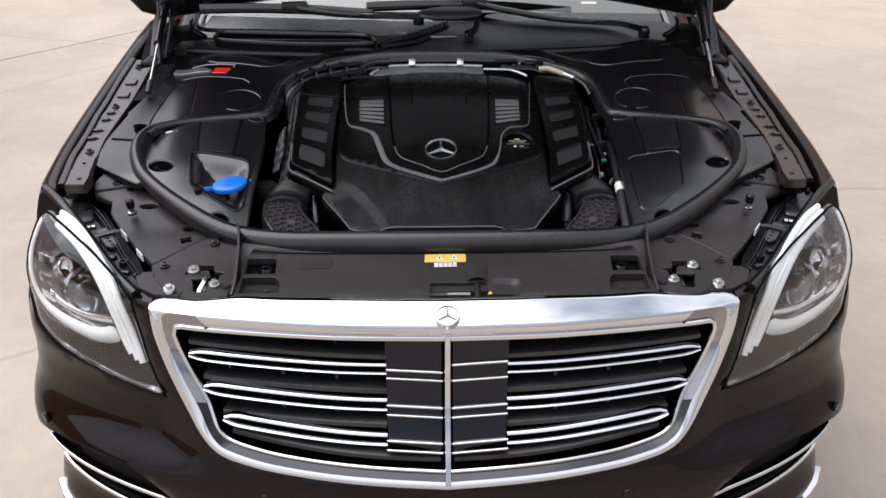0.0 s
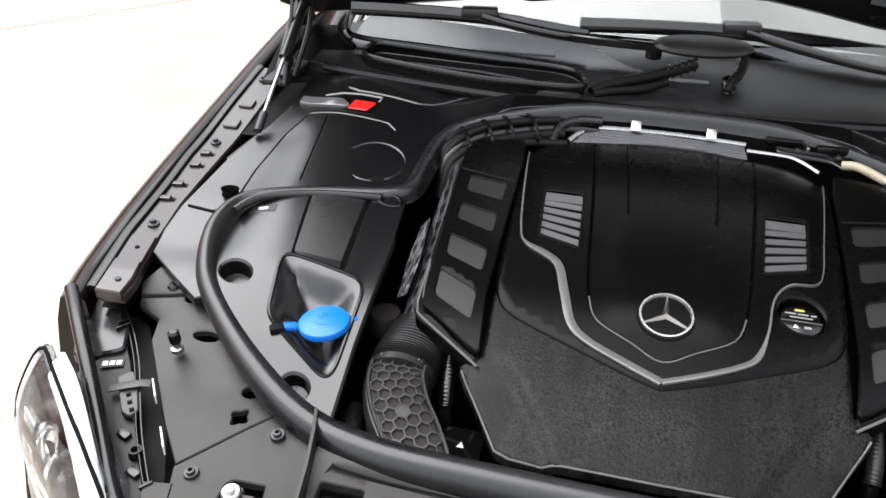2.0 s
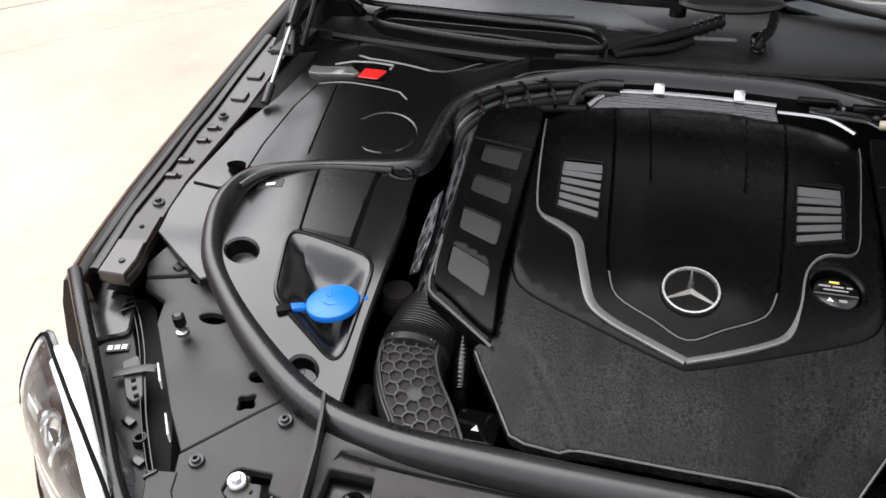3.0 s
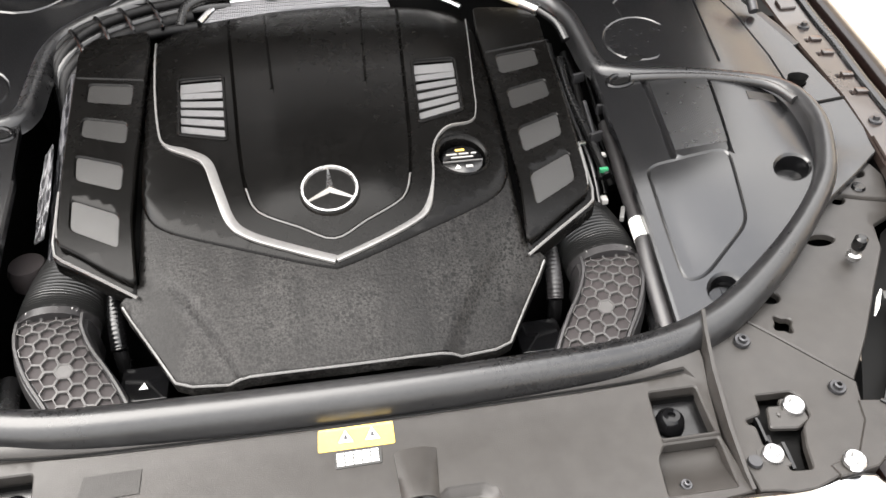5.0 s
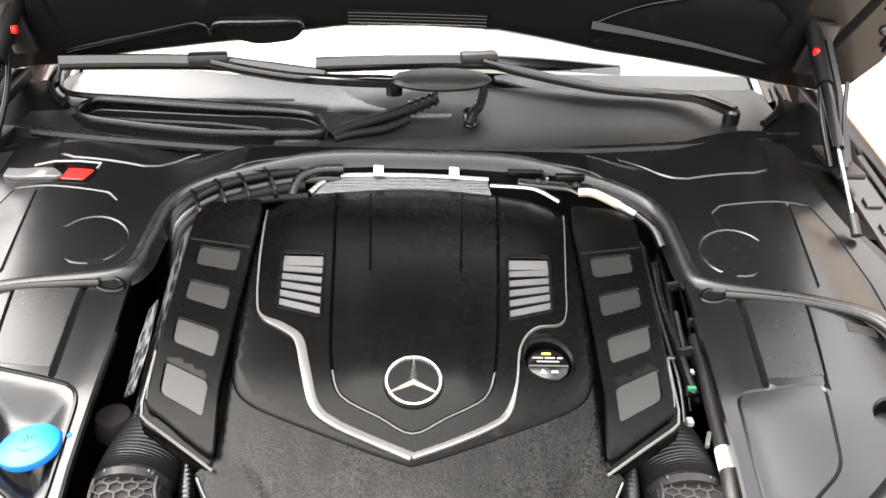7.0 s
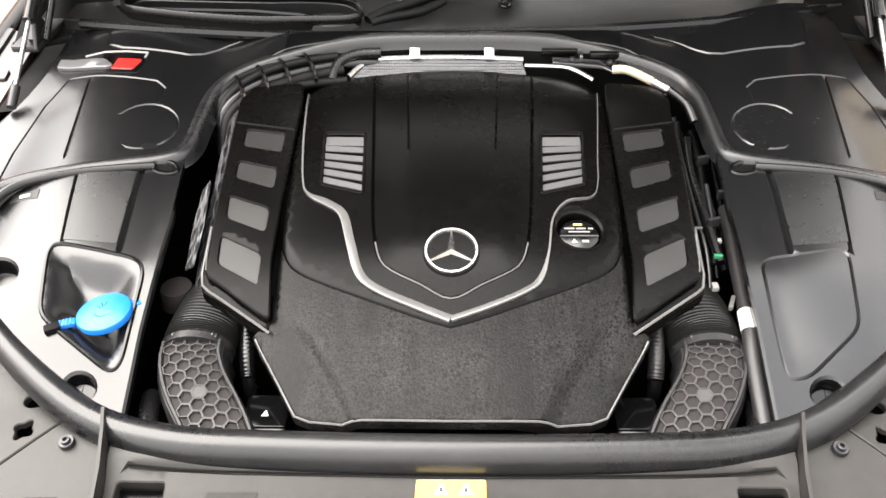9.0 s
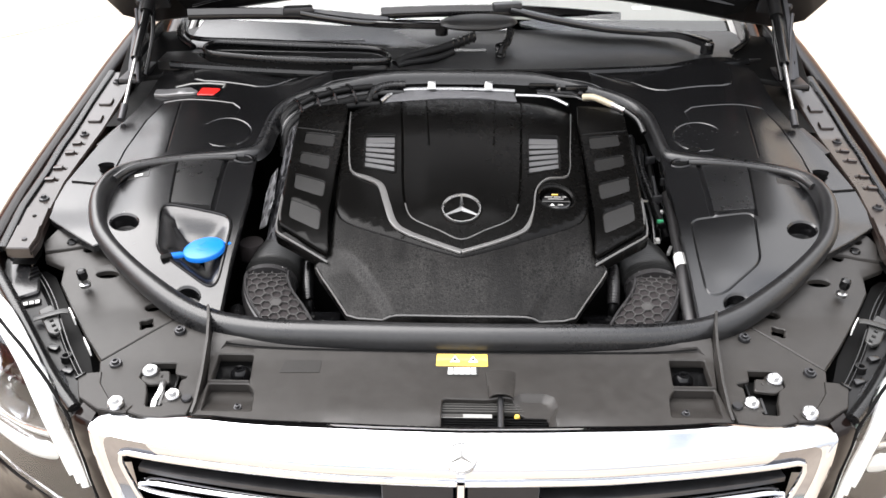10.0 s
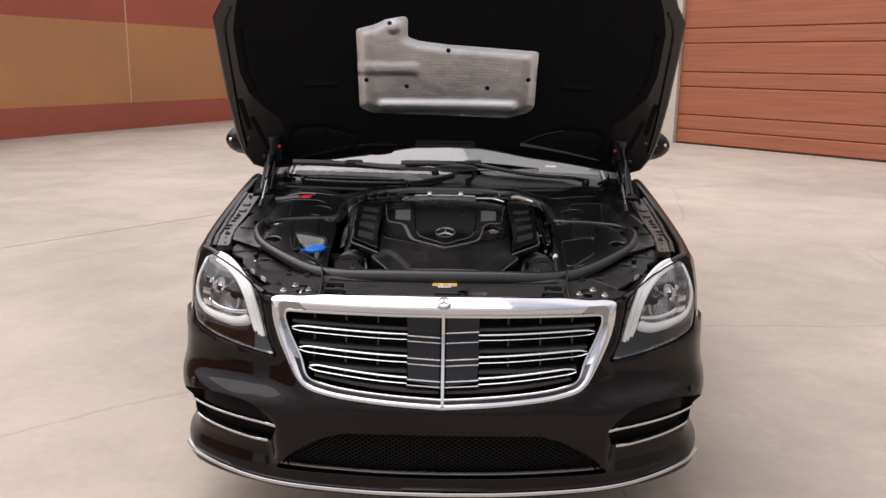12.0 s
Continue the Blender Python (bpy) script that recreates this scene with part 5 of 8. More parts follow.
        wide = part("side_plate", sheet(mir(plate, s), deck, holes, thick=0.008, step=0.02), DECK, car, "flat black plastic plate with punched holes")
        # near-black sheet below the holes paints the shade inside them
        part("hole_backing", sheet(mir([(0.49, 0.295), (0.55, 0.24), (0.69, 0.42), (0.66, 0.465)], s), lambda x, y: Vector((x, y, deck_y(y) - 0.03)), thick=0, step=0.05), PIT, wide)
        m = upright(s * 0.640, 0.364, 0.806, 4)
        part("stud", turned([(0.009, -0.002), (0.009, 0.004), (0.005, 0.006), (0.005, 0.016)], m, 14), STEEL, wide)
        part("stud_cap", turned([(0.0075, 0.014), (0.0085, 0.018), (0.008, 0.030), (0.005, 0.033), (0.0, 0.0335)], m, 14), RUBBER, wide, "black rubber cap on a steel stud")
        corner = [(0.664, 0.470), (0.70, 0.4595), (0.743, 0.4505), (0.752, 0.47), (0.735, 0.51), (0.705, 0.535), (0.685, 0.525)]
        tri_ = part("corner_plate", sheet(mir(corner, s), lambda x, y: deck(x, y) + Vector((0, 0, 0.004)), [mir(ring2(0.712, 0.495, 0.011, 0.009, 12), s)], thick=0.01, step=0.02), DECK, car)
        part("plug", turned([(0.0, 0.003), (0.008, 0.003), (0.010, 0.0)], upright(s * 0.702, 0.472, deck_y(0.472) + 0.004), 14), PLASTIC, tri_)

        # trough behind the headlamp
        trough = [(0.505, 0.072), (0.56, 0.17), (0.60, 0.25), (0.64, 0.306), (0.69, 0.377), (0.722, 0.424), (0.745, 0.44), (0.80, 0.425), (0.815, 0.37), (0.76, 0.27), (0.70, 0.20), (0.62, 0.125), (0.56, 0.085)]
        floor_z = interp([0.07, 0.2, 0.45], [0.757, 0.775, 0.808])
        # near-black floor gives the channel its shade
        tr = part("headlight_trough", sheet(mir(trough, s), lambda x, y: Vector((x, y, floor_z(y) - 0.022)), thick=0, step=0.03), PIT, car, "floor below the headlight housing with the channel's shade in its colour")
        # housing top in two levels, with a dark channel towards the plate
        low = [(0.738, 0.345), (0.722, 0.366), (0.700, 0.338), (0.664, 0.285), (0.633, 0.237), (0.602, 0.192), (0.560, 0.135), (0.525, 0.084), (0.56, 0.095), (0.62, 0.150), (0.70, 0.235), (0.76, 0.305)]
        high = [(0.748, 0.338), (0.719, 0.353), (0.735, 0.392), (0.762, 0.425), (0.795, 0.440), (0.822, 0.43), (0.81, 0.385), (0.778, 0.33)]
        part("housing_top", sheet(mir(low, s), lambda x, y: Vector((x, y, floor_z(y) - 0.002)), thick=0.016, step=0.03), TROUGH, tr, "dark housing of the headlight")
        part("housing_top", sheet(rounded(mir(high, s), 0.006), lambda x, y: Vector((x, y, floor_z(y) + 0.004 + 0.006 * math.sin((x + y) * 30) * 0.3)), thick=0.016, step=0.02, lip=0.003), HOUSING_GREY, tr, "glossy grey housing panel")
        for o, zo, rr in ((0.0, 0.006, 0.0014), (0.006, 0.006, 0.0009)):
            rail_ = [(s * (x + o * 0.8), y - o * 0.6, floor_z(y) + zo) for x, y in ((0.768, 0.435), (0.722, 0.387), (0.680, 0.331), (0.648, 0.278), (0.618, 0.230), (0.587, 0.186), (0.557, 0.146), (0.53, 0.108))]
            part("cable", sweep(spline(rail_, 5), rr, rr, n=6), PLASTIC, tr)
        part("strap", sweep([(s * 0.645, 0.3005, 0.797), (s * 0.655, 0.2970, 0.799), (s * 0.672, 0.2895, 0.798), (s * 0.694, 0.281, 0.794)], 0.0068, 0.0012, shape=SQUARE), PALE_GREY, tr, "grey strap over the cables")
        brk = [(0.694, 0.302), (0.680, 0.316), (0.658, 0.288), (0.640, 0.258), (0.646, 0.248), (0.658, 0.252)]
        part("bracket", sheet(rounded(mir(brk, s), 0.004), lambda x, y: Vector((x, y, floor_z(y) + 0.008)),
                              [mir([(x - 0.004, y), (x + 0.001, y + 0.006), (x + 0.006, y + 0.002), (x + 0.001, y - 0.004)], s) for x, y in ((0.663, 0.277), (0.655, 0.266), (0.646, 0.2555))], thick=0.004, step=0.012), PALE_GREY, tr)
        part("boss", turned([(0.0, -0.002), (0.0045, -0.002), (0.0055, 0.006), (0.0085, 0.006), (0.0095, -0.004)], upright(s * 0.611, 0.203, floor_z(0.203) + 0.002), 18), TROUGH, tr)
        for x, y in ((0.641, 0.2255), (0.600, 0.178)):
            part("pad", block(s * x, y, floor_z(y) + 0.001, 0.018, 0.011, 0.005, 0.0015, Matrix.Rotation(s * 0.35, 4, "Z")), HOUSING_GREY, tr)
        part("housing_screw", turned([(0.0, 0.006), (0.003, 0.006), (0.005, 0.004), (0.006, 0.0)], upright(s * 0.797, 0.437, floor_z(0.437) + 0.005), 12), DARK_STEEL, tr)
        path = spline([(s * x, y, z) for x, y, z in ((0.826, 0.408, 0.845), (0.772, 0.345, 0.842), (0.715, 0.278, 0.828), (0.655, 0.205, 0.808), (0.60, 0.138, 0.790), (0.553, 0.09, 0.778))], 5)
        part("rubber_strip", sweep(path, 0.010, 0.008), RUBBER, tr, "thick black rubber strip")
        for x, y, l in ((0.742, 0.398, 0.030), (0.747, 0.408, 0.022), (0.738, 0.388, 0.034), (0.572, 0.160, 0.028)):
            m = Matrix.Rotation(s * -0.9, 4, "Z")
            part("clip", block(s * x, y, floor_z(y) + 0.008, l * 0.6, 0.004, 0.006, 0.0012, m), PLASTIC, tr)
        for k, (x, y) in enumerate(((0.632, 0.298), (0.580, 0.226))[:1 if s > 0 else 2]):
            m = Matrix.Rotation(s * 0.96, 4, "Z")
            part("paper_strip", block(s * (x + 0.006), y - 0.002, 0.790 - 0.006 * k, 0.036, 0.002, 0.014, 0, m), WHITE, tr)
        tag_turn = Matrix.Rotation(s * -0.38, 4, "Z")
        part("label_back", block(s * 0.720, 0.3285, floor_z(0.3285) - 0.0005, 0.030, 0.014, 0.002, 0, tag_turn), GLOSS, tr)
        for k in range(3):
            part("print_bar", block(s * (0.7285 - 0.0085 * k), 0.325 + 0.0034 * k, floor_z(0.3285) + 0.0012, 0.0068, 0.009, 0.001, 0, tag_turn), WHITE, tr)


build_deck()


def build_bay(s):
    edge = [(x, y) for x, y, z in SEAL[6:15]]
    inner = [(0.414, 0.737), (0.404, 0.61), (0.401, 0.49), (0.401, 0.41), (0.396, 0.30), (0.394, 0.262)] if s < 0 else [(0.406, 0.737), (0.398, 0.63), (0.393, 0.50), (0.393, 0.42), (0.389, 0.30), (0.388, 0.262)]
    front = inner + [(x, y) for x, y in reversed(edge)]
    well = [(0.551, 0.521), (0.545, 0.537), (0.427, 0.517), (0.415, 0.495), (0.413, 0.365), (0.424, 0.352), (0.502, 0.402), (0.531, 0.424)]
    drain = ring2(0.608, 0.490, 0.032, 0.022, 20, 0.5)
    drain2 = ring2(0.456, 0.333, 0.024, 0.020, 18, 0.5)
    eyel = ring2(0.437, 0.701, 0.020, 0.014, 18, 0.2)
    lines = [([(0.564, 0.69), (0.549, 0.60), (0.536, 0.53)], 0.003, 0.004), ([(0.469, 0.695), (0.463, 0.61), (0.457, 0.530)], 0.005, 0.006)]
    holes = [mir(drain, s), mir(drain2, s)]
    if s < 0:
        holes.append(mir(rounded(well, 0.02), s))
    else:
        lid = rounded([(0.411, 0.350), (0.412, 0.43), (0.416, 0.521), (0.532, 0.531), (0.514, 0.412), (0.438, 0.351)], 0.020, 5)
        lines.append((lid + lid[:1], 0.0024, 0.0026))
    cover = part("bay_cover", sheet(mir(front, s), bay, holes, thick=0.010, step=0.012, grooves=[(mir(g, s), w, d) for g, w, d in lines], lip=0.003), COVER, car,
                 "moulded black plastic cover inside the hood seal", 28)
    # ribbed field between the two pressed lines
    field_ = [(0.464, 0.541), (0.537, 0.543), (0.561, 0.690), (0.475, 0.686)]
    part("ribbing", sheet(mir(field_, s), lambda x, y: bay(x, y) + Vector((0, 0, 0.0007)), thick=0.0006, step=0.014, lip=0.0004), RIBBED, cover, "finely cross-ribbed field")
    for h, dep in ((drain, 0.024), (drain2, 0.020)):
        b = bmesh.new()
        va = [b.verts.new(bay(s * x, y) + Vector((0, 0, -0.001))) for x, y in h]
        cx, cy = sum(p[0] for p in h) / len(h), sum(p[1] for p in h) / len(h)
        vb = [b.verts.new(bay(s * (cx + (x - cx) * 0.8), cy + (y - cy) * 0.8) + Vector((0, 0, -dep))) for x, y in h]
        for k in range(len(va)):
            b.faces.new((va[k], va[(k + 1) % len(va)], vb[(k + 1) % len(va)], vb[k]))
        b.faces.new(vb)
        bmesh.ops.recalc_face_normals(b, faces=b.faces)
        bmesh.ops.reverse_faces(b, faces=b.faces)
        part("drain_cup", b, PLASTIC, cover)
    e = [bay(s * x, y) + Vector((0, 0, 0.001)) for x, y in eyel]
    part("eyelet", sweep(e, 0.0035, 0.003, n=6, closed=True), PLASTIC, cover)
    # flat near-black disc paints the dark of the eyelet's hole
    part("eyelet_hole_shade", sheet(mir(ring2(0.437, 0.699, 0.013, 0.006, 14, 0.2), s), lambda x, y: bay(x, y) + Vector((0, 0, 0.001)), thick=0.0005, step=0.02, lip=0.0002), PIT, cover)
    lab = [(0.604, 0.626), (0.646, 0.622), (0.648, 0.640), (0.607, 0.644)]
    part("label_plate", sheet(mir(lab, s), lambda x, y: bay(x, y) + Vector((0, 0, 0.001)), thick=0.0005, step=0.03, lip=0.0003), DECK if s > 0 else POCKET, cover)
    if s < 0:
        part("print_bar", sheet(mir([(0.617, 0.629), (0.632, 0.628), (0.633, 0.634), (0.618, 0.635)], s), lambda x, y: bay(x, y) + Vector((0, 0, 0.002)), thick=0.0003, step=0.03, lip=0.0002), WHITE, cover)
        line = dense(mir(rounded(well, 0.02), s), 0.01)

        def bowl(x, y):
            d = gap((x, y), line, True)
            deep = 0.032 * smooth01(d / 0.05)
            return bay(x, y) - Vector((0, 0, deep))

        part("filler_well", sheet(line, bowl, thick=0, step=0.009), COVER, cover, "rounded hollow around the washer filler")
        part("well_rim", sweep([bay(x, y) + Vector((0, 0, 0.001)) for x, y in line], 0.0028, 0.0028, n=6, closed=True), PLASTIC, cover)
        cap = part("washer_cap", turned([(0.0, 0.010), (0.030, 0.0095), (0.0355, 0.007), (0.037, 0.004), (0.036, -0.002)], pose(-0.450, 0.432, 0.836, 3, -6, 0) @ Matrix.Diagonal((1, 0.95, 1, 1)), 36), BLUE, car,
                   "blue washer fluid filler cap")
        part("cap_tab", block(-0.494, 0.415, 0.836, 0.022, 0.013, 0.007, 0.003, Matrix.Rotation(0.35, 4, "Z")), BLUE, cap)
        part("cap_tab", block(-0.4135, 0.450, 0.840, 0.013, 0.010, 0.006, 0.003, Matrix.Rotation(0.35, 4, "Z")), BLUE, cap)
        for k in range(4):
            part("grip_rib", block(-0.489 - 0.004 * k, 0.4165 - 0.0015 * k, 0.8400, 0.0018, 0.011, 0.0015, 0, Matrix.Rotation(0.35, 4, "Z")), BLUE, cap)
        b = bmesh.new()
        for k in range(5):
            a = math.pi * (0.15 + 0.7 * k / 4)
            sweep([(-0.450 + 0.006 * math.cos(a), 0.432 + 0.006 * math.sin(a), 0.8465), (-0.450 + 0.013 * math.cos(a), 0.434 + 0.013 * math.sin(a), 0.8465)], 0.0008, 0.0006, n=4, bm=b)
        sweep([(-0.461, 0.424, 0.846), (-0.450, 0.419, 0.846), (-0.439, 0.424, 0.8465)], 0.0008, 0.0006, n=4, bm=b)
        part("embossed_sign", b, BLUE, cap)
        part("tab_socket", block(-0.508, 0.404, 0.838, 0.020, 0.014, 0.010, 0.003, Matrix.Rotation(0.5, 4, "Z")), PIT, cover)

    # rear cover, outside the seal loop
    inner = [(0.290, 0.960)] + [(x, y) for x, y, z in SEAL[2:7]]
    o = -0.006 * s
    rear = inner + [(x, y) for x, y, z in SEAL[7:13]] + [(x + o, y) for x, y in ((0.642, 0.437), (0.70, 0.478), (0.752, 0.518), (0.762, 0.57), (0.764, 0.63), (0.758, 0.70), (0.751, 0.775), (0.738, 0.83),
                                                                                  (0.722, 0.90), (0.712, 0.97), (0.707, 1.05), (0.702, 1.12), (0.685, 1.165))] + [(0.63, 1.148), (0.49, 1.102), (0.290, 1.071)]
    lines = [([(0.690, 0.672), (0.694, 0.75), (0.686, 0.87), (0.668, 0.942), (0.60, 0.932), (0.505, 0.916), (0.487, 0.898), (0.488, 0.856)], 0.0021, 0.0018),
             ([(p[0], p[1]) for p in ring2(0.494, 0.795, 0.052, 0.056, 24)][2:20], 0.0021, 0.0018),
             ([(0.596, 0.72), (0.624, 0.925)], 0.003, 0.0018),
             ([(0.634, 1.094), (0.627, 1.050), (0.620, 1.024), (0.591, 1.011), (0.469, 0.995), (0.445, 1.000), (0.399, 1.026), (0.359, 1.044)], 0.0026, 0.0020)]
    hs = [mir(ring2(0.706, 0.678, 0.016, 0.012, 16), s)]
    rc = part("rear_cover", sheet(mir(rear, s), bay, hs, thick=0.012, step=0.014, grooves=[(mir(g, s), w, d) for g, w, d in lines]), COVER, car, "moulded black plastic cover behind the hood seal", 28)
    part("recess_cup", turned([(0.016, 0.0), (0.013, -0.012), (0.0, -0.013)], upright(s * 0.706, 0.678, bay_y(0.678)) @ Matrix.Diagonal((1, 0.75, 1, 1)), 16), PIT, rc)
    # no hole is cut; a dark disc paints its shade
    part("small_hole_shade", sheet(mir(ring2(0.472, 0.746, 0.014, 0.007, 12), s), lambda x, y: bay(x, y) + Vector((0, 0, 0.0008)), thick=0.0004, step=0.02, lip=0.0002), PIT, rc)
    part("split_line", sweep([bay(s * x, y) + Vector((0, 0, 0.001)) for x, y in ((0.692, 0.636), (0.715, 0.628), (0.760, 0.634))], 0.0022, 0.002, n=6), PIT, rc)
    if s < 0:
        def lift(h):
            return lambda x, y: bay(x, y) + Vector((0, 0, h))

        part("lever_recess", sheet(mir(rounded([(0.622, 1.000), (0.538, 0.990), (0.545, 0.936), (0.604, 0.941)], 0.006), s), lift(0.0012), thick=0.0008, step=0.02, lip=0.0004), GLOSS, rc)
        part("lever_frame", sweep([lift(0.002)(s * x, y) for x, y in ((0.655, 0.998), (0.619, 0.999), (0.578, 0.996), (0.539, 0.991), (0.541, 0.977))], 0.0026, 0.002, n=6), PALE, rc, "light grey frame of the lever")
        part("release_lever", sheet(mir(rounded([(0.588, 0.976), (0.546, 0.972), (0.556, 0.946), (0.593, 0.950)], 0.003), s), lift(0.0030), thick=0.003, step=0.02), RED, rc, "red plastic lever")
        part("lever_arm", sheet(mir(rounded([(0.700, 0.995), (0.612, 0.973), (0.593, 0.955), (0.600, 0.950), (0.636, 0.957), (0.700, 0.975)], 0.003), s), lift(0.007), thick=0.005, step=0.02), VENT_GREY, rc, "grey lever arm")


for side in (-1, 1):
    build_bay(side)


def build_beam():
    out = [(-0.288, 0.960), (-0.17, 0.990), (0.0, 0.996), (0.17, 0.990), (0.288, 0.960), (0.288, 1.071), (0.17, 1.055), (0.0, 1.048), (-0.17, 1.055), (-0.288, 1.071)]
    part("cowl_beam", sheet(out, bay, thick=0.03, step=0.016), PLASTIC, car, "black plastic beam behind the engine", 28)


build_beam()


def build_seal():
    loop = [Vector((x, y, z - 0.013)) for x, y, z in SEAL]
    full = loop + [Vector((-p.x, p.y, p.z)) for p in reversed(loop[1:-1])]
    path = spline(full, 6, closed=True)

    b = bmesh.new()
    shape = [(-1.0, -0.9), (-1.05, -0.2), (-0.75, 0.55), (-0.3, 0.95), (0.25, 1.0), (0.75, 0.6), (1.0, 0.0), (1.15, -0.55), (1.35, -0.9)]
    m = len(path)
    rows = []
    for i, p in enumerate(path):
        t = (path[(i + 1) % m] - path[i - 1]).normalized()
        side = t.cross(Vector((0, 0, 1))).normalized()
        wide = 0.0146 + 0.0062 * smooth01((0.45 - p.y) / 0.2)
        high = 0.013 + 0.005 * smooth01((0.45 - p.y) / 0.2)
        rows.append([b.verts.new(p + side * c * wide + Vector((0, 0, s_ * high))) for c, s_ in shape])
    k = len(shape)
    for i in range(m):
        a, c = rows[i], rows[(i + 1) % m]
        for j in range(k):
            b.faces.new((a[j], a[(j + 1) % k], c[(j + 1) % k], c[j]))
    bmesh.ops.recalc_face_normals(b, faces=b.faces)
    seal = part("hood_seal", b, SEAL_RUBBER, car, "black rubber hood seal round the engine bay", 50)
    for s in (-1, 1):
        run = spline([(s * x, y, z) for x, y, z in ((0.452, 0.700, 0.893), (0.50, 0.690, 0.896), (0.57, 0.679, 0.894), (0.64, 0.650, 0.892), (0.664, 0.61, 0.887))], 5)
        part("seal_lip", sweep(run, 0.006, 0.007), SEAL_RUBBER, seal)


build_seal()


def eng(x, y):
    z = eng_y(y) - 0.016 * (abs(x) / 0.235) ** 4 
    return Vector((x, y, z))


def build_engine():
    apron = [(0.251, 0.406), (0.184, 0.299), (0.166, 0.291), (0.127, 0.286), (0.0, 0.285), (-0.127, 0.286), (-0.166, 0.291), (-0.184, 0.299), (-0.251, 0.406), (-0.228, 0.42), (-0.228, 0.53), (-0.20, 0.505), (-0.13, 0.485), (0.0, 0.45), (0.13, 0.485), (0.20, 0.505), (0.228, 0.53), (0.228, 0.42)]

    def apron_place(x, y):
        p = eng(x, y) - Vector((0, 0, 0.0006))
        # two soft folds run down to the front corners
        for s in (-1, 1):
            d = (x * s - (0.108 + (y - 0.28) * 0.42 + (y - 0.28) ** 2 * 1.6)) / 0.012
            p.z -= 0.009 * smooth01(d) * smooth01((0.43 - y) / 0.05)
        return p

    base = part("engine_cover", sheet(apron, apron_place, thick=0.012, step=0.008, lip=0.003), GRAIN, car, "black engine cover with a grained front apron", 50)
    # pale line painted where the apron's rim catches light
    part("apron_edge", sweep([apron_place(x, y) + Vector((0, -0.003, -0.003)) for x, y in dense([(0.250, 0.405), (0.186, 0.3005), (0.167, 0.2925), (0.127, 0.2875), (0.0, 0.2865), (-0.127, 0.2875), (-0.167, 0.2925), (-0.186, 0.3005), (-0.250, 0.405)],
                                                                                               0.012, False)], 0.0016, 0.0016, n=6), EDGE, base)
    vents = []
    for s in (-1, 1):
        vents.append(rounded(mir([(0.194, 0.738), (0.1315, 0.730), (0.125, 0.604), (0.188, 0.627)], s), 0.006))
    oil = ring2(0.173, 0.547, 0.034, 0.033, 28)
    top = [(0.0, 0.931), (0.10, 0.925), (0.17, 0.914), (0.215, 0.896), (0.238, 0.865), (0.232, 0.6), (0.230, 0.55), (0.224, 0.515), (0.205, 0.486), (0.156, 0.458), (0.05, 0.416), (0.0, 0.400)]
    top = top[:4] + [(p.x, p.y) for p in spline(top[4:], 5)]
    outline = top + [(-x, y) for x, y in reversed(top) if x > 1e-6]
    inner = [(-0.132, 0.908), (-0.118, 0.72), (-0.110, 0.59), (-0.102, 0.52), (-0.088, 0.484), (-0.04, 0.457), (0.0, 0.437), (0.04, 0.457), (0.088, 0.484), (0.102, 0.52), (0.110, 0.59), (0.118, 0.72), (0.130, 0.908)]
    g = [([(p.x, p.y) for p in spline(inner, 3)], 0.0026, 0.0035), ([(-0.077, 0.91), (-0.064, 0.69)], 0.002, 0.002), ([(0.073, 0.91), (0.063, 0.69)], 0.002, 0.002)]

    def plate(x, y):
        p = eng(x, y)
        # the band inside the trim lies a little lower
        p.z += 0.002
        p.z += 0.003 * smooth01((0.094 - abs(x)) / 0.03) * smooth01((y - 0.47) / 0.05)
        return p

    part("cover_plate", sheet(outline, plate, [*vents, oil], thick=0.010, step=0.014, grooves=g, lip=0.003), SATIN, base, "satin black upper plate")
    main_left = [(-0.238, 0.865), (-0.226, 0.73), (-0.216, 0.645), (-0.205, 0.612), (-0.174, 0.590), (-0.150, 0.568), (-0.136, 0.522), (-0.120, 0.472), (-0.095, 0.449), (-0.05, 0.428), (0.0, 0.407)]
    main_right = [(0.0, 0.407), (0.05, 0.426), (0.095, 0.447), (0.116, 0.465), (0.129, 0.505), (0.138, 0.56), (0.160, 0.592), (0.195, 0.604), (0.207, 0.632), (0.214, 0.70), (0.234, 0.865)]
    for pts in (main_left, main_right):
        path = [plate(p.x, p.y) + Vector((0, 0, 0.0015)) for p in spline(pts, 5)]
        left = pts is main_left
        # grey stands for reflections; the right strip thins where they fade
        part("trim_line", sweep(path, (lambda f_: 0.0015 + 0.0045 * smooth01((f_ - 0.28) / 0.1)) if left else (lambda f_: 0.0007 + 0.0008 * smooth01((0.66 - f_) / 0.06) + 0.0028 * smooth01((0.42 - f_) / 0.15)), 0.0022, shape=SQUARE), EDGE, base,
             "raised trim line with its sheen put into a grey colour")
    part("panel_line", sweep([plate(p.x, p.y) + Vector((0, 0, -0.0004)) for p in spline(inner[3:10], 4)], 0.0012, 0.0012, n=6), EDGE, base)
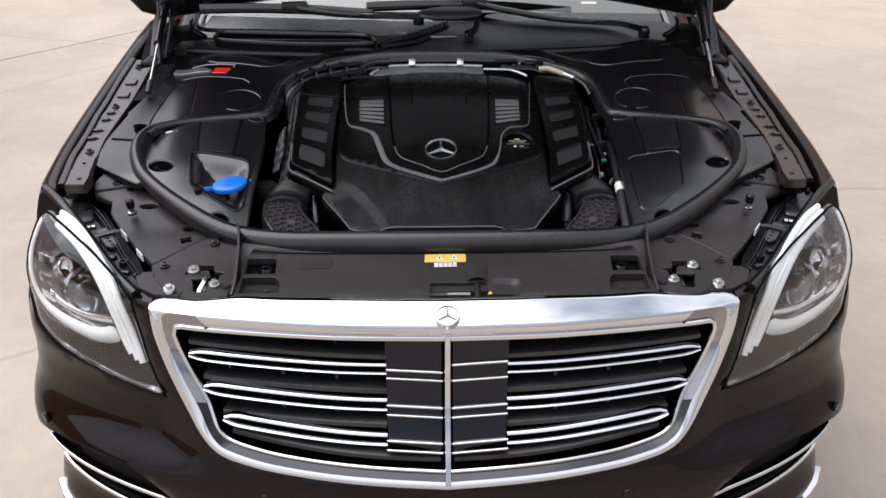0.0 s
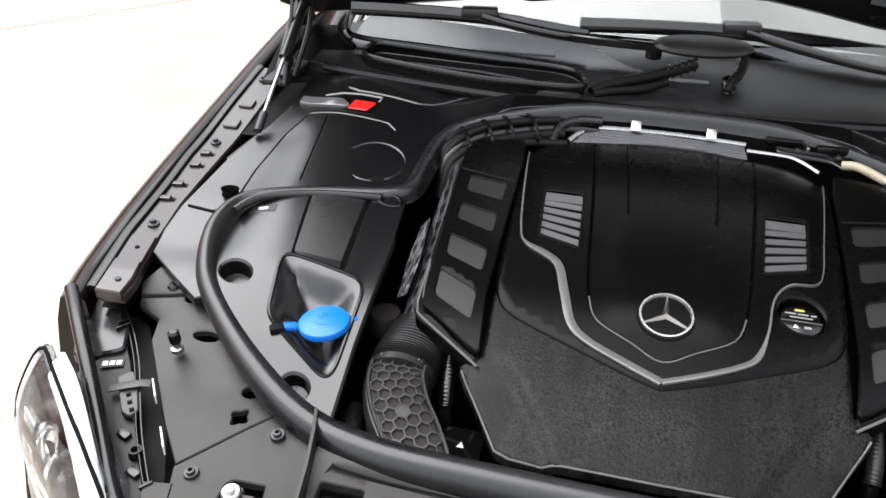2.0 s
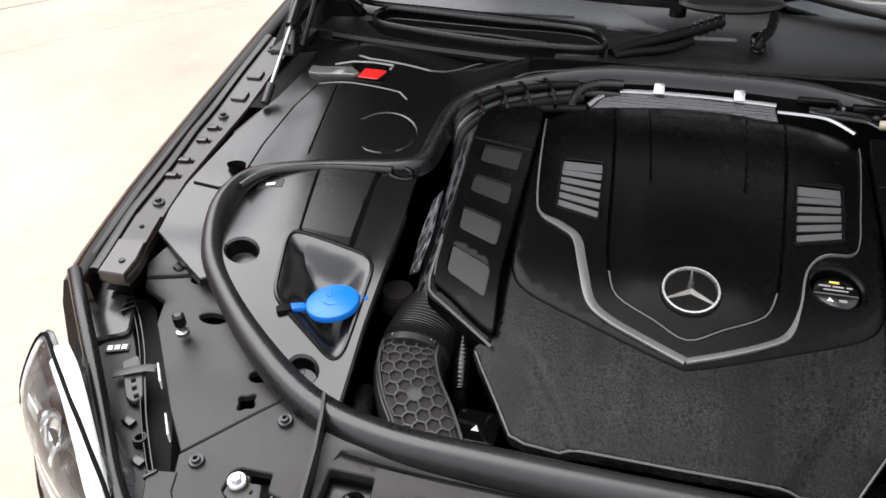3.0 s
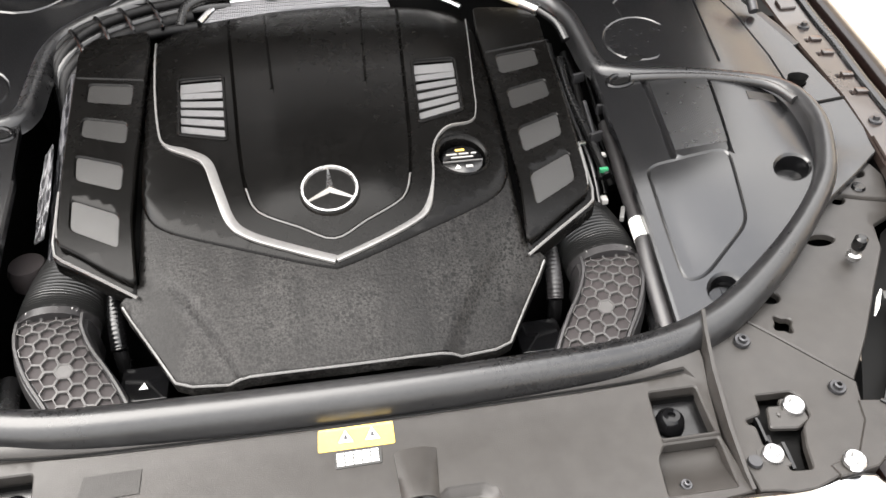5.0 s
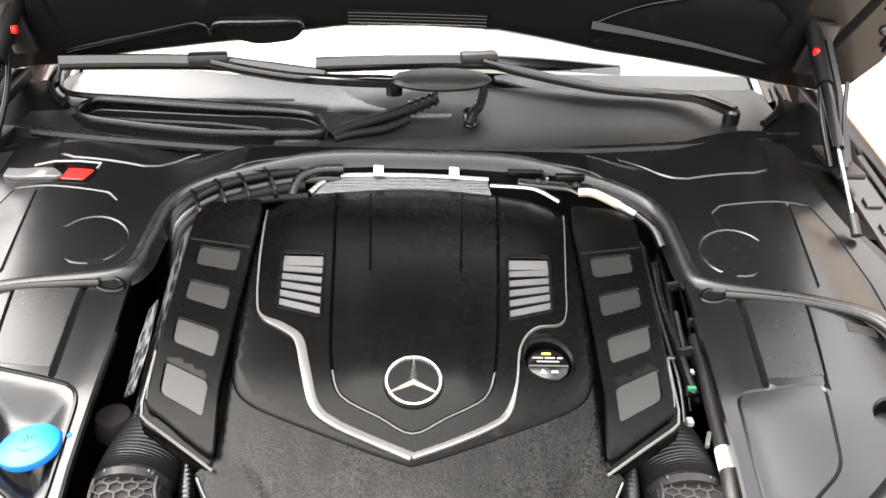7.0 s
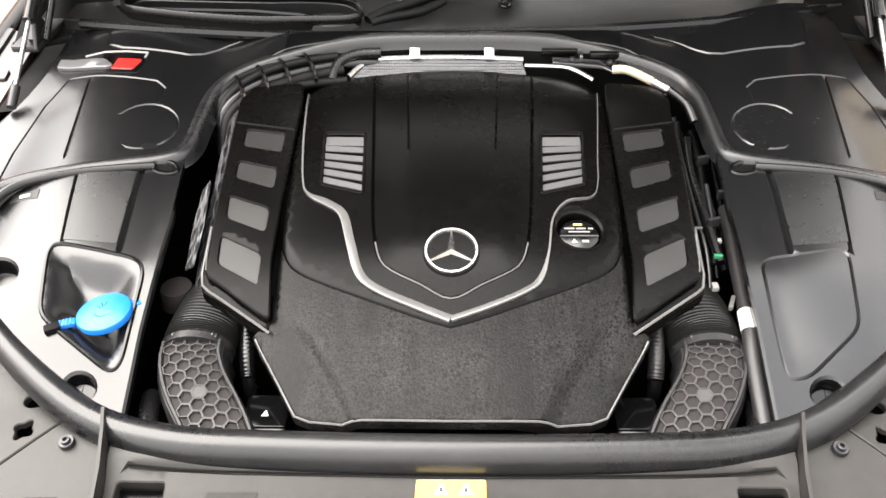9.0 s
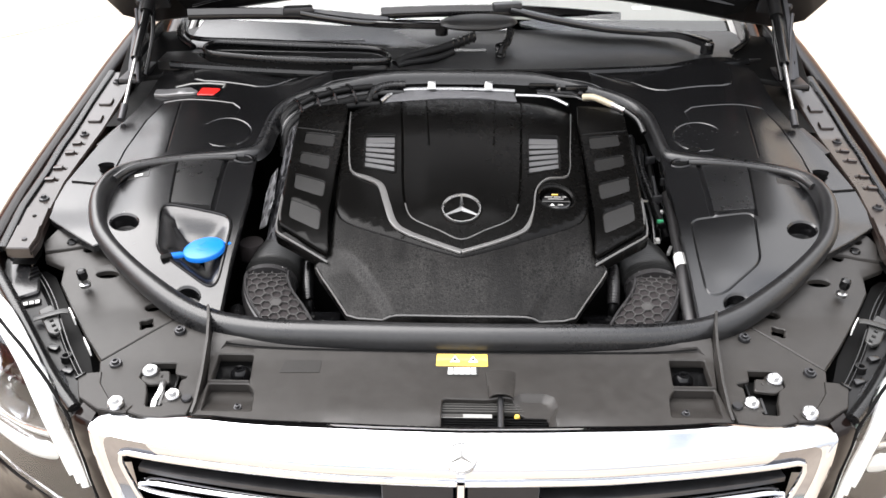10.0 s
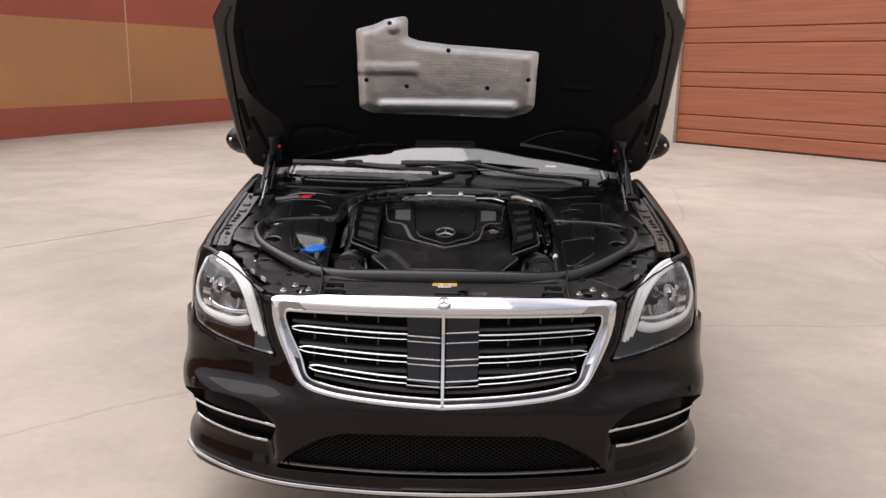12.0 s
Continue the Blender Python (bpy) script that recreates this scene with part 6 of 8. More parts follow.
    # slotted vents
    for s in (-1, 1):
        v = vents[0] if s < 0 else vents[1]
        part("vent_floor", sheet(v, lambda x, y: eng(x, y) - Vector((0, 0, 0.016)), thick=0, step=0.02), PIT, base)
        part("vent_rim", sweep([plate(x, y) + Vector((0, 0, 0.0005)) for x, y in v], 0.0022, 0.002, n=6, closed=True), SATIN, base)
        for k in range(6):
            t = (k + 0.5) / 6
            xo, xi = 0.1905 + 0.004 * t, 0.1255 + 0.0045 * t
            yo, yi = 0.634 + 0.094 * t, 0.609 + 0.112 * t
            po, pi = plate(s * xo, yo), plate(s * xi, yi)
            off = Vector((0, 0, -0.003))
            ends = sorted((po, pi), key=lambda q: q.x)
            part("vent_slat", sweep([ends[0] + off, (po + pi) / 2 + off, ends[1] + off], 0.0100 if k == 5 else 0.0050, 0.0014, shape=[(-1, 0.4), (1, -1.6), (1, -0.6), (-1, 1.4)]), VENT_GREY, base, "light grey slat")
    m = pose(0, 0.503, eng_y(0.503) + 0.0052, 18, 0, 0)
    part("emblem_seat", turned([(0.0, 0.0), (0.037, 0.0), (0.039, -0.003)], m, 36), SATIN, base)
    b = bmesh.new()
    star_shape(b, m, 0.0355, 0.0045, 0.003)
    part("emblem", b, STEEL, base, "bright ring emblem with three arms")
    # oil filler
    c = eng(0.173, 0.547)
    b = bmesh.new()
    va = [b.verts.new(plate(x, y)) for x, y in oil]
    vb = [b.verts.new(Vector((x, y, c.z - 0.02))) for x, y in oil]
    for k in range(len(va)):
        b.faces.new((va[k], va[(k + 1) % len(va)], vb[(k + 1) % len(va)], vb[k]))
    b.faces.new(vb)
    bmesh.ops.recalc_face_normals(b, faces=b.faces)
    bmesh.ops.reverse_faces(b, faces=b.faces)
    part("filler_recess", b, GLOSS, base)
    part("recess_rim", sweep([plate(x, y) + Vector((0, 0, 0.0006)) for x, y in ring2(0.173, 0.547, 0.0355, 0.0345, 28)], 0.0018, 0.0018, n=6, closed=True), SATIN, base)
    m = pose(0.173, 0.546, c.z - 0.012, 10, 0, 0)
    part("oil_cap", turned([(0.0, 0.008), (0.024, 0.008), (0.027, 0.006), (0.028, 0.0), (0.028, -0.008)], m, 30), PLASTIC, base, "black oil filler cap with small print")
    part("cap_grip", block(0.173, 0.5405, c.z - 0.0055, 0.052, 0.002, 0.003, 0.0006), EDGE, base)
    for x, w, y, hgt, mt in ((0.160, 0.014, 0.5525, 0.0022, PALE), (0.176, 0.013, 0.5525, 0.0022, PALE), (0.189, 0.007, 0.5525, 0.0022, PALE), (0.173, 0.029, 0.5465, 0.0019, PALE)):
        part("print_bar", block(x, y, c.z - 0.0028 + (y - 0.546) * 0.17, w, hgt, 0.0012, 0, Matrix.Rotation(0.17, 4, "X")), mt, base)
    part("oil_sign", block(0.172, 0.5600, c.z - 0.0006, 0.012, 0.0036, 0.0012, 0.0005, Matrix.Rotation(0.17, 4, "X")), YELLOW, base)
    part("warning_sign", strip_mesh([(0.161, 0.527, c.z - 0.006), (0.169, 0.527, c.z - 0.006), (0.165, 0.534, c.z - 0.005)], [(0, 1, 2)]), WHITE, base)
    part("print_bar", block(0.180, 0.530, c.z - 0.0062, 0.009, 0.005, 0.0012, 0), PALE, base)

    # side panels over the cylinder heads
    for s in (-1, 1):
        out = rounded(mir([(0.338, 0.822), (0.322, 0.858), (0.247, 0.870), (0.2405, 0.80), (0.2405, 0.50), (0.231, 0.411), (0.322, 0.474)], s), 0.008)

        def wing(x, y):
            return Vector((x, y, wing_y(y)))

        pockets = []
        for (a, b_, c_, d_) in (((0.317, 0.749), (0.253, 0.738), (0.253, 0.694), (0.316, 0.709)), ((0.316, 0.679), (0.254, 0.661), (0.253, 0.618), (0.315, 0.641)),
                                ((0.316, 0.608), (0.253, 0.584), (0.253, 0.540), (0.313, 0.565)), ((0.314, 0.538), (0.252, 0.507), (0.250, 0.455), (0.311, 0.489))):
            pockets.append(rounded(mir([a, b_, c_, d_], s), 0.010))
        wp = part("side_panel", sheet(out, wing, pockets, thick=0.006, step=0.010, lip=0.002, grooves=[(mir([(0.331, 0.762), (0.243, 0.746)], s), 0.002, 0.002)]), SATIN, car,
                  "black side engine panel with four grey pockets")
        for pk in pockets:
            part("pocket", sheet(pk, lambda x, y: wing(x, y) - Vector((0, 0, 0.0025)), thick=0, step=0.02), POCKET, wp, "matt grey pocket")
            b = bmesh.new()
            va = [b.verts.new(wing(x, y) - Vector((0, 0, 0.001))) for x, y in pk]
            vb = [b.verts.new(wing(x, y) - Vector((0, 0, 0.006))) for x, y in pk]
            for k in range(len(va)):
                b.faces.new((va[k], va[(k + 1) % len(va)], vb[(k + 1) % len(va)], vb[k]))
            bmesh.ops.recalc_face_normals(b, faces=b.faces)
            part("pocket_wall", b, SATIN, wp)
        low = rounded(mir([(0.340, 0.82), (0.325, 0.858), (0.251, 0.86), (0.2455, 0.50), (0.2335, 0.406), (0.328, 0.464)], s), 0.010)
        part("lower_tray", sheet(low, lambda x, y: wing(x, y) - Vector((0, 0, 0.013)), thick=0.016, step=0.03, lip=0.003), SATIN, wp)
        # two pale lines stand for the glints on the panel's rims
        part("panel_edge", sweep([wing(s * x, y) - Vector((0, 0, z)) for x, y, z in ((0.333, 0.56, 0.012), (0.331, 0.484, 0.012), (0.327, 0.466, 0.012), (0.318, 0.458, 0.012), (0.27, 0.427, 0.012), (0.230, 0.401, 0.012))], 0.0020, 0.0020, n=6),
             EDGE, wp)
        part("panel_edge", sweep([wing(s * x, y) - Vector((0, 0, 0.0012)) for x, y in ((0.328, 0.54), (0.326, 0.50), (0.3235, 0.482), (0.316, 0.4715), (0.27, 0.4395), (0.238, 0.4175))], 0.0011, 0.0011, n=5), EDGE, wp)


build_engine()


def build_ducts():
    for s in (-1, 1):
        duct = new("intake_duct")
        duct.parent = car
        tagged(duct, "ribbed air intake duct with a honeycomb face")
        path = spline([(s * x, y, z) for x, y, z in ((0.322, 0.555, 0.770), (0.333, 0.505, 0.776), (0.339, 0.455, 0.776), (0.340, 0.432, 0.774))], 70)
        part("ribbed_cuff", sweep(path, lambda f_: 0.047 + 0.0030 * math.sin(f_ * 2 * math.pi * 26), lambda f_: 0.038 + 0.0030 * math.sin(f_ * 2 * math.pi * 26), n=28), CUFF, duct, "ribbed dark grey rubber cuff")
        part("clamp_band", sweep([(s * 0.340, 0.434, 0.774), (s * 0.340, 0.420, 0.773)], 0.049, 0.040, n=26), HOSE, duct)
        for a in (-0.022, 0.006, 0.026):
            part("clamp_lug", block(s * 0.340 + a, 0.427, 0.812 - abs(a) * 0.35, 0.013, 0.008, 0.006, 0.002), HOSE, duct)
        for a in (-0.024, 0.022):
            part("print_bar", block(s * 0.340 + a, 0.427, 0.8135 - abs(a) * 0.35, 0.008, 0.003, 0.004, 0), PALE, duct)
        spine = spline([(s * x, y, z) for x, y, z in ((0.340, 0.421, 0.768), (0.337, 0.392, 0.766), (0.320, 0.352, 0.761), (0.294, 0.312, 0.755), (0.272, 0.272, 0.746), (0.258, 0.232, 0.735))], 8)
        shape = [(-1, -1), (1, -1), (1.02, 0.3), (0.93, 0.72), (0.72, 0.88), (-0.72, 0.88), (-0.93, 0.72), (-1.02, 0.3)]
        part("duct_body", sweep(spine, lambda f_: 0.0445 - 0.003 * f_, 0.036, shape=shape), HOSE, duct, "dark grey plastic duct")

        def face(a, f):
            i = f * (len(spine) - 1)
            k = min(int(i), len(spine) - 2)
            p = spine[k].lerp(spine[k + 1], i - k)
            t = (spine[k + 1] - spine[k]).normalized()
            side = t.cross(Vector((0, 0, 1))).normalized()
            return p + side * a + Vector((0, 0, 0.0335 - 1.2 * a * a))

        length = sum((q - p).length for p, q in zip(spine, spine[1:]))
        b = bmesh.new()
        cell = 0.0098
        nrow = int(length / (cell * 1.5))
        fb = bmesh.new()
        lo = []
        for i in range(20):
            f = i / 19
            lo.append([fb.verts.new(face(a, f)) for a in (-0.032, -0.016, 0.0, 0.016, 0.032)])
        for r, q in zip(lo, lo[1:]):
            for k in range(4):
                fb.faces.new((r[k], r[k + 1], q[k + 1], q[k]))
        bmesh.ops.recalc_face_normals(fb, faces=fb.faces)
        part("honeycomb_floor", fb, HOSE_CELL, duct, "dusty purplish floor of the honeycomb")
        for i in range(nrow):
            for j in range(-2, 3):
                a0 = (j + 0.5 * (i % 2)) * cell * 1.732
                f0 = (i + 0.8) * cell * 1.5 / length
                if abs(a0) > 0.027 or f0 > 0.96:
                    continue
                ringo, ringi = [], []
                for k in range(6):
                    an = math.pi / 6 + k * math.pi / 3
                    for rr, store in ((cell * 0.985, ringo), (cell * 0.872, ringi)):
                        a = max(-0.034, min(0.034, a0 + rr * math.cos(an)))
                        f = min(1, max(0, f0 + rr * math.sin(an) / length))
                        store.append((a, f))
                to = [b.verts.new(face(*p) + Vector((0, 0, 0.004))) for p in ringo]
                ti = [b.verts.new(face(*p) + Vector((0, 0, 0.004))) for p in ringi]
                bi = [b.verts.new(face(*p)) for p in ringi]
                for k in range(6):
                    l = (k + 1) % 6
                    b.faces.new((to[k], to[l], ti[l], ti[k]))
                    b.faces.new((ti[k], ti[l], bi[l], bi[k]))
        bmesh.ops.recalc_face_normals(b, faces=b.faces)
        part("honeycomb", b, HONEY, duct, "raised honeycomb ribs", kind="stuff")
        # one filled cell near the middle
        mid_row = 2 * int(nrow * 0.27)
        b = bmesh.new()
        hexa = [(cell * 0.87 * math.cos(math.pi / 6 + k * math.pi / 3), ((mid_row + 0.8) * 1.5 + 0.87 * math.sin(math.pi / 6 + k * math.pi / 3)) * cell / length) for k in range(6)]
        top, foot = [b.verts.new(face(*p) + Vector((0, 0, 0.0034))) for p in hexa], [b.verts.new(face(*p)) for p in hexa]
        b.faces.new(top)
        for k in range(6):
            b.faces.new((top[k], top[(k + 1) % 6], foot[(k + 1) % 6], foot[k]))
        bmesh.ops.recalc_face_normals(b, faces=b.faces)
        part("filled_cell", b, HONEY, duct)
        for q in (-1, 1):
            part("face_rim", sweep([face(q * 0.0365, f) + Vector((0, 0, 0.001)) for f in np.linspace(0.02, 0.98, 16)], 0.003, 0.004, n=6), HOSE, duct)


build_ducts()


def tube(name, pts, r, material, parent, label="", n=10):
    return part(name, sweep(spline(pts, 6), r, n=n), material, parent, label)


def conduit(name, pts, r, material, parent, label="", pitch=0.0055):
    """Ribbed wiring conduit."""
    path = spline(pts, 6)
    length = sum((q - p).length for p, q in zip(path, path[1:]))
    n = max(2, int(length / pitch * 4 / (len(pts) - 1)))
    turns = length / pitch
    return part(name, sweep(spline(pts, n), lambda f_: r * (1 + 0.04 * math.sin(f_ * turns * 2 * math.pi)), lambda f_: r * (1 + 0.04 * math.sin(f_ * turns * 2 * math.pi)), n=12), material, parent, label)


def build_clutter():
    """Pipes, harness and shields in the gaps round the engine."""
    # near-black sheets close the bay; their colour stands for deep shade
    part("bay_floor", sheet([(-0.72, 0.16), (0.72, 0.16), (0.72, 1.05), (-0.72, 1.05)], lambda x, y: Vector((x, y, 0.60)), thick=0, step=0.2), PIT, car, "bottom of the engine bay with deep shade in its colour")
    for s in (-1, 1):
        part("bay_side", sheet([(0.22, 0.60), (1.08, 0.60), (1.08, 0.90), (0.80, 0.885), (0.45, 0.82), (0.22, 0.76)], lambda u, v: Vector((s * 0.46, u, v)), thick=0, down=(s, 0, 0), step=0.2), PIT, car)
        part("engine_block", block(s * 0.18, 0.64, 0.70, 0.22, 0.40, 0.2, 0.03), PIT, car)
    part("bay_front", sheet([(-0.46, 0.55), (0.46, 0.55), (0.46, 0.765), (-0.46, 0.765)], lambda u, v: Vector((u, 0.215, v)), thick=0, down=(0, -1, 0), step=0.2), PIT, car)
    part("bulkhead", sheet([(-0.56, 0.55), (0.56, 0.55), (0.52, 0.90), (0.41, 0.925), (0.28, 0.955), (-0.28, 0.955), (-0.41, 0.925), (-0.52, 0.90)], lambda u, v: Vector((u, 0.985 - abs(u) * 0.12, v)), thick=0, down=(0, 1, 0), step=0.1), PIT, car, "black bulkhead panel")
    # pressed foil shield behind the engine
    foil = part("rear_heat_shield", sheet([(-0.175, 0.918), (-0.15, 0.944), (-0.12, 0.955), (0.115, 0.951), (0.122, 0.925), (0.05, 0.934), (-0.05, 0.934), (-0.13, 0.927)],
                                          lambda x, y: Vector((x, y, 0.929 + (y - 0.92) * 0.55)), thick=0.002, step=0.012), REAR_FOIL, car, "dark dimpled foil heat shield with a bright edge")
    part("shield_edge", sweep(spline([(-0.178, 0.918, 0.933), (-0.155, 0.946, 0.942), (-0.12, 0.957, 0.947), (0.0, 0.958, 0.949), (0.118, 0.953, 0.947)], 5), 0.0048, 0.0042, n=8), STEEL, foil)
    part("shield_edge", sweep(spline([(0.12, 0.940, 0.942), (0.18, 0.935, 0.942), (0.205, 0.925, 0.94), (0.232, 0.90, 0.935)], 5), 0.004, 0.004, n=6), STEEL, foil)
    for x in (-0.0665, 0.060):
        part("mounting_tab", block(x, 0.955, 0.958, 0.017, 0.020, 0.003, 0.001, Matrix.Rotation(0.7, 4, "X")), STEEL, foil, "bright steel tab")
    # side shield: two dimpled strips leaning against the engine
    def strip_at(u, w, dx=0.0):
        z = float(np.interp(u, [0.46, 0.55, 0.65, 0.75, 0.82], [0.79, 0.828, 0.868, 0.908, 0.925]))
        return Vector((-0.376 + 0.036 * w + dx + 0.006 * math.sin((u - 0.5) * 9), u, z - 0.022 + 0.03 * w + 0.0012 * math.sin(u * 210) * math.sin(w * 9)))

    part("side_heat_shield", sheet(rounded([(0.50, 0.35), (0.62, 0.1), (0.74, 0.25), (0.805, 0.6), (0.80, 0.8), (0.70, 1.0), (0.50, 1.0)], 0.02), strip_at, thick=0.002, step=0.02, lip=0.0004), SHIELD, car,
         "dark dimpled metal heat shield")
    part("side_heat_shield", sheet(rounded([(0.545, 0.15), (0.62, 0.0), (0.675, 0.15), (0.68, 0.5), (0.60, 0.65), (0.545, 0.6)], 0.02), lambda u, w: strip_at(u, w, -0.012) + Vector((0, 0, 0.008)), thick=0.002, step=0.02,
                                   lip=0.0004), SHIELD_LIGHT, car, "bright dimpled metal heat shield")
    # harness at the rear
    run = [(-0.384, 0.815, 0.855), (-0.374, 0.846, 0.908), (-0.335, 0.884, 0.930), (-0.27, 0.918, 0.938), (-0.195, 0.943, 0.942), (-0.13, 0.955, 0.940)]
    har = tube("wiring_harness", run, 0.010, PLASTIC, car, "black wiring harness of several strands")
    for k, (d, dz, r_) in enumerate(((0.022, 0.004, 0.009), (-0.018, -0.003, 0.010), (0.006, 0.012, 0.007), (-0.034, -0.010, 0.008), (0.036, 0.006, 0.006))):
        tube("harness_strand", [(x - d * 0.45, y + d * (0.9 + 0.12 * math.sin(9 * i + k)), z + dz * (1 + 0.3 * math.cos(5 * i + 2 * k))) for i, (x, y, z) in enumerate(run[:-1])], r_, TAPE, har)
    for x, y, z in ((-0.352, 0.872, 0.930), (-0.318, 0.895, 0.938), (-0.284, 0.912, 0.942), (-0.245, 0.928, 0.945)):
        part("cable_tie", sweep(spline([Vector((x - 0.45 * 0.040 * math.cos(a), y + 0.040 * math.cos(a), z + 0.018 * math.sin(a))) for a in [2 * math.pi * k / 10 for k in range(10)]], 2, closed=True), 0.003, 0.0025,
                                n=6, closed=True), PLASTIC, har)
    tube("vacuum_pipe", [(-0.205, 0.905, 0.932), (-0.195, 0.935, 0.95), (-0.165, 0.952, 0.957), (-0.125, 0.956, 0.958)], 0.009, RUBBER, car, "black curved pipe")
    tube("fuel_pipe", [(0.262, 0.903, 0.952), (0.285, 0.895, 0.955), (0.318, 0.868, 0.950), (0.335, 0.855, 0.945)], 0.0072, BEIGE, car, "beige plastic pipe with a silver coupling")
    tube("pipe_coupling", [(0.322, 0.866, 0.949), (0.345, 0.846, 0.944)], 0.0085, STEEL, car)
    tube("pipe_end", [(0.345, 0.846, 0.944), (0.368, 0.822, 0.932), (0.378, 0.795, 0.915)], 0.007, RUBBER, car)
    part("bracket", block(0.215, 0.957, 0.953, 0.006, 0.03, 0.012, 0.002), STEEL, car)
    part("bracket", block(0.255, 0.955, 0.945, 0.05, 0.012, 0.03, 0.003), PLASTIC, car)
    part("bracket", block(0.180, 0.965, 0.955, 0.06, 0.01, 0.012, 0.002), PLASTIC, car)
    plate_ = part("pipe_bracket", sheet(rounded([(0.165, 0.948), (0.285, 0.938), (0.300, 0.915), (0.27, 0.912), (0.25, 0.926), (0.168, 0.936)], 0.005), lambda x, y: Vector((x, y, 0.948 + (y - 0.93) * 0.3)), thick=0.003, step=0.012), PLASTIC, car,
                  "black bracket with small bolts")
    for x, y in ((0.20, 0.943), (0.262, 0.932)):
        part("bracket_bolt", turned([(0.0, 0.005), (0.004, 0.005), (0.005, 0.002), (0.007, 0.0015), (0.007, -0.001)], upright(x, y, 0.950), 10), DARK_STEEL, plate_)
    for k in range(4):
        f = k / 3
        part("coupling_ring", turned([(0.0095, 0.0012), (0.0095, -0.0012), (0.006, -0.0012)], Matrix.Translation((0.326 + 0.016 * f, 0.863 - 0.014 * f, 0.948 - 0.004 * f)) @ Vector((0.023, -0.02, -0.005)).to_track_quat("Z", "Y").to_matrix().to_4x4(), 14),
             STEEL, car)
    # right side pipes
    for pts, r, mt, lb in (([(0.372, 0.80, 0.88), (0.366, 0.72, 0.865), (0.370, 0.63, 0.85), (0.376, 0.55, 0.83)], 0.007, RUBBER, ""),
                           ([(0.352, 0.78, 0.89), (0.355, 0.68, 0.86), (0.362, 0.58, 0.83), (0.36, 0.52, 0.80)], 0.005, PLASTIC, ""),
                           ([(0.385, 0.70, 0.86), (0.380, 0.62, 0.84), (0.372, 0.56, 0.82)], 0.004, DARK_STEEL, ""),
                           ([(0.410, 0.67, 0.836), (0.405, 0.60, 0.829), (0.398, 0.54, 0.823), (0.388, 0.443, 0.815), (0.382, 0.385, 0.800), (0.379, 0.30, 0.772), (0.38, 0.24, 0.74)], 0.0105, HOSE, "thick dusty brown-black coolant hose")):
        tube("coolant_hose" if lb else "pipe", pts, r, mt, car, lb)
    rng = random.Random(41)
    for k in range(7):
        x0 = 0.358 + 0.010 * k
        tube("pipe", [(x0 + rng.uniform(-0.006, 0.006), 0.845 - 0.07 * f + 0.02 * (k % 3), 0.872 - 0.018 * f - 0.004 * k + rng.uniform(-0.006, 0.006)) for f in range(5)], rng.choice((0.0045, 0.006, 0.008)), (RUBBER, TAPE, PLASTIC)[k % 3], car)
    for x, y, z in ((0.386, 0.742, 0.878), (0.402, 0.668, 0.866), (0.376, 0.612, 0.855)):
        part("hose_clip", block(x, y, z, 0.020, 0.006, 0.016, 0.002, Matrix.Rotation(0.3, 4, "Z")), DARK_STEEL, car)
    tube("white_sleeve", [(0.3900, 0.463, 0.8168), (0.3868, 0.430, 0.8136)], 0.0113, WHITE, car, "white marker sleeve on a hose")
    part("green_clip", block(0.372, 0.555, 0.838, 0.012, 0.006, 0.006, 0.001), GREEN, car)
    part("connector", block(0.358, 0.505, 0.825, 0.009, 0.012, 0.008, 0.002), PALE, car)
    part("connector", block(0.375, 0.478, 0.82, 0.006, 0.026, 0.008, 0.002, Matrix.Rotation(-0.4, 4, "Z")), EDGE, car)
    part("white_clip", block(0.380, 0.585, 0.842, 0.006, 0.008, 0.005, 0.001), PALE, car)
    part("steel_pin", block(0.338, 0.585, 0.865, 0.028, 0.005, 0.004, 0.001), STEEL, car)
    # between ducts and engine
    for s in (-1, 1):
        conduit("corrugated_hose", [(s * 0.274, 0.464, 0.79), (s * 0.272, 0.44, 0.784), (s * 0.270, 0.415, 0.772), (s * 0.268, 0.398, 0.757)], 0.0110, PLASTIC if s < 0 else HOSE, car, "black corrugated hose", 0.0048)
        tube("hose_tail", [(s * 0.268, 0.400, 0.758), (s * 0.267, 0.392, 0.735), (s * 0.266, 0.39, 0.68)], 0.010, RUBBER, car)
        part("box_lid", block(s * 0.233, 0.345, 0.7505, 0.052, 0.052, 0.004, 0.002), GLOSS, car)
        part("box_clip", block(s * 0.233, 0.313, 0.745, 0.030, 0.006, 0.010, 0.002), PLASTIC, car)
        part("ignition_box", block(s * 0.235, 0.345, 0.725, 0.06, 0.06, 0.05, 0.008), PLASTIC, car)
        tube("hose_below", [(s * 0.385, 0.36, 0.76), (s * 0.37, 0.30, 0.77), (s * 0.345, 0.25, 0.765)], 0.013, RUBBER, car)
    part("white_arrow", strip_mesh([(-0.240, 0.335, 0.7535), (-0.230, 0.335, 0.7535), (-0.235, 0.345, 0.7535)], [(0, 1, 2)]), WHITE, car)
    part("silver_elbow", sweep(spline([(0.185, 0.265, 0.77), (0.20, 0.262, 0.785), (0.222, 0.268, 0.782)], 5), 0.010), STEEL, car)
    part("purple_cap", turned([(0.0, 0.012), (0.022, 0.010), (0.026, 0.0), (0.026, -0.02)], upright(-0.395, 0.535, 0.785), 20), HOSE_CELL, car)


build_clutter()


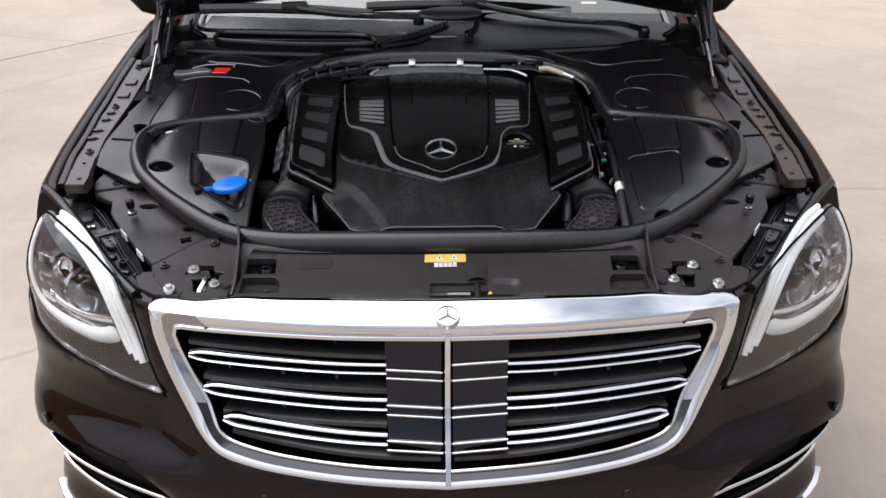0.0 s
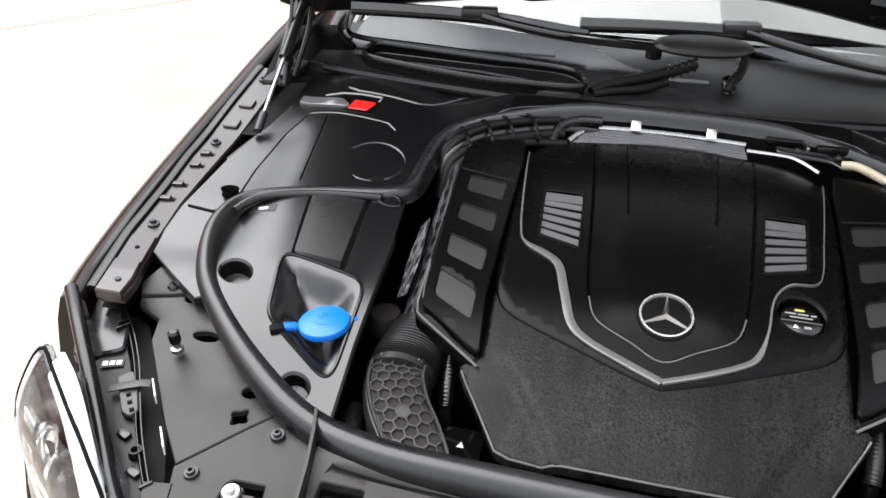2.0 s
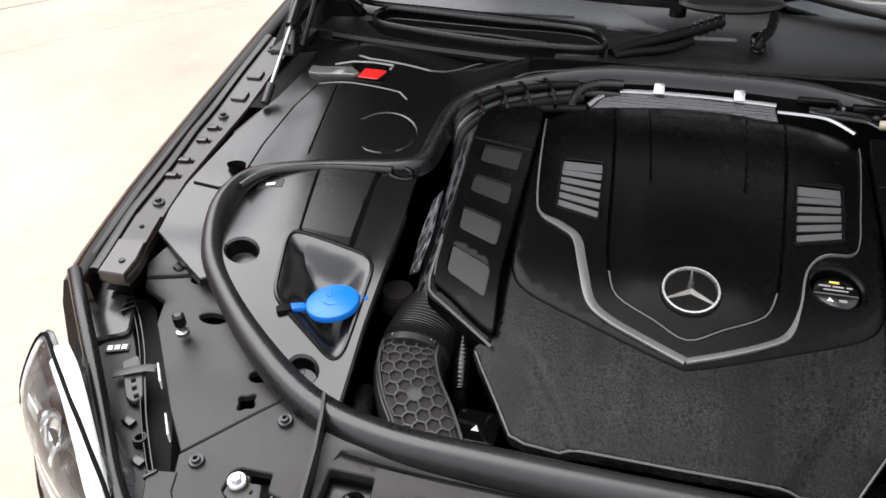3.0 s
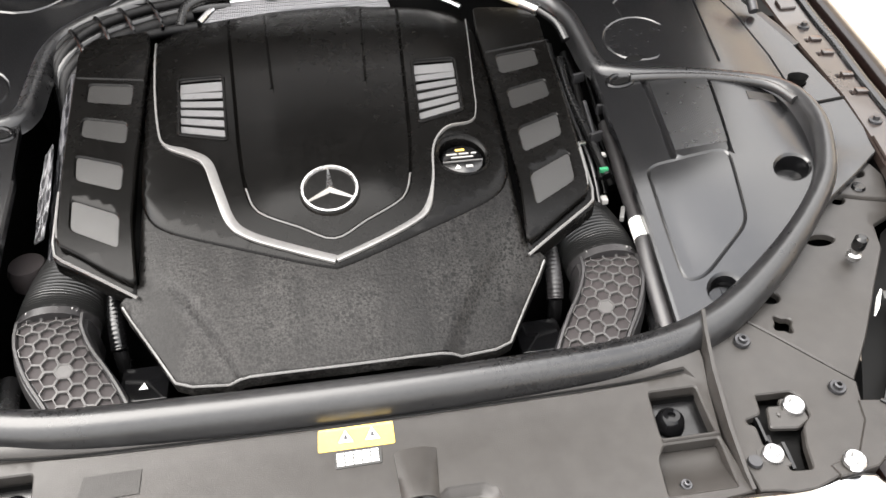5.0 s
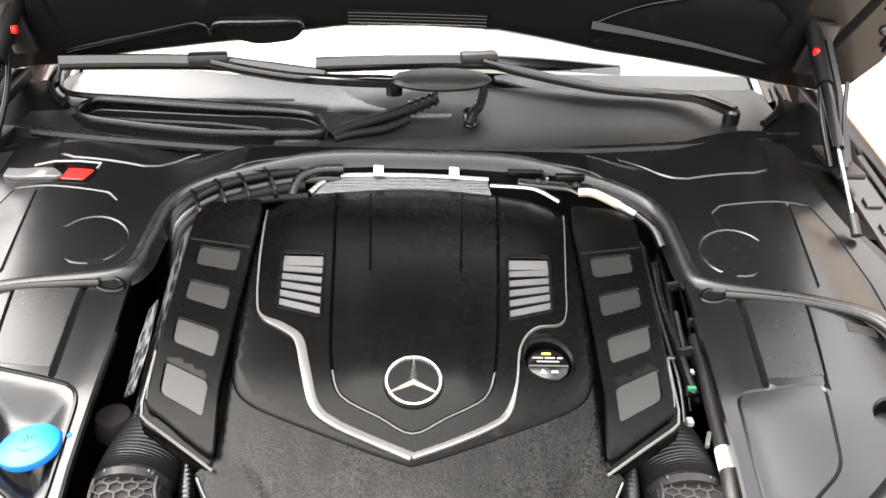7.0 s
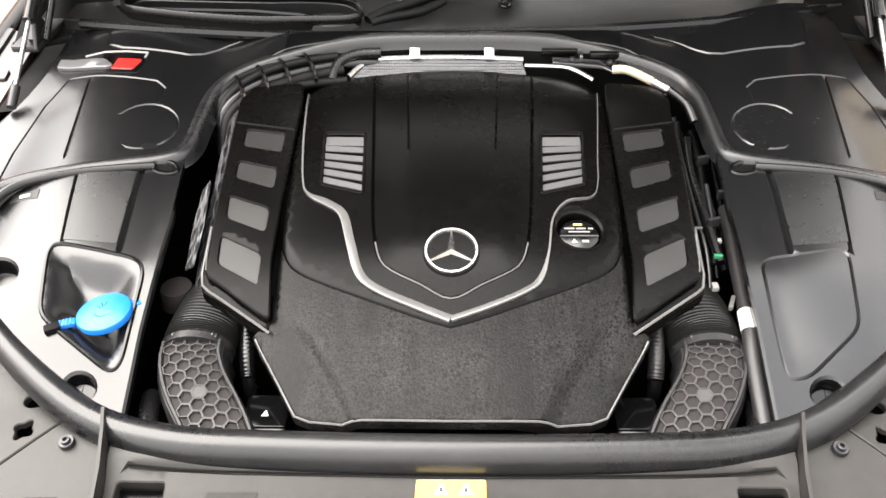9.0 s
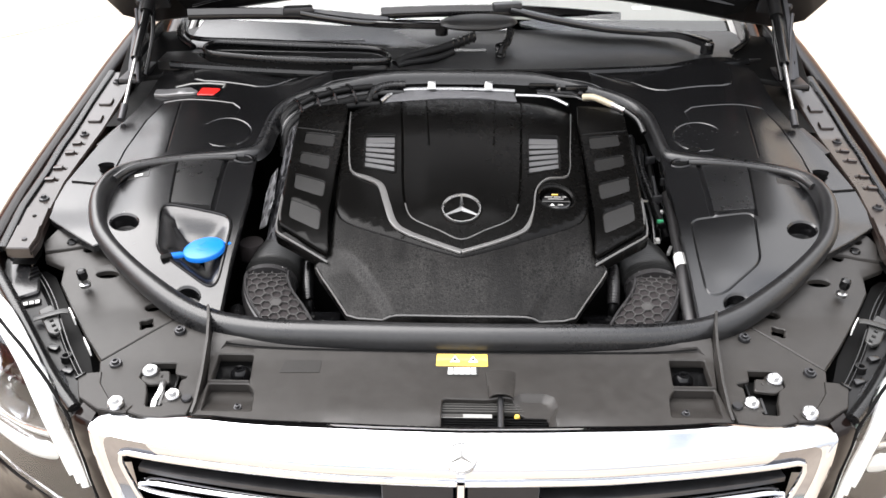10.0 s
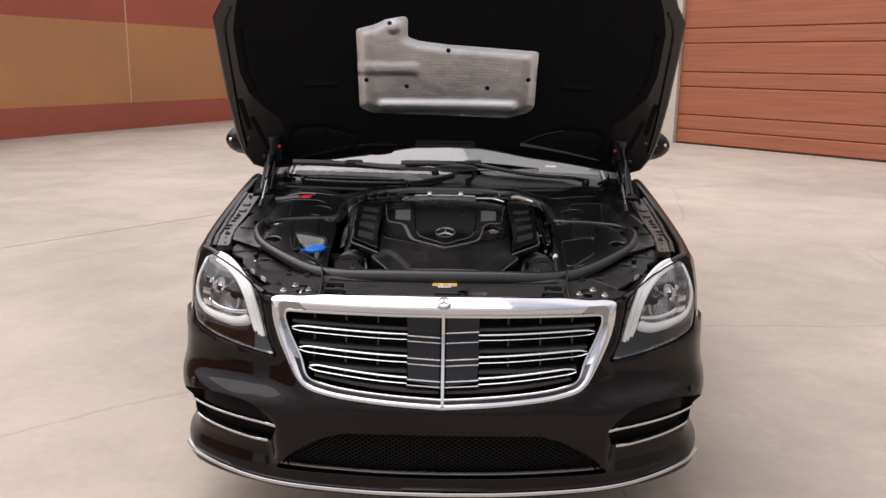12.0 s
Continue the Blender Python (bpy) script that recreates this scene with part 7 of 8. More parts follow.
def build_rails(s):
    off = -0.006 * s
    zr = soft([0.40, 0.65, 0.88, 1.15], [0.847, 0.860, 0.873, 0.915])
    inner = interp([0.41, 0.44, 0.48, 0.55, 0.65, 0.74, 0.835, 1.0, 1.15], [v + off for v in (0.738, 0.740, 0.750, 0.764, 0.779, 0.784, 0.788, 0.792, 0.795)])
    outer = interp([0.41, 0.55, 0.69, 0.80, 0.95, 1.15], [v + off for v in (0.779, 0.806, 0.820, 0.835, 0.845, 0.848)])
    ys = [0.41, 0.44, 0.48, 0.55, 0.60, 0.65, 0.69, 0.74, 0.80, 0.835, 0.90, 1.0, 1.08, 1.15]
    out = [(outer(y), y) for y in ys] + [(inner(y), y) for y in reversed(ys)]
    slots = (0.650, 0.697, 0.764, 0.808)
    holes = [mir(rounded([(inner(y) + 0.012, y), (inner(y) + 0.022, y + 0.002), (inner(y) + 0.022, y + 0.015), (inner(y) + 0.012, y + 0.013)], 0.003), s) for y in slots]
    rail = part("fender_rail", sheet(mir(out, s), lambda x, y: Vector((x, y, zr(y))), holes, thick=0.012, step=0.018, lip=0.003), INNER_PAINT, car, "brown painted flange along the fender")
    # sheet under the rail with the shade of the gap as its colour
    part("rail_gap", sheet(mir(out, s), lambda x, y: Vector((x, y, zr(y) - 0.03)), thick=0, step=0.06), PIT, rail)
    for y, o in ((0.432, 0.018), (0.582, 0.020), (0.858, 0.030), (1.10, 0.034)):
        p = (s * (inner(y) + o), y, zr(y) + 0.001)
        part("rail_bolt", turned([(0.0, 0.008), (0.0045, 0.008), (0.005, 0.003), (0.0095, 0.002), (0.010, -0.003)], upright(*p), 16), DARK_STEEL, rail)
    for y in slots:
        part("clip_bridge", block(s * (inner(y) + 0.031), y + 0.008, zr(y) + 0.0025, 0.018, 0.013, 0.005, 0.002, Matrix.Rotation(-s * 0.12, 4, "Z")), INNER_PAINT, rail, "small pressed bridge beside a slot")
    for y in (0.915, 0.99):
        part("raised_pad", sheet(mir(rounded([(inner(y) + 0.014, y), (inner(y) + 0.042, y), (inner(y) + 0.043, y + 0.026), (inner(y) + 0.016, y + 0.026)], 0.004), s),
                                 lambda x, yy: Vector((x, yy, zr(yy) + 0.005)), thick=0.004, step=0.02), INNER_PAINT, rail)
    # dark button on the rail in place of a shaded hole
    part("pin_hole_shade", turned([(0.0, 0.0012), (0.0035, 0.001), (0.004, -0.001)], upright(s * (inner(0.515) + 0.020), 0.515, zr(0.515) + 0.004), 10), PIT, rail)
    # two steps at the front end
    for y0, y1, h in ((0.406, 0.477, 0.007), (0.4785, 0.545, 0.0035)):
        q = [(inner(y) + 0.001, y) for y in (y0, (y0 + y1) / 2, y1)] + [(outer(y) - 0.002, y) for y in (y1, (y0 + y1) / 2, y0)]
        part("front_step", sheet(mir(q, s), lambda x, y, h=h: Vector((x, y, zr(y) + h)), thick=h + 0.006, step=0.02, lip=0.002), INNER_PAINT, rail)
    # weather strip between rail and fender
    part("gap_strip", sweep(spline([(s * (outer(y) + 0.009), y, zr(y) + 0.001) for y in ys], 3), 0.009, 0.006, n=8), RUBBER, rail)
    # inner wall below the rail, its shade put into the colour
    b = bmesh.new()
    rows = []
    for y in np.linspace(0.46, 1.15, 15):
        rows.append([b.verts.new((s * (inner(y) + 0.002), y, zr(y) - 0.002)), b.verts.new((s * (inner(y) - 0.004), y, zr(y) - 0.05)), b.verts.new((s * 0.68, y, bay_y(y) - 0.13))])
    for r, q in zip(rows, rows[1:]):
        for k in range(2):
            b.faces.new((r[k], r[k + 1], q[k + 1], q[k]))
    bmesh.ops.recalc_face_normals(b, faces=b.faces)
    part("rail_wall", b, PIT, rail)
    # bracket that carries the strut's ball joint
    part("strut_bracket", sweep([(s * 0.765, 0.80, 0.868), (s * 0.742, 0.84, 0.885), (s * 0.727, 0.872, 0.893)], 0.016, 0.004, shape=SQUARE), DARK_STEEL, rail)


def build_strut(s):
    o = -0.011 * s
    a, b_ = Vector((s * (0.725 + o), 0.866, 0.915)), Vector((s * (0.731 + o * 0.3), 1.250, 1.165))
    mid = a.lerp(b_, 0.34)
    st = new("gas_strut")
    st.parent = car
    tagged(st, "black gas strut with a steel rod holding the hood")
    part("rod", sweep([a, mid], 0.0038, n=12), STEEL, st, "polished steel rod")
    part("cylinder", sweep([mid, mid.lerp(b_, 0.03), b_], 0.0105, n=16), PLASTIC, st, "black strut cylinder")
    part("end_socket", sweep([a - (b_ - a).normalized() * 0.012, a + (b_ - a).normalized() * 0.028], 0.008, 0.008, n=10), DARK_STEEL, st)
    part("guard", sweep([mid.lerp(b_, 0.45), b_], 0.0145, n=14), TAPE, st)
    part("red_mark", block(s * 0.716, 1.160, 1.118, 0.010, 0.012, 0.014, 0.003), RED, st)
    hinge = new("hood_hinge")
    hinge.parent = car
    tagged(hinge, "dark pressed steel hood hinge")
    part("lower_arm", sweep([(s * 0.775, 1.06, 0.94), (s * 0.772, 1.13, 1.02), (s * 0.770, 1.22, 1.06)], 0.006, 0.018, shape=SQUARE), DARK_STEEL, hinge)
    part("upper_arm", sweep([(s * 0.752, 1.02, 0.95), (s * 0.756, 1.12, 1.05), (s * 0.760, 1.24, 1.13)], 0.006, 0.014, shape=SQUARE), DARK_STEEL, hinge)
    part("diagonal_link", sweep([(s * 0.765, 1.062, 0.975), (s * 0.765, 1.16, 0.988), (s * 0.765, 1.275, 0.998)], 0.004, 0.011, shape=SQUARE), DARK_STEEL, hinge)
    part("link_edge", sweep([(s * 0.759, 1.062, 0.986), (s * 0.759, 1.16, 0.999), (s * 0.759, 1.275, 1.009)], 0.0022, 0.002, n=6), EDGE, hinge, "thin brighter line along the edge of the link")
    part("upright_rod", sweep([(s * 0.755, 1.212, 0.905), (s * 0.757, 1.235, 0.95), (s * 0.757, 1.255, 0.985)], 0.004, 0.004, n=8), EDGE, hinge)
    part("base_plate", block(s * 0.762, 1.07, 0.945, 0.05, 0.14, 0.012, 0.004), DARK_STEEL, hinge)
    part("link", sweep([(s * 0.742, 1.0, 0.945), (s * 0.744, 1.06, 1.05), (s * 0.746, 1.08, 1.09)], 0.004, 0.004), DARK_STEEL, hinge)
    for y, z in ((1.07, 0.965), (1.13, 1.03), (1.22, 1.08)):
        part("pivot", turned([(0.0, 0.008), (0.008, 0.008), (0.010, 0.004), (0.010, -0.004)], pose(s * 0.760, y, z, 0, -90 * s, 0), 12), DARK_STEEL, hinge)
    tube("hinge_cable", [(s * 0.735, 1.03, 0.95), (s * 0.728, 1.10, 1.02), (s * 0.735, 1.16, 1.08)], 0.006, RUBBER, hinge)
    # near-black sheets paint the shade round the hinge
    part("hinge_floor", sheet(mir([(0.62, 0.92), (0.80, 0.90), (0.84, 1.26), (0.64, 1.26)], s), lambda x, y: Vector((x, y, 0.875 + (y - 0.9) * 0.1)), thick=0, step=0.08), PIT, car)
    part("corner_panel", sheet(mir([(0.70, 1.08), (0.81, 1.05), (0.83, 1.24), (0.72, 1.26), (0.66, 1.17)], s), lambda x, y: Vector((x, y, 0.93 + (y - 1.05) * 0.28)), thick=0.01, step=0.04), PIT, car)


for side in (-1, 1):
    build_rails(side)
    build_strut(side)


# ---- hood ----
HOOD_A = radians(19.5)


def hood_at(x, s_, d=0.0):
    """A place on the underside of the raised hood: s_ metres from the hinge line, d towards the outside."""
    bow = 0.05 * (x / 0.9) ** 2
    up = Vector((0, -math.sin(HOOD_A), math.cos(HOOD_A)))
    out = Vector((0, math.cos(HOOD_A), math.sin(HOOD_A)))
    return Vector((x, 1.315, 1.055)) + up * s_ + out * (d - bow + 0.03 * smooth01(s_ / 1.3) - 0.02)


def build_hood():
    hood = new("hood")
    hood.parent = car
    tagged(hood, "raised dark brown hood seen from its black lined underside")
    half = [(0.0, 0.070), (0.15, 0.066), (0.25, 0.050), (0.35, 0.031), (0.55, 0.006), (0.70, -0.018), (0.79, -0.028), (0.85, -0.005), (0.882, 0.05), (0.900, 0.12), (0.92, 0.30), (0.932, 0.50), (0.938, 0.64), (0.90, 0.70), (0.80, 0.96),
            (0.66, 1.17), (0.52, 1.27), (0.3, 1.32), (0.0, 1.335)]
    outline = half + [(-x, v) for x, v in reversed(half) if x > 0]
    part("hood_skin", sheet(outline, lambda x, v: hood_at(x, v, 0.045), thick=0.012, down=(0, -math.cos(HOOD_A), -math.sin(HOOD_A)), step=0.06, lip=0.006), PAINT, hood, "glossy dark brown outer skin")
    part("hood_frame", sheet(outline, lambda x, v: hood_at(x, v, 0.0), thick=0.03, down=(0, math.cos(HOOD_A), math.sin(HOOD_A)), step=0.05, lip=0.008), HOOD_PAINT, hood, "dark brown painted inner frame")
    lin = [(0.0, 0.081), (0.15, 0.077), (0.25, 0.061), (0.35, 0.042), (0.55, 0.016), (0.655, 0.002), (0.692, 0.016), (0.712, 0.06), (0.716, 0.11), (0.700, 0.16), (0.712, 0.21), (0.77, 0.26), (0.83, 0.33), (0.858, 0.42), (0.866, 0.60),
           (0.845, 0.69), (0.756, 0.93), (0.624, 1.13), (0.491, 1.225), (0.3, 1.29), (0.0, 1.305)]
    liner = lin + [(-x, v) for x, v in reversed(lin) if x > 0]
    g = []
    for s in (1, -1):
        g += [(mir([(0.80, 0.34), (0.825, 0.42), (0.835, 0.58)], s), 0.006, 0.006),
              (mir([(0.48, 0.36), (0.60, 0.36)], s), 0.006, -0.006), (mir([(0.40, 0.13), (0.52, 0.17), (0.64, 0.165), (0.680, 0.13), (0.675, 0.07)], s), 0.005, 0.005)]
    part("hood_liner", sheet(liner, lambda x, v: hood_at(x, v, -0.012), thick=0.010, down=(0, math.cos(HOOD_A), math.sin(HOOD_A)), step=0.04, lip=0.004, grooves=g), LINER, hood, "black insulating liner", 50)
    # ledges and vent along the rear edge
    for s in (1, -1):
        part("hood_bracket", sweep([hood_at(s * 0.745, 0.02, -0.012), hood_at(s * 0.75, 0.13, -0.012)], 0.022, 0.006, shape=SQUARE, up=(0, -1, 0.3)), DARK_STEEL, hood)
        part("edge_seal", sweep(spline([hood_at(s * x, v, -0.01) for x, v in ((0.872, 0.08), (0.885, 0.20), (0.895, 0.40), (0.90, 0.60), (0.868, 0.68))], 5), 0.005, 0.006, n=8), RUBBER, hood)
        # dark bars on the flange paint the shade of slots
        for r0, r1 in (((0.775, 0.06), (0.835, 0.22)), ((0.85, 0.16), (0.875, 0.30))):
            part("flange_slot_shade", sweep([hood_at(s * (r0[0] + (r1[0] - r0[0]) * f), r0[1] + (r1[1] - r0[1]) * f, -0.0005) for f in (0, 0.5, 1)], 0.011, 0.002, n=10, up=(0, -1, 0.3)), PIT, hood, "flat dark bar painting the shade of a slot in the flange")
        for x, v in ((0.80, 0.03), (0.86, 0.12)):
            part("flange_bolt", turned([(0.0, 0.006), (0.006, 0.006), (0.010, 0.002), (0.010, -0.002)], Matrix.Translation(hood_at(s * x, v, -0.002)) @ Vector((0, -0.94, -0.33)).to_track_quat("Z", "Y").to_matrix().to_4x4(), 12), DARK_STEEL, hood)

    # scoop beside the ledge, slotted vent in the middle, and the ledges of the rear edge
    def on_liner(h):
        return lambda x, v: hood_at(x, v, -0.012 - h)

    back = (0, math.cos(HOOD_A), math.sin(HOOD_A))
    ledge = [(-0.668, 0.024), (-0.60, 0.040), (-0.53, 0.055), (-0.44, 0.076), (-0.418, 0.079), (-0.402, 0.072), (-0.396, 0.058)]
    # flat panel on the liner, coloured like a shaded recess
    part("ledge_panel", sheet(rounded(ledge + [(-0.394, 0.047), (-0.53, 0.030), (-0.66, 0.010)], 0.006), on_liner(0.002), thick=0.003, down=back, step=0.03), PIT, hood, "flat dark panel painting a recess's shade along the rear edge")
    part("ledge_rim", sweep(spline([on_liner(0.006)(x, v) for x, v in ledge], 4), 0.0045, 0.006, n=8, up=(0, -1, 0.3)), PLASTIC, hood, "rounded black rim")
    scoop = rounded([(-0.378, 0.090), (-0.226, 0.094), (-0.222, 0.078), (-0.244, 0.052), (-0.31, 0.042), (-0.366, 0.058)], 0.014)
    part("scoop", sheet(scoop, on_liner(0.016), thick=0.016, down=back, step=0.02, lip=0.005), LINER, hood, "black moulded scoop")
    part("scoop_rim", sweep(spline([on_liner(0.020)(x, v) for x, v in ((-0.386, 0.078), (-0.374, 0.090), (-0.30, 0.092), (-0.232, 0.094), (-0.220, 0.084))], 4), 0.005, 0.006, n=8, up=(0, -1, 0.3)), PLASTIC, hood)
    # dark lines between the ribs paint the shade of the vent's slots
    for k in range(4):
        part("vent_slot_shade", sweep([on_liner(0.0015)(float(x), 0.108 - 0.007 * k) for x in np.linspace(-0.138, 0.122, 9)], 0.0016, 0.003, n=6, up=(0, -1, 0.3)), PIT, hood)
        part("vent_rib", sweep([on_liner(0.003)(float(x), 0.1045 - 0.007 * k) for x in np.linspace(-0.138, 0.122, 9)], 0.0014, 0.003, n=6, up=(0, -1, 0.3)), PLASTIC, hood)
    part("ledge_wedge", sweep([on_liner(0.005)(x, v) for x, v in ((0.318, 0.098), (0.40, 0.086), (0.52, 0.066), (0.64, 0.041), (0.664, 0.036))], lambda f_: 0.0075 * (1 - f_) + 0.0015, 0.005, shape=SQUARE, up=(0, -1, 0.3)), PLASTIC, hood, "tapering black ledge")
    part("ledge_rim", sweep(spline([on_liner(0.003)(x, v) for x, v in ((0.322, 0.100), (0.37, 0.127), (0.42, 0.148), (0.50, 0.168))], 4), 0.002, 0.003, n=6, up=(0, -1, 0.3)), PLASTIC, hood)
    part("plug", turned([(0.0, 0.005), (0.010, 0.005), (0.013, 0.001), (0.013, -0.004)], Matrix.Translation(on_liner(0.002)(0.345, 0.058)) @ Vector((0, -0.94, -0.33)).to_track_quat("Z", "Y").to_matrix().to_4x4() @ Matrix.Diagonal((1.4, 0.8, 1, 1)), 16), PIT, hood)
    foil = [(-0.372, 0.262), (-0.374, 0.592), (-0.30, 0.610), (-0.255, 0.632), (-0.178, 0.645), (-0.166, 0.635), (-0.168, 0.562), (-0.12, 0.545), (0.0, 0.531), (0.15, 0.522), (0.369, 0.509), (0.365, 0.275), (0.34, 0.245), (0.30, 0.235),
            (0.262, 0.222), (-0.20, 0.232), (-0.32, 0.238)]

    def wavy(x, v):
        p = hood_at(x, v, -0.020)
        p.y -= 0.016 * smooth01((0.300 - v) / 0.022) * smooth01((v - 0.235) / 0.02) * smooth01((0.30 - abs(x)) / 0.03) + 0.006 * smooth01((abs(x) - 0.30) / 0.03)
        p.y -= 0.006 * smooth01((0.03 - abs(v - 0.43)) / 0.02) * smooth01((0.17 - abs(x + 0.27)) / 0.05)
        p.y -= 0.008 * smooth01((0.035 - math.hypot(x + 0.225, v - 0.605)) / 0.02)
        # pillowed border, and the crinkles of pressed foil
        p.y -= 0.012 * smooth01((gap((x, v), foil, True) - 0.004) / 0.030)
        p.y -= 0.0009 * noise.noise(Vector((x * 24, v * 26, 1.7))) + 0.0008 * noise.noise(Vector((x * 70, v * 80, 4.1)))
        return p

    part("foil_shield", sheet(rounded(foil, 0.012), wavy, thick=0.003, down=(0, math.cos(HOOD_A), math.sin(HOOD_A)), step=0.010), FOIL, hood, "silver dimpled foil heat shield under the hood", 50)
    for x, v in ((-0.238, 0.617), (0.0, 0.508), (-0.339, 0.382), (-0.173, 0.355), (0.164, 0.352), (0.333, 0.392)):
        part("foil_clip", turned([(0.0, 0.004), (0.008, 0.004), (0.010, 0.0)], Matrix.Translation(wavy(x, v)) @ Vector((0, -0.94, -0.33)).to_track_quat("Z", "Y").to_matrix().to_4x4(), 14), PLASTIC, hood)


build_hood()


# ---- cowl, windscreen, wipers ----
def glass_y(x):
    return 1.262 + 0.21 * x * x


def glass_z(x):
    return 0.990 - 0.055 * x * x


def cowl_front(x):
    return 1.022 + 0.021 * smooth01((x + 0.18) / 0.2) + (0.21 if x > 0 else 0.14) * x * x


def cowl(x, y):
    t = max(0, min(1, (y - cowl_front(x)) / (glass_y(x) - cowl_front(x))))
    z = 0.962 * (1 - t) + (glass_z(x) + 0.004) * t
    z -= 0.010 * math.sin(math.pi * t) * smooth01((x + 0.16) / 0.14)
    return Vector((x, y, z))


def build_cowl():
    xs = np.linspace(-0.725, 0.725, 33)
    out = [(float(x), cowl_front(float(x)) + 0.002) for x in xs] + [(float(x), glass_y(float(x)) + 0.01) for x in reversed(xs)]
    duct = [(-0.618, 1.130), (-0.606, 1.172), (-0.566, 1.172), (-0.460, 1.158), (-0.352, 1.146), (-0.297, 1.144), (-0.226, 1.136), (-0.190, 1.119), (-0.172, 1.088), (-0.170, 1.054), (-0.200, 1.039), (-0.280, 1.036), (-0.358, 1.037), (-0.447, 1.051), (-0.518, 1.067), (-0.595, 1.091)]
    duct = [(p.x, p.y) for p in spline(duct, 4, closed=True)]
    cw = part("cowl", sheet(out, cowl, [duct], thick=0.03, step=0.02), COWL_SKIN, car, "black plastic cowl below the windscreen")
    part("duct_floor", sheet(duct, lambda x, y: Vector((x, y, 0.930)), thick=0, step=0.03), PIT, cw)
    b = bmesh.new()
    va = [b.verts.new((x, y, 0.986)) for x, y in duct]
    vb = [b.verts.new((x, y, 0.928)) for x, y in duct]
    for k in range(len(va)):
        b.faces.new((va[k], va[(k + 1) % len(va)], vb[(k + 1) % len(va)], vb[k]))
    bmesh.ops.recalc_face_normals(b, faces=b.faces)
    part("duct_wall", b, PIT, cw)
    part("duct_seal", sweep([Vector((x, y, 0.984)) for x, y in duct], 0.0052, 0.0075, n=10, closed=True), RUBBER, cw, "black rubber seal round the fresh air intake")
    tray = rounded([(-0.580, 1.132), (-0.507, 1.127), (-0.375, 1.120), (-0.275, 1.099), (-0.264, 1.084), (-0.316, 1.056), (-0.400, 1.058), (-0.500, 1.082), (-0.575, 1.108)], 0.012)
    part("intake_rim", sweep([Vector((x, y, 0.966)) for x, y in tray], 0.0035, 0.0045, n=6, closed=True), PLASTIC, cw)
    for k in range(9):
        t = (k + 0.5) / 9
        pts = [Vector((x, float(np.interp(x, [-0.575, -0.5, -0.4, -0.316, -0.27], [1.108, 1.082, 1.060, 1.058, 1.080])) * (1 - t) + t * float(np.interp(x, [-0.575, -0.507, -0.375, -0.275], [1.131, 1.126, 1.119, 1.099])), 0.962)) for x in np.linspace(-0.572, -0.276, 9)]
        part("duct_slat", sweep(pts, 0.0012, 0.004, n=6), PLASTIC, cw)
    part("filter_cap", turned([(0.0, 0.008), (0.038, 0.007), (0.046, 0.003), (0.05, -0.01)], Matrix.Translation((-0.222, 1.060, 0.970)) @ Matrix.Diagonal((1.1, 0.62, 1, 1)), 24), POCKET, cw)
    for a, w in ((0.6, 0.018), (-0.6, 0.018), (0.0, 0.022)):
        part("print_bar", block(-0.216, 1.060 + (0.008 if not a else 0), 0.9785, w, 0.0016, 0.001, 0, Matrix.Rotation(a, 4, "Z")), PALE, cw)
    part("screen_seam", sweep([cowl(float(x), 1.203 + 0.10 * (float(x) + 0.2) ** 2) + Vector((0, 0, 0.002)) for x in np.linspace(-0.66, -0.24, 15)], 0.003, 0.003, n=6), RUBBER, cw)
    part("corner_bead", sweep(spline([(-0.715, 1.33, 1.000), (-0.700, 1.265, 0.992), (-0.678, 1.212, 0.989), (-0.63, 1.186, 0.989), (-0.50, 1.168, 0.991), (-0.36, 1.154, 0.990), (-0.25, 1.149, 0.986)], 5), 0.0055, 0.006, n=8), RUBBER, cw, "rubber bead along the row of slots")
    part("cowl_seal", sweep([(float(x), cowl_front(float(x)), cowl(float(x), cowl_front(float(x))).z - 0.006) for x in np.linspace(-0.69, 0.69, 41)], 0.010, 0.010, n=8), RUBBER, cw)
    # small near-black blocks paint the shade of a row of slots
    for x in np.linspace(-0.60, -0.24, 30):
        x = float(x)
        y = 1.163 + 0.16 * (x + 0.2) ** 2
        part("cowl_slot_shade", block(x, y, cowl(x, y - 0.009).z + 0.0035, 0.006, 0.006, 0.003, 0), PIT, cw)
    # smooth sill that rises from the row of slots to the glass
    def sill(x, v):
        y0 = 1.154 + 0.16 * (x + 0.2) ** 2
        y = y0 + v * (glass_y(x) + 0.03 - y0)
        return Vector((x, y, cowl(x, y0).z + 0.003 + (y - y0) * 0.10 * smooth01((0.08 - x) / 0.22)))

    part("glass_sill", sheet([(-0.685, 0), (-0.5, 0), (-0.3, 0), (-0.1, 0), (0.06, 0), (0.06, 1), (-0.1, 1), (-0.3, 1), (-0.5, 1), (-0.685, 1)], sill, thick=0.008, step=0.05, lip=0.003), SILL, cw, "smooth glossy sill below the windscreen")
    # harness and joint beside the wiper motor
    tube("wiring_harness", [(-0.155, 1.062, 0.970), (-0.13, 1.085, 0.978), (-0.09, 1.11, 0.982), (-0.03, 1.15, 0.988), (0.03, 1.19, 1.0)], 0.011, TAPE, cw, "black taped harness")
    tube("wiring_harness", [(-0.15, 1.058, 0.968), (-0.12, 1.072, 0.972), (-0.06, 1.098, 0.974), (-0.02, 1.13, 0.98)], 0.008, TAPE, cw)
    for k in range(5):
        f = k / 4
        part("cable_tie", block(-0.02 + 0.05 * f, 1.158 + 0.032 * f, 0.990 + 0.010 * f, 0.006, 0.026, 0.024, 0.003), PLASTIC, cw)
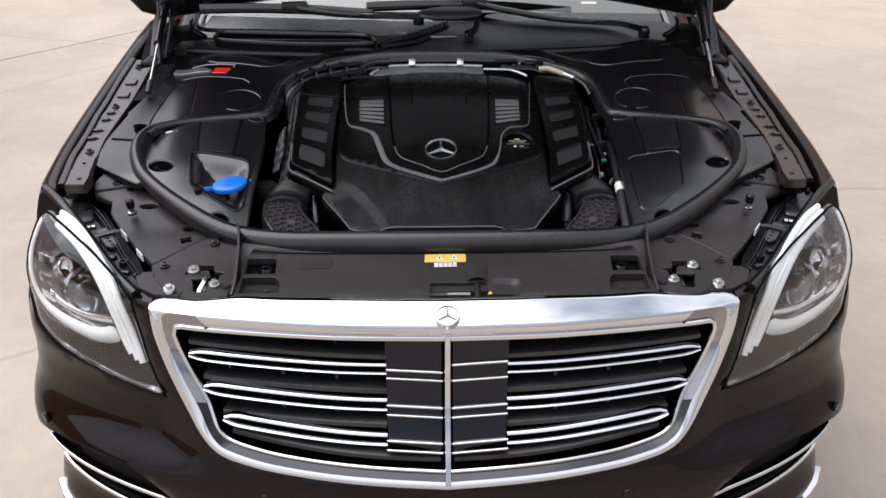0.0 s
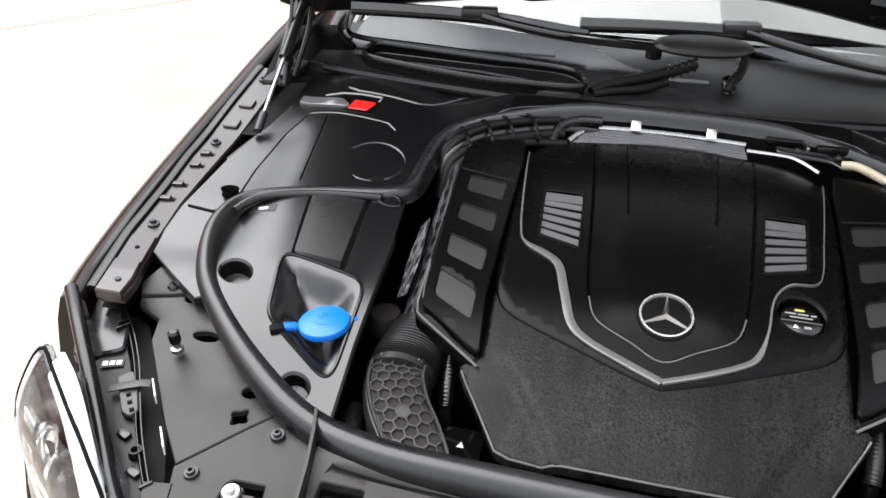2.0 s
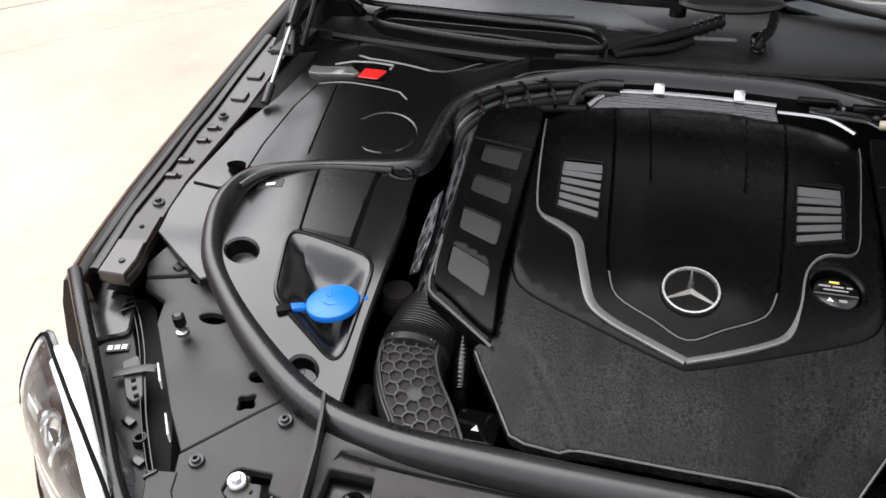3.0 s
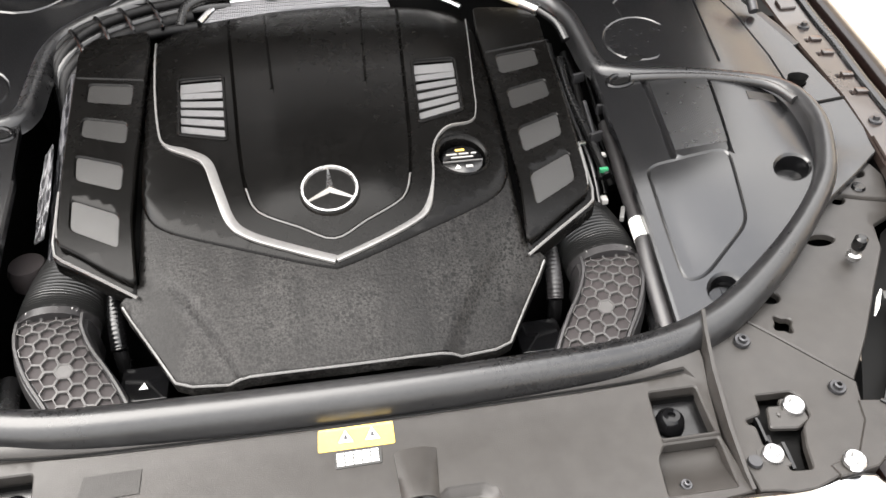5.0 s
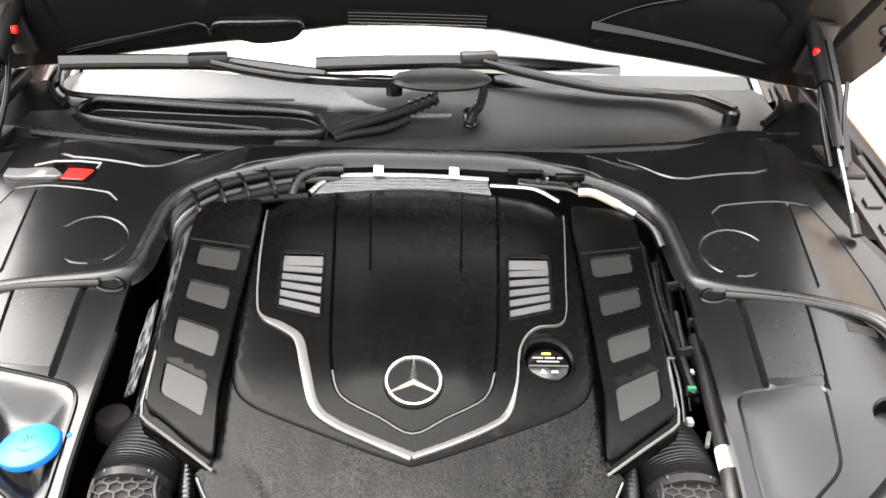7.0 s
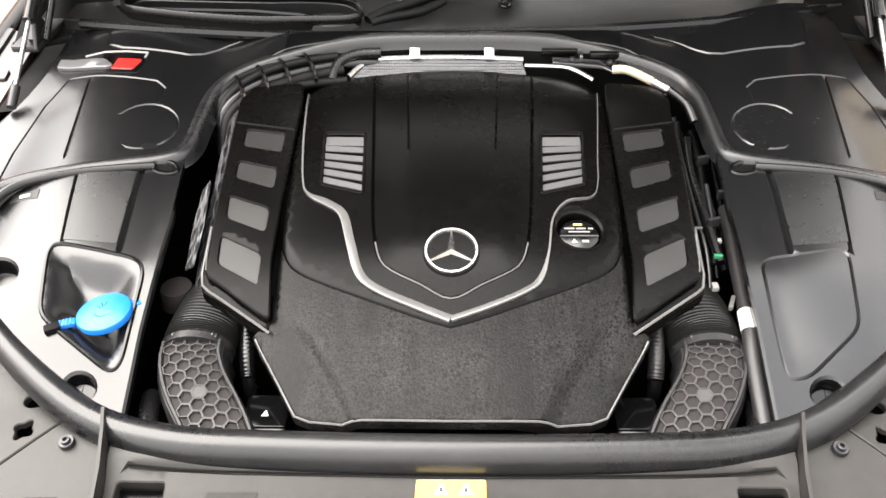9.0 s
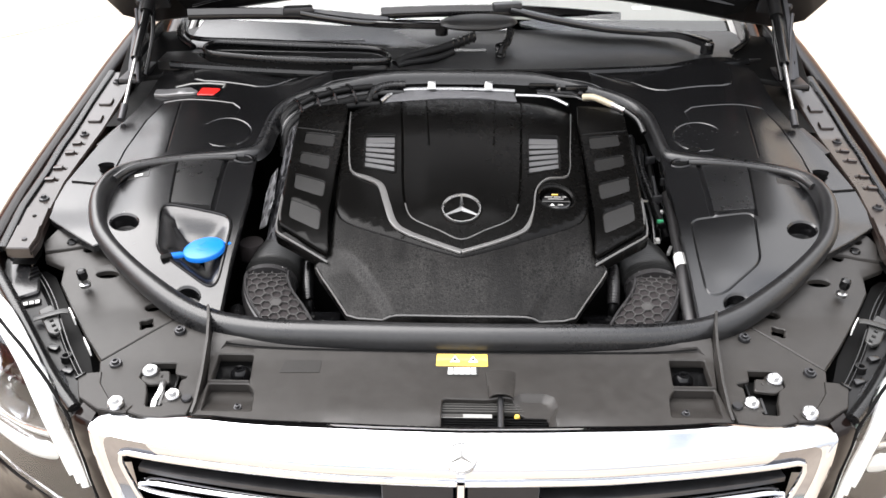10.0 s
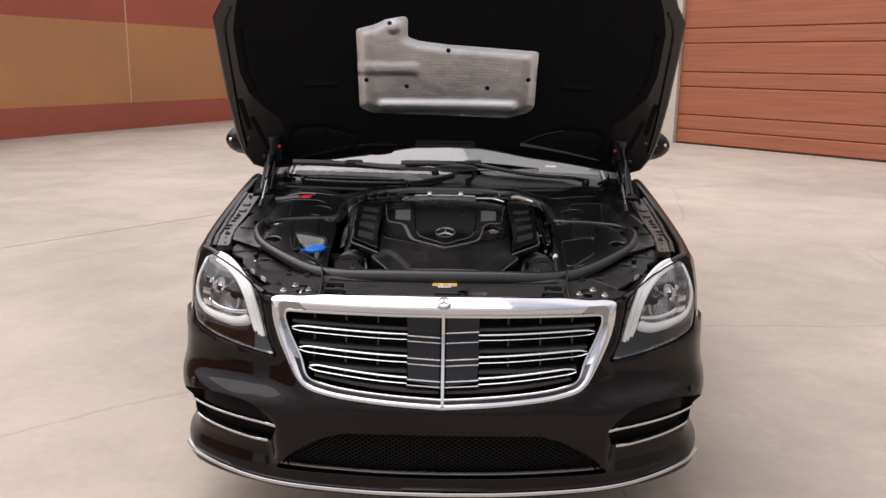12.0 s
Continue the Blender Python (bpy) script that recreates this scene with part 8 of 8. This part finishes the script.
    tube("joint_rod", [(0.120, 1.205, 1.012), (0.112, 1.175, 0.995), (0.098, 1.150, 0.985), (0.090, 1.128, 0.972)], 0.010, RUBBER, cw)
    for z, r in ((0.984, 0.014), (0.973, 0.013)):
        part("joint_ring", turned([(r * 0.6, 0.006), (r, 0.004), (r, -0.004), (r * 0.6, -0.006)], upright(0.094, 1.136 + (z - 0.97) * 1.2, z, 30), 16), PLASTIC, cw)


build_cowl()


def build_glass():
    def ws(x, v):
        return Vector((x * (1 - 0.10 * v), glass_y(x) + v * 0.82, glass_z(x) - 0.004 + v * 0.44 - 0.03 * v * v))

    out = [(-0.74, 0), (-0.37, 0), (0, 0), (0.37, 0), (0.74, 0), (0.74, 1), (0, 1), (-0.74, 1)]
    part("windscreen", sheet(out, ws, thick=0.005, down=(0, 0.47, -0.88), step=0.06), WINDSCREEN, car, "tinted windscreen glass").visible_shadow = False
    band = [(-0.735, 0.001), (0.735, 0.001), (0.735, 0.06), (-0.735, 0.06)]
    part("glass_band", sheet(band, lambda x, v: ws(x, v) + Vector((0, 0.004, -0.006)), thick=0, down=(0, 0.47, -0.88), step=0.05), GLOSS, car, "black printed band along the glass")
    part("glass_sign", strip_mesh([tuple(ws(x, v) + Vector((0, 0, 0.001))) for x, v in ((0.455, 0.10), (0.505, 0.10), (0.505, 0.112), (0.455, 0.112))], [(0, 1, 2, 3)]), WHITE, car)
    part("dashboard", sheet([(-0.70, 0.0), (0.70, 0.0), (0.70, 0.8), (-0.70, 0.8)], lambda x, v: Vector((x, glass_y(x) + 0.03 + v * 0.72, glass_z(x) - 0.03 + 0.03 * math.sin(v * 3))), thick=0.02, step=0.1), PALE, car,
         "pale grey dashboard behind the glass")
    for s in (-1, 1):
        pts = [(ws(s * 0.755, v) + Vector((0, 0, 0.0))) for v in (-0.04, 0.0, 0.2, 0.45, 0.7, 0.9, 1.02)]
        part("pillar", sweep(pts, 0.035, 0.03, n=10), PAINT, car, "dark brown windscreen pillar")
        part("pillar_trim", sweep([p + Vector((-s * 0.034, -0.004, 0.012)) for p in pts[:5]], 0.008, 0.006, n=6), PALE, car)
        part("corner_seal", sweep(spline([(s * 0.655, 1.165, 0.975), (s * 0.70, 1.21, 0.99), (s * 0.715, 1.28, 1.00), (s * 0.725, 1.37, 1.015)], 5), 0.0075, 0.0075, n=8), RUBBER, car)


build_glass()


def build_wiper(blade, clip, arm, name_label):
    w = new("wiper")
    w.parent = car
    tagged(w, name_label)
    blade = spline(blade, 6)
    part("blade", sweep(blade, 0.012, 0.009, shape=[(-1, -0.6), (-0.2, -1), (0.2, -1), (1, -0.4), (0.35, 1), (-0.35, 1)]), WIPER, w, "black wiper blade")
    part("blade_rubber", sweep([p + Vector((0, -0.004, -0.012)) for p in blade], 0.003, 0.006, shape=SQUARE), RUBBER, w)
    part("clip", block(*clip, 0.075, 0.030, 0.022, 0.006, Matrix.Rotation(0.2, 4, "Z")), DARK_STEEL, w)
    part("arm", sweep(spline(arm, 6), lambda f_: 0.009 + 0.007 * smooth01((f_ - 0.5) / 0.4), 0.008, shape=SQUARE), WIPER, w, "black wiper arm")
    part("arm_cap", turned([(0.0, 0.009), (0.012, 0.008), (0.016, 0.003), (0.016, -0.02)], Matrix.Translation(Vector(arm[-1]) + Vector((0, 0, -0.004))), 18), PLASTIC, w)


build_wiper([(-0.67, 1.205, 1.050), (-0.55, 1.232, 1.046), (-0.41, 1.268, 1.036), (-0.30, 1.250, 1.033), (-0.18, 1.222, 1.030)], (-0.41, 1.262, 1.042),
            [(-0.40, 1.255, 1.036), (-0.34, 1.238, 1.030), (-0.24, 1.215, 1.025), (-0.14, 1.205, 1.025), (-0.050, 1.212, 1.022)], "black wiper resting on the windscreen base")
build_wiper([(-0.20, 1.235, 1.048), (-0.05, 1.27, 1.046), (0.115, 1.318, 1.036), (0.27, 1.348, 1.022), (0.415, 1.372, 1.004)], (0.115, 1.315, 1.042),
            [(0.125, 1.305, 1.036), (0.22, 1.285, 1.020), (0.36, 1.27, 1.000), (0.48, 1.275, 0.990), (0.555, 1.262, 0.988), (0.605, 1.20, 0.985)], "black wiper with its arm reaching across the glass base")
cover = part("wiper_cover", turned([(0.0, 0.010), (0.06, 0.009), (0.084, 0.004), (0.09, -0.002), (0.085, -0.008), (0.0, -0.010)], pose(0.040, 1.214, 1.030, 12, 0, 6) @ Matrix.Diagonal((1.08, 0.40, 1, 1)), 32), POCKET, car,
             "oval grey-black wiper drive cover")


# ---- rest of the car behind the hood ----
def build_rear():
    st = [(1.5, 0.905, 0.955), (1.9, 0.93, 0.97), (2.6, 0.945, 0.985), (3.4, 0.945, 0.99), (4.2, 0.93, 1.0), (4.75, 0.88, 0.99), (5.05, 0.76, 0.96)]
    b = bmesh.new()
    rows = []
    for y, w, z in st:
        prof = [(0.70 * w, z - 0.005), (0.93 * w, z), (0.985 * w, z - 0.04), (w, z - 0.2), (w, 0.55), (0.97 * w, 0.35), (0.93 * w, 0.22)]
        full = [(-x, zz) for x, zz in reversed(prof)] + prof
        rows.append([b.verts.new((x, y, zz)) for x, zz in full])
    for r, q in zip(rows, rows[1:]):
        for k in range(len(r) - 1):
            b.faces.new((r[k], r[k + 1], q[k + 1], q[k]))
    b.faces.new(rows[-1])
    bmesh.ops.recalc_face_normals(b, faces=b.faces)
    part("rear_body", b, PAINT, car, "dark brown painted body", 50)
    b = bmesh.new()
    rows = []
    for y, w, z in ((1.98, 0.60, 1.43), (2.3, 0.62, 1.475), (2.9, 0.62, 1.49), (3.5, 0.60, 1.465), (3.95, 0.57, 1.39), (4.5, 0.60, 1.08), (4.62, 0.62, 0.99)):
        rows.append([b.verts.new((x * w, y, z - 0.05 * abs(x) ** 3)) for x in np.linspace(-1, 1, 9)])
    for r, q in zip(rows, rows[1:]):
        for k in range(8):
            b.faces.new((r[k], r[k + 1], q[k + 1], q[k]))
    bmesh.ops.recalc_face_normals(b, faces=b.faces)
    part("roof", b, PAINT, car, "dark brown roof")
    for s in (-1, 1):
        pts = [(1.55, 1.0), (2.05, 1.40), (2.5, 1.44), (3.4, 1.42), (3.9, 1.35), (4.5, 1.0)]
        part("side_window", sheet(pts, lambda u, v: Vector((s * (0.88 - (v - 0.97) * 0.62), u, v)), thick=0.005, down=(-s, 0, 0), step=0.12), GLOSS, car, "dark side window")
        mirror = new("door_mirror")
        mirror.parent = car
        tagged(mirror, "dark brown door mirror beside the windscreen")
        part("mirror_shell", turned([(0.0, -0.07), (0.05, -0.06), (0.085, -0.02), (0.092, 0.03), (0.085, 0.05), (0.0, 0.05)], pose(s * 1.0, 1.80, 1.085, -90, 0, 0) @ Matrix.Diagonal((1.35, 0.85, 1, 1)), 22), PAINT, mirror)
        part("indicator", sweep([(s * 0.94, 1.738, 1.09), (s * 1.02, 1.735, 1.09), (s * 1.09, 1.76, 1.09)], 0.006, 0.008), REFLECTOR, mirror)
        part("mirror_foot", sweep([(s * 0.87, 1.78, 1.0), (s * 0.92, 1.79, 1.03), (s * 0.96, 1.80, 1.06)], 0.03, 0.02), GLOSS, mirror)
    for s in (-1, 1):
        for y in (0.93, 4.10):
            wh = new("wheel")
            wh.parent = car
            tagged(wh, "road wheel with a black tyre")
            m = pose(s * 0.80, y, 0.342, 0, 90 * s, 0)
            part("tyre", turned([(0.245, -0.10), (0.30, -0.115), (0.332, -0.10), (0.342, -0.07), (0.342, 0.07), (0.332, 0.10), (0.30, 0.115), (0.245, 0.10)], m, 48), TYRE, wh)
            part("rim", turned([(0.25, 0.098), (0.235, 0.085), (0.22, 0.06), (0.06, 0.075), (0.0, 0.08)], m, 40), DARK_STEEL, wh)
            part("rim_back", turned([(0.25, -0.098), (0.22, -0.06), (0.0, -0.05)], m, 30), PIT, wh)
            part("wheel_arch_liner", sweep([(s * 0.72, y + 0.40 * math.cos(a), 0.34 + 0.40 * math.sin(a)) for a in np.linspace(0.02, 3.12, 19)], 0.006, 0.16, shape=SQUARE, up=(1, 0, 0)), PIT, wh)
    part("underbody", block(0, 2.9, 0.26, 1.3, 4.2, 0.10, 0.03), PIT, car)
    part("axle", block(0, 0.93, 0.36, 1.5, 0.08, 0.08, 0.02), PIT, car)
    part("axle", block(0, 4.10, 0.36, 1.5, 0.08, 0.08, 0.02), PIT, car)
    part("radiator", block(0, 0.13, 0.50, 1.0, 0.06, 0.44, 0.01), PIT, car)


build_rear()
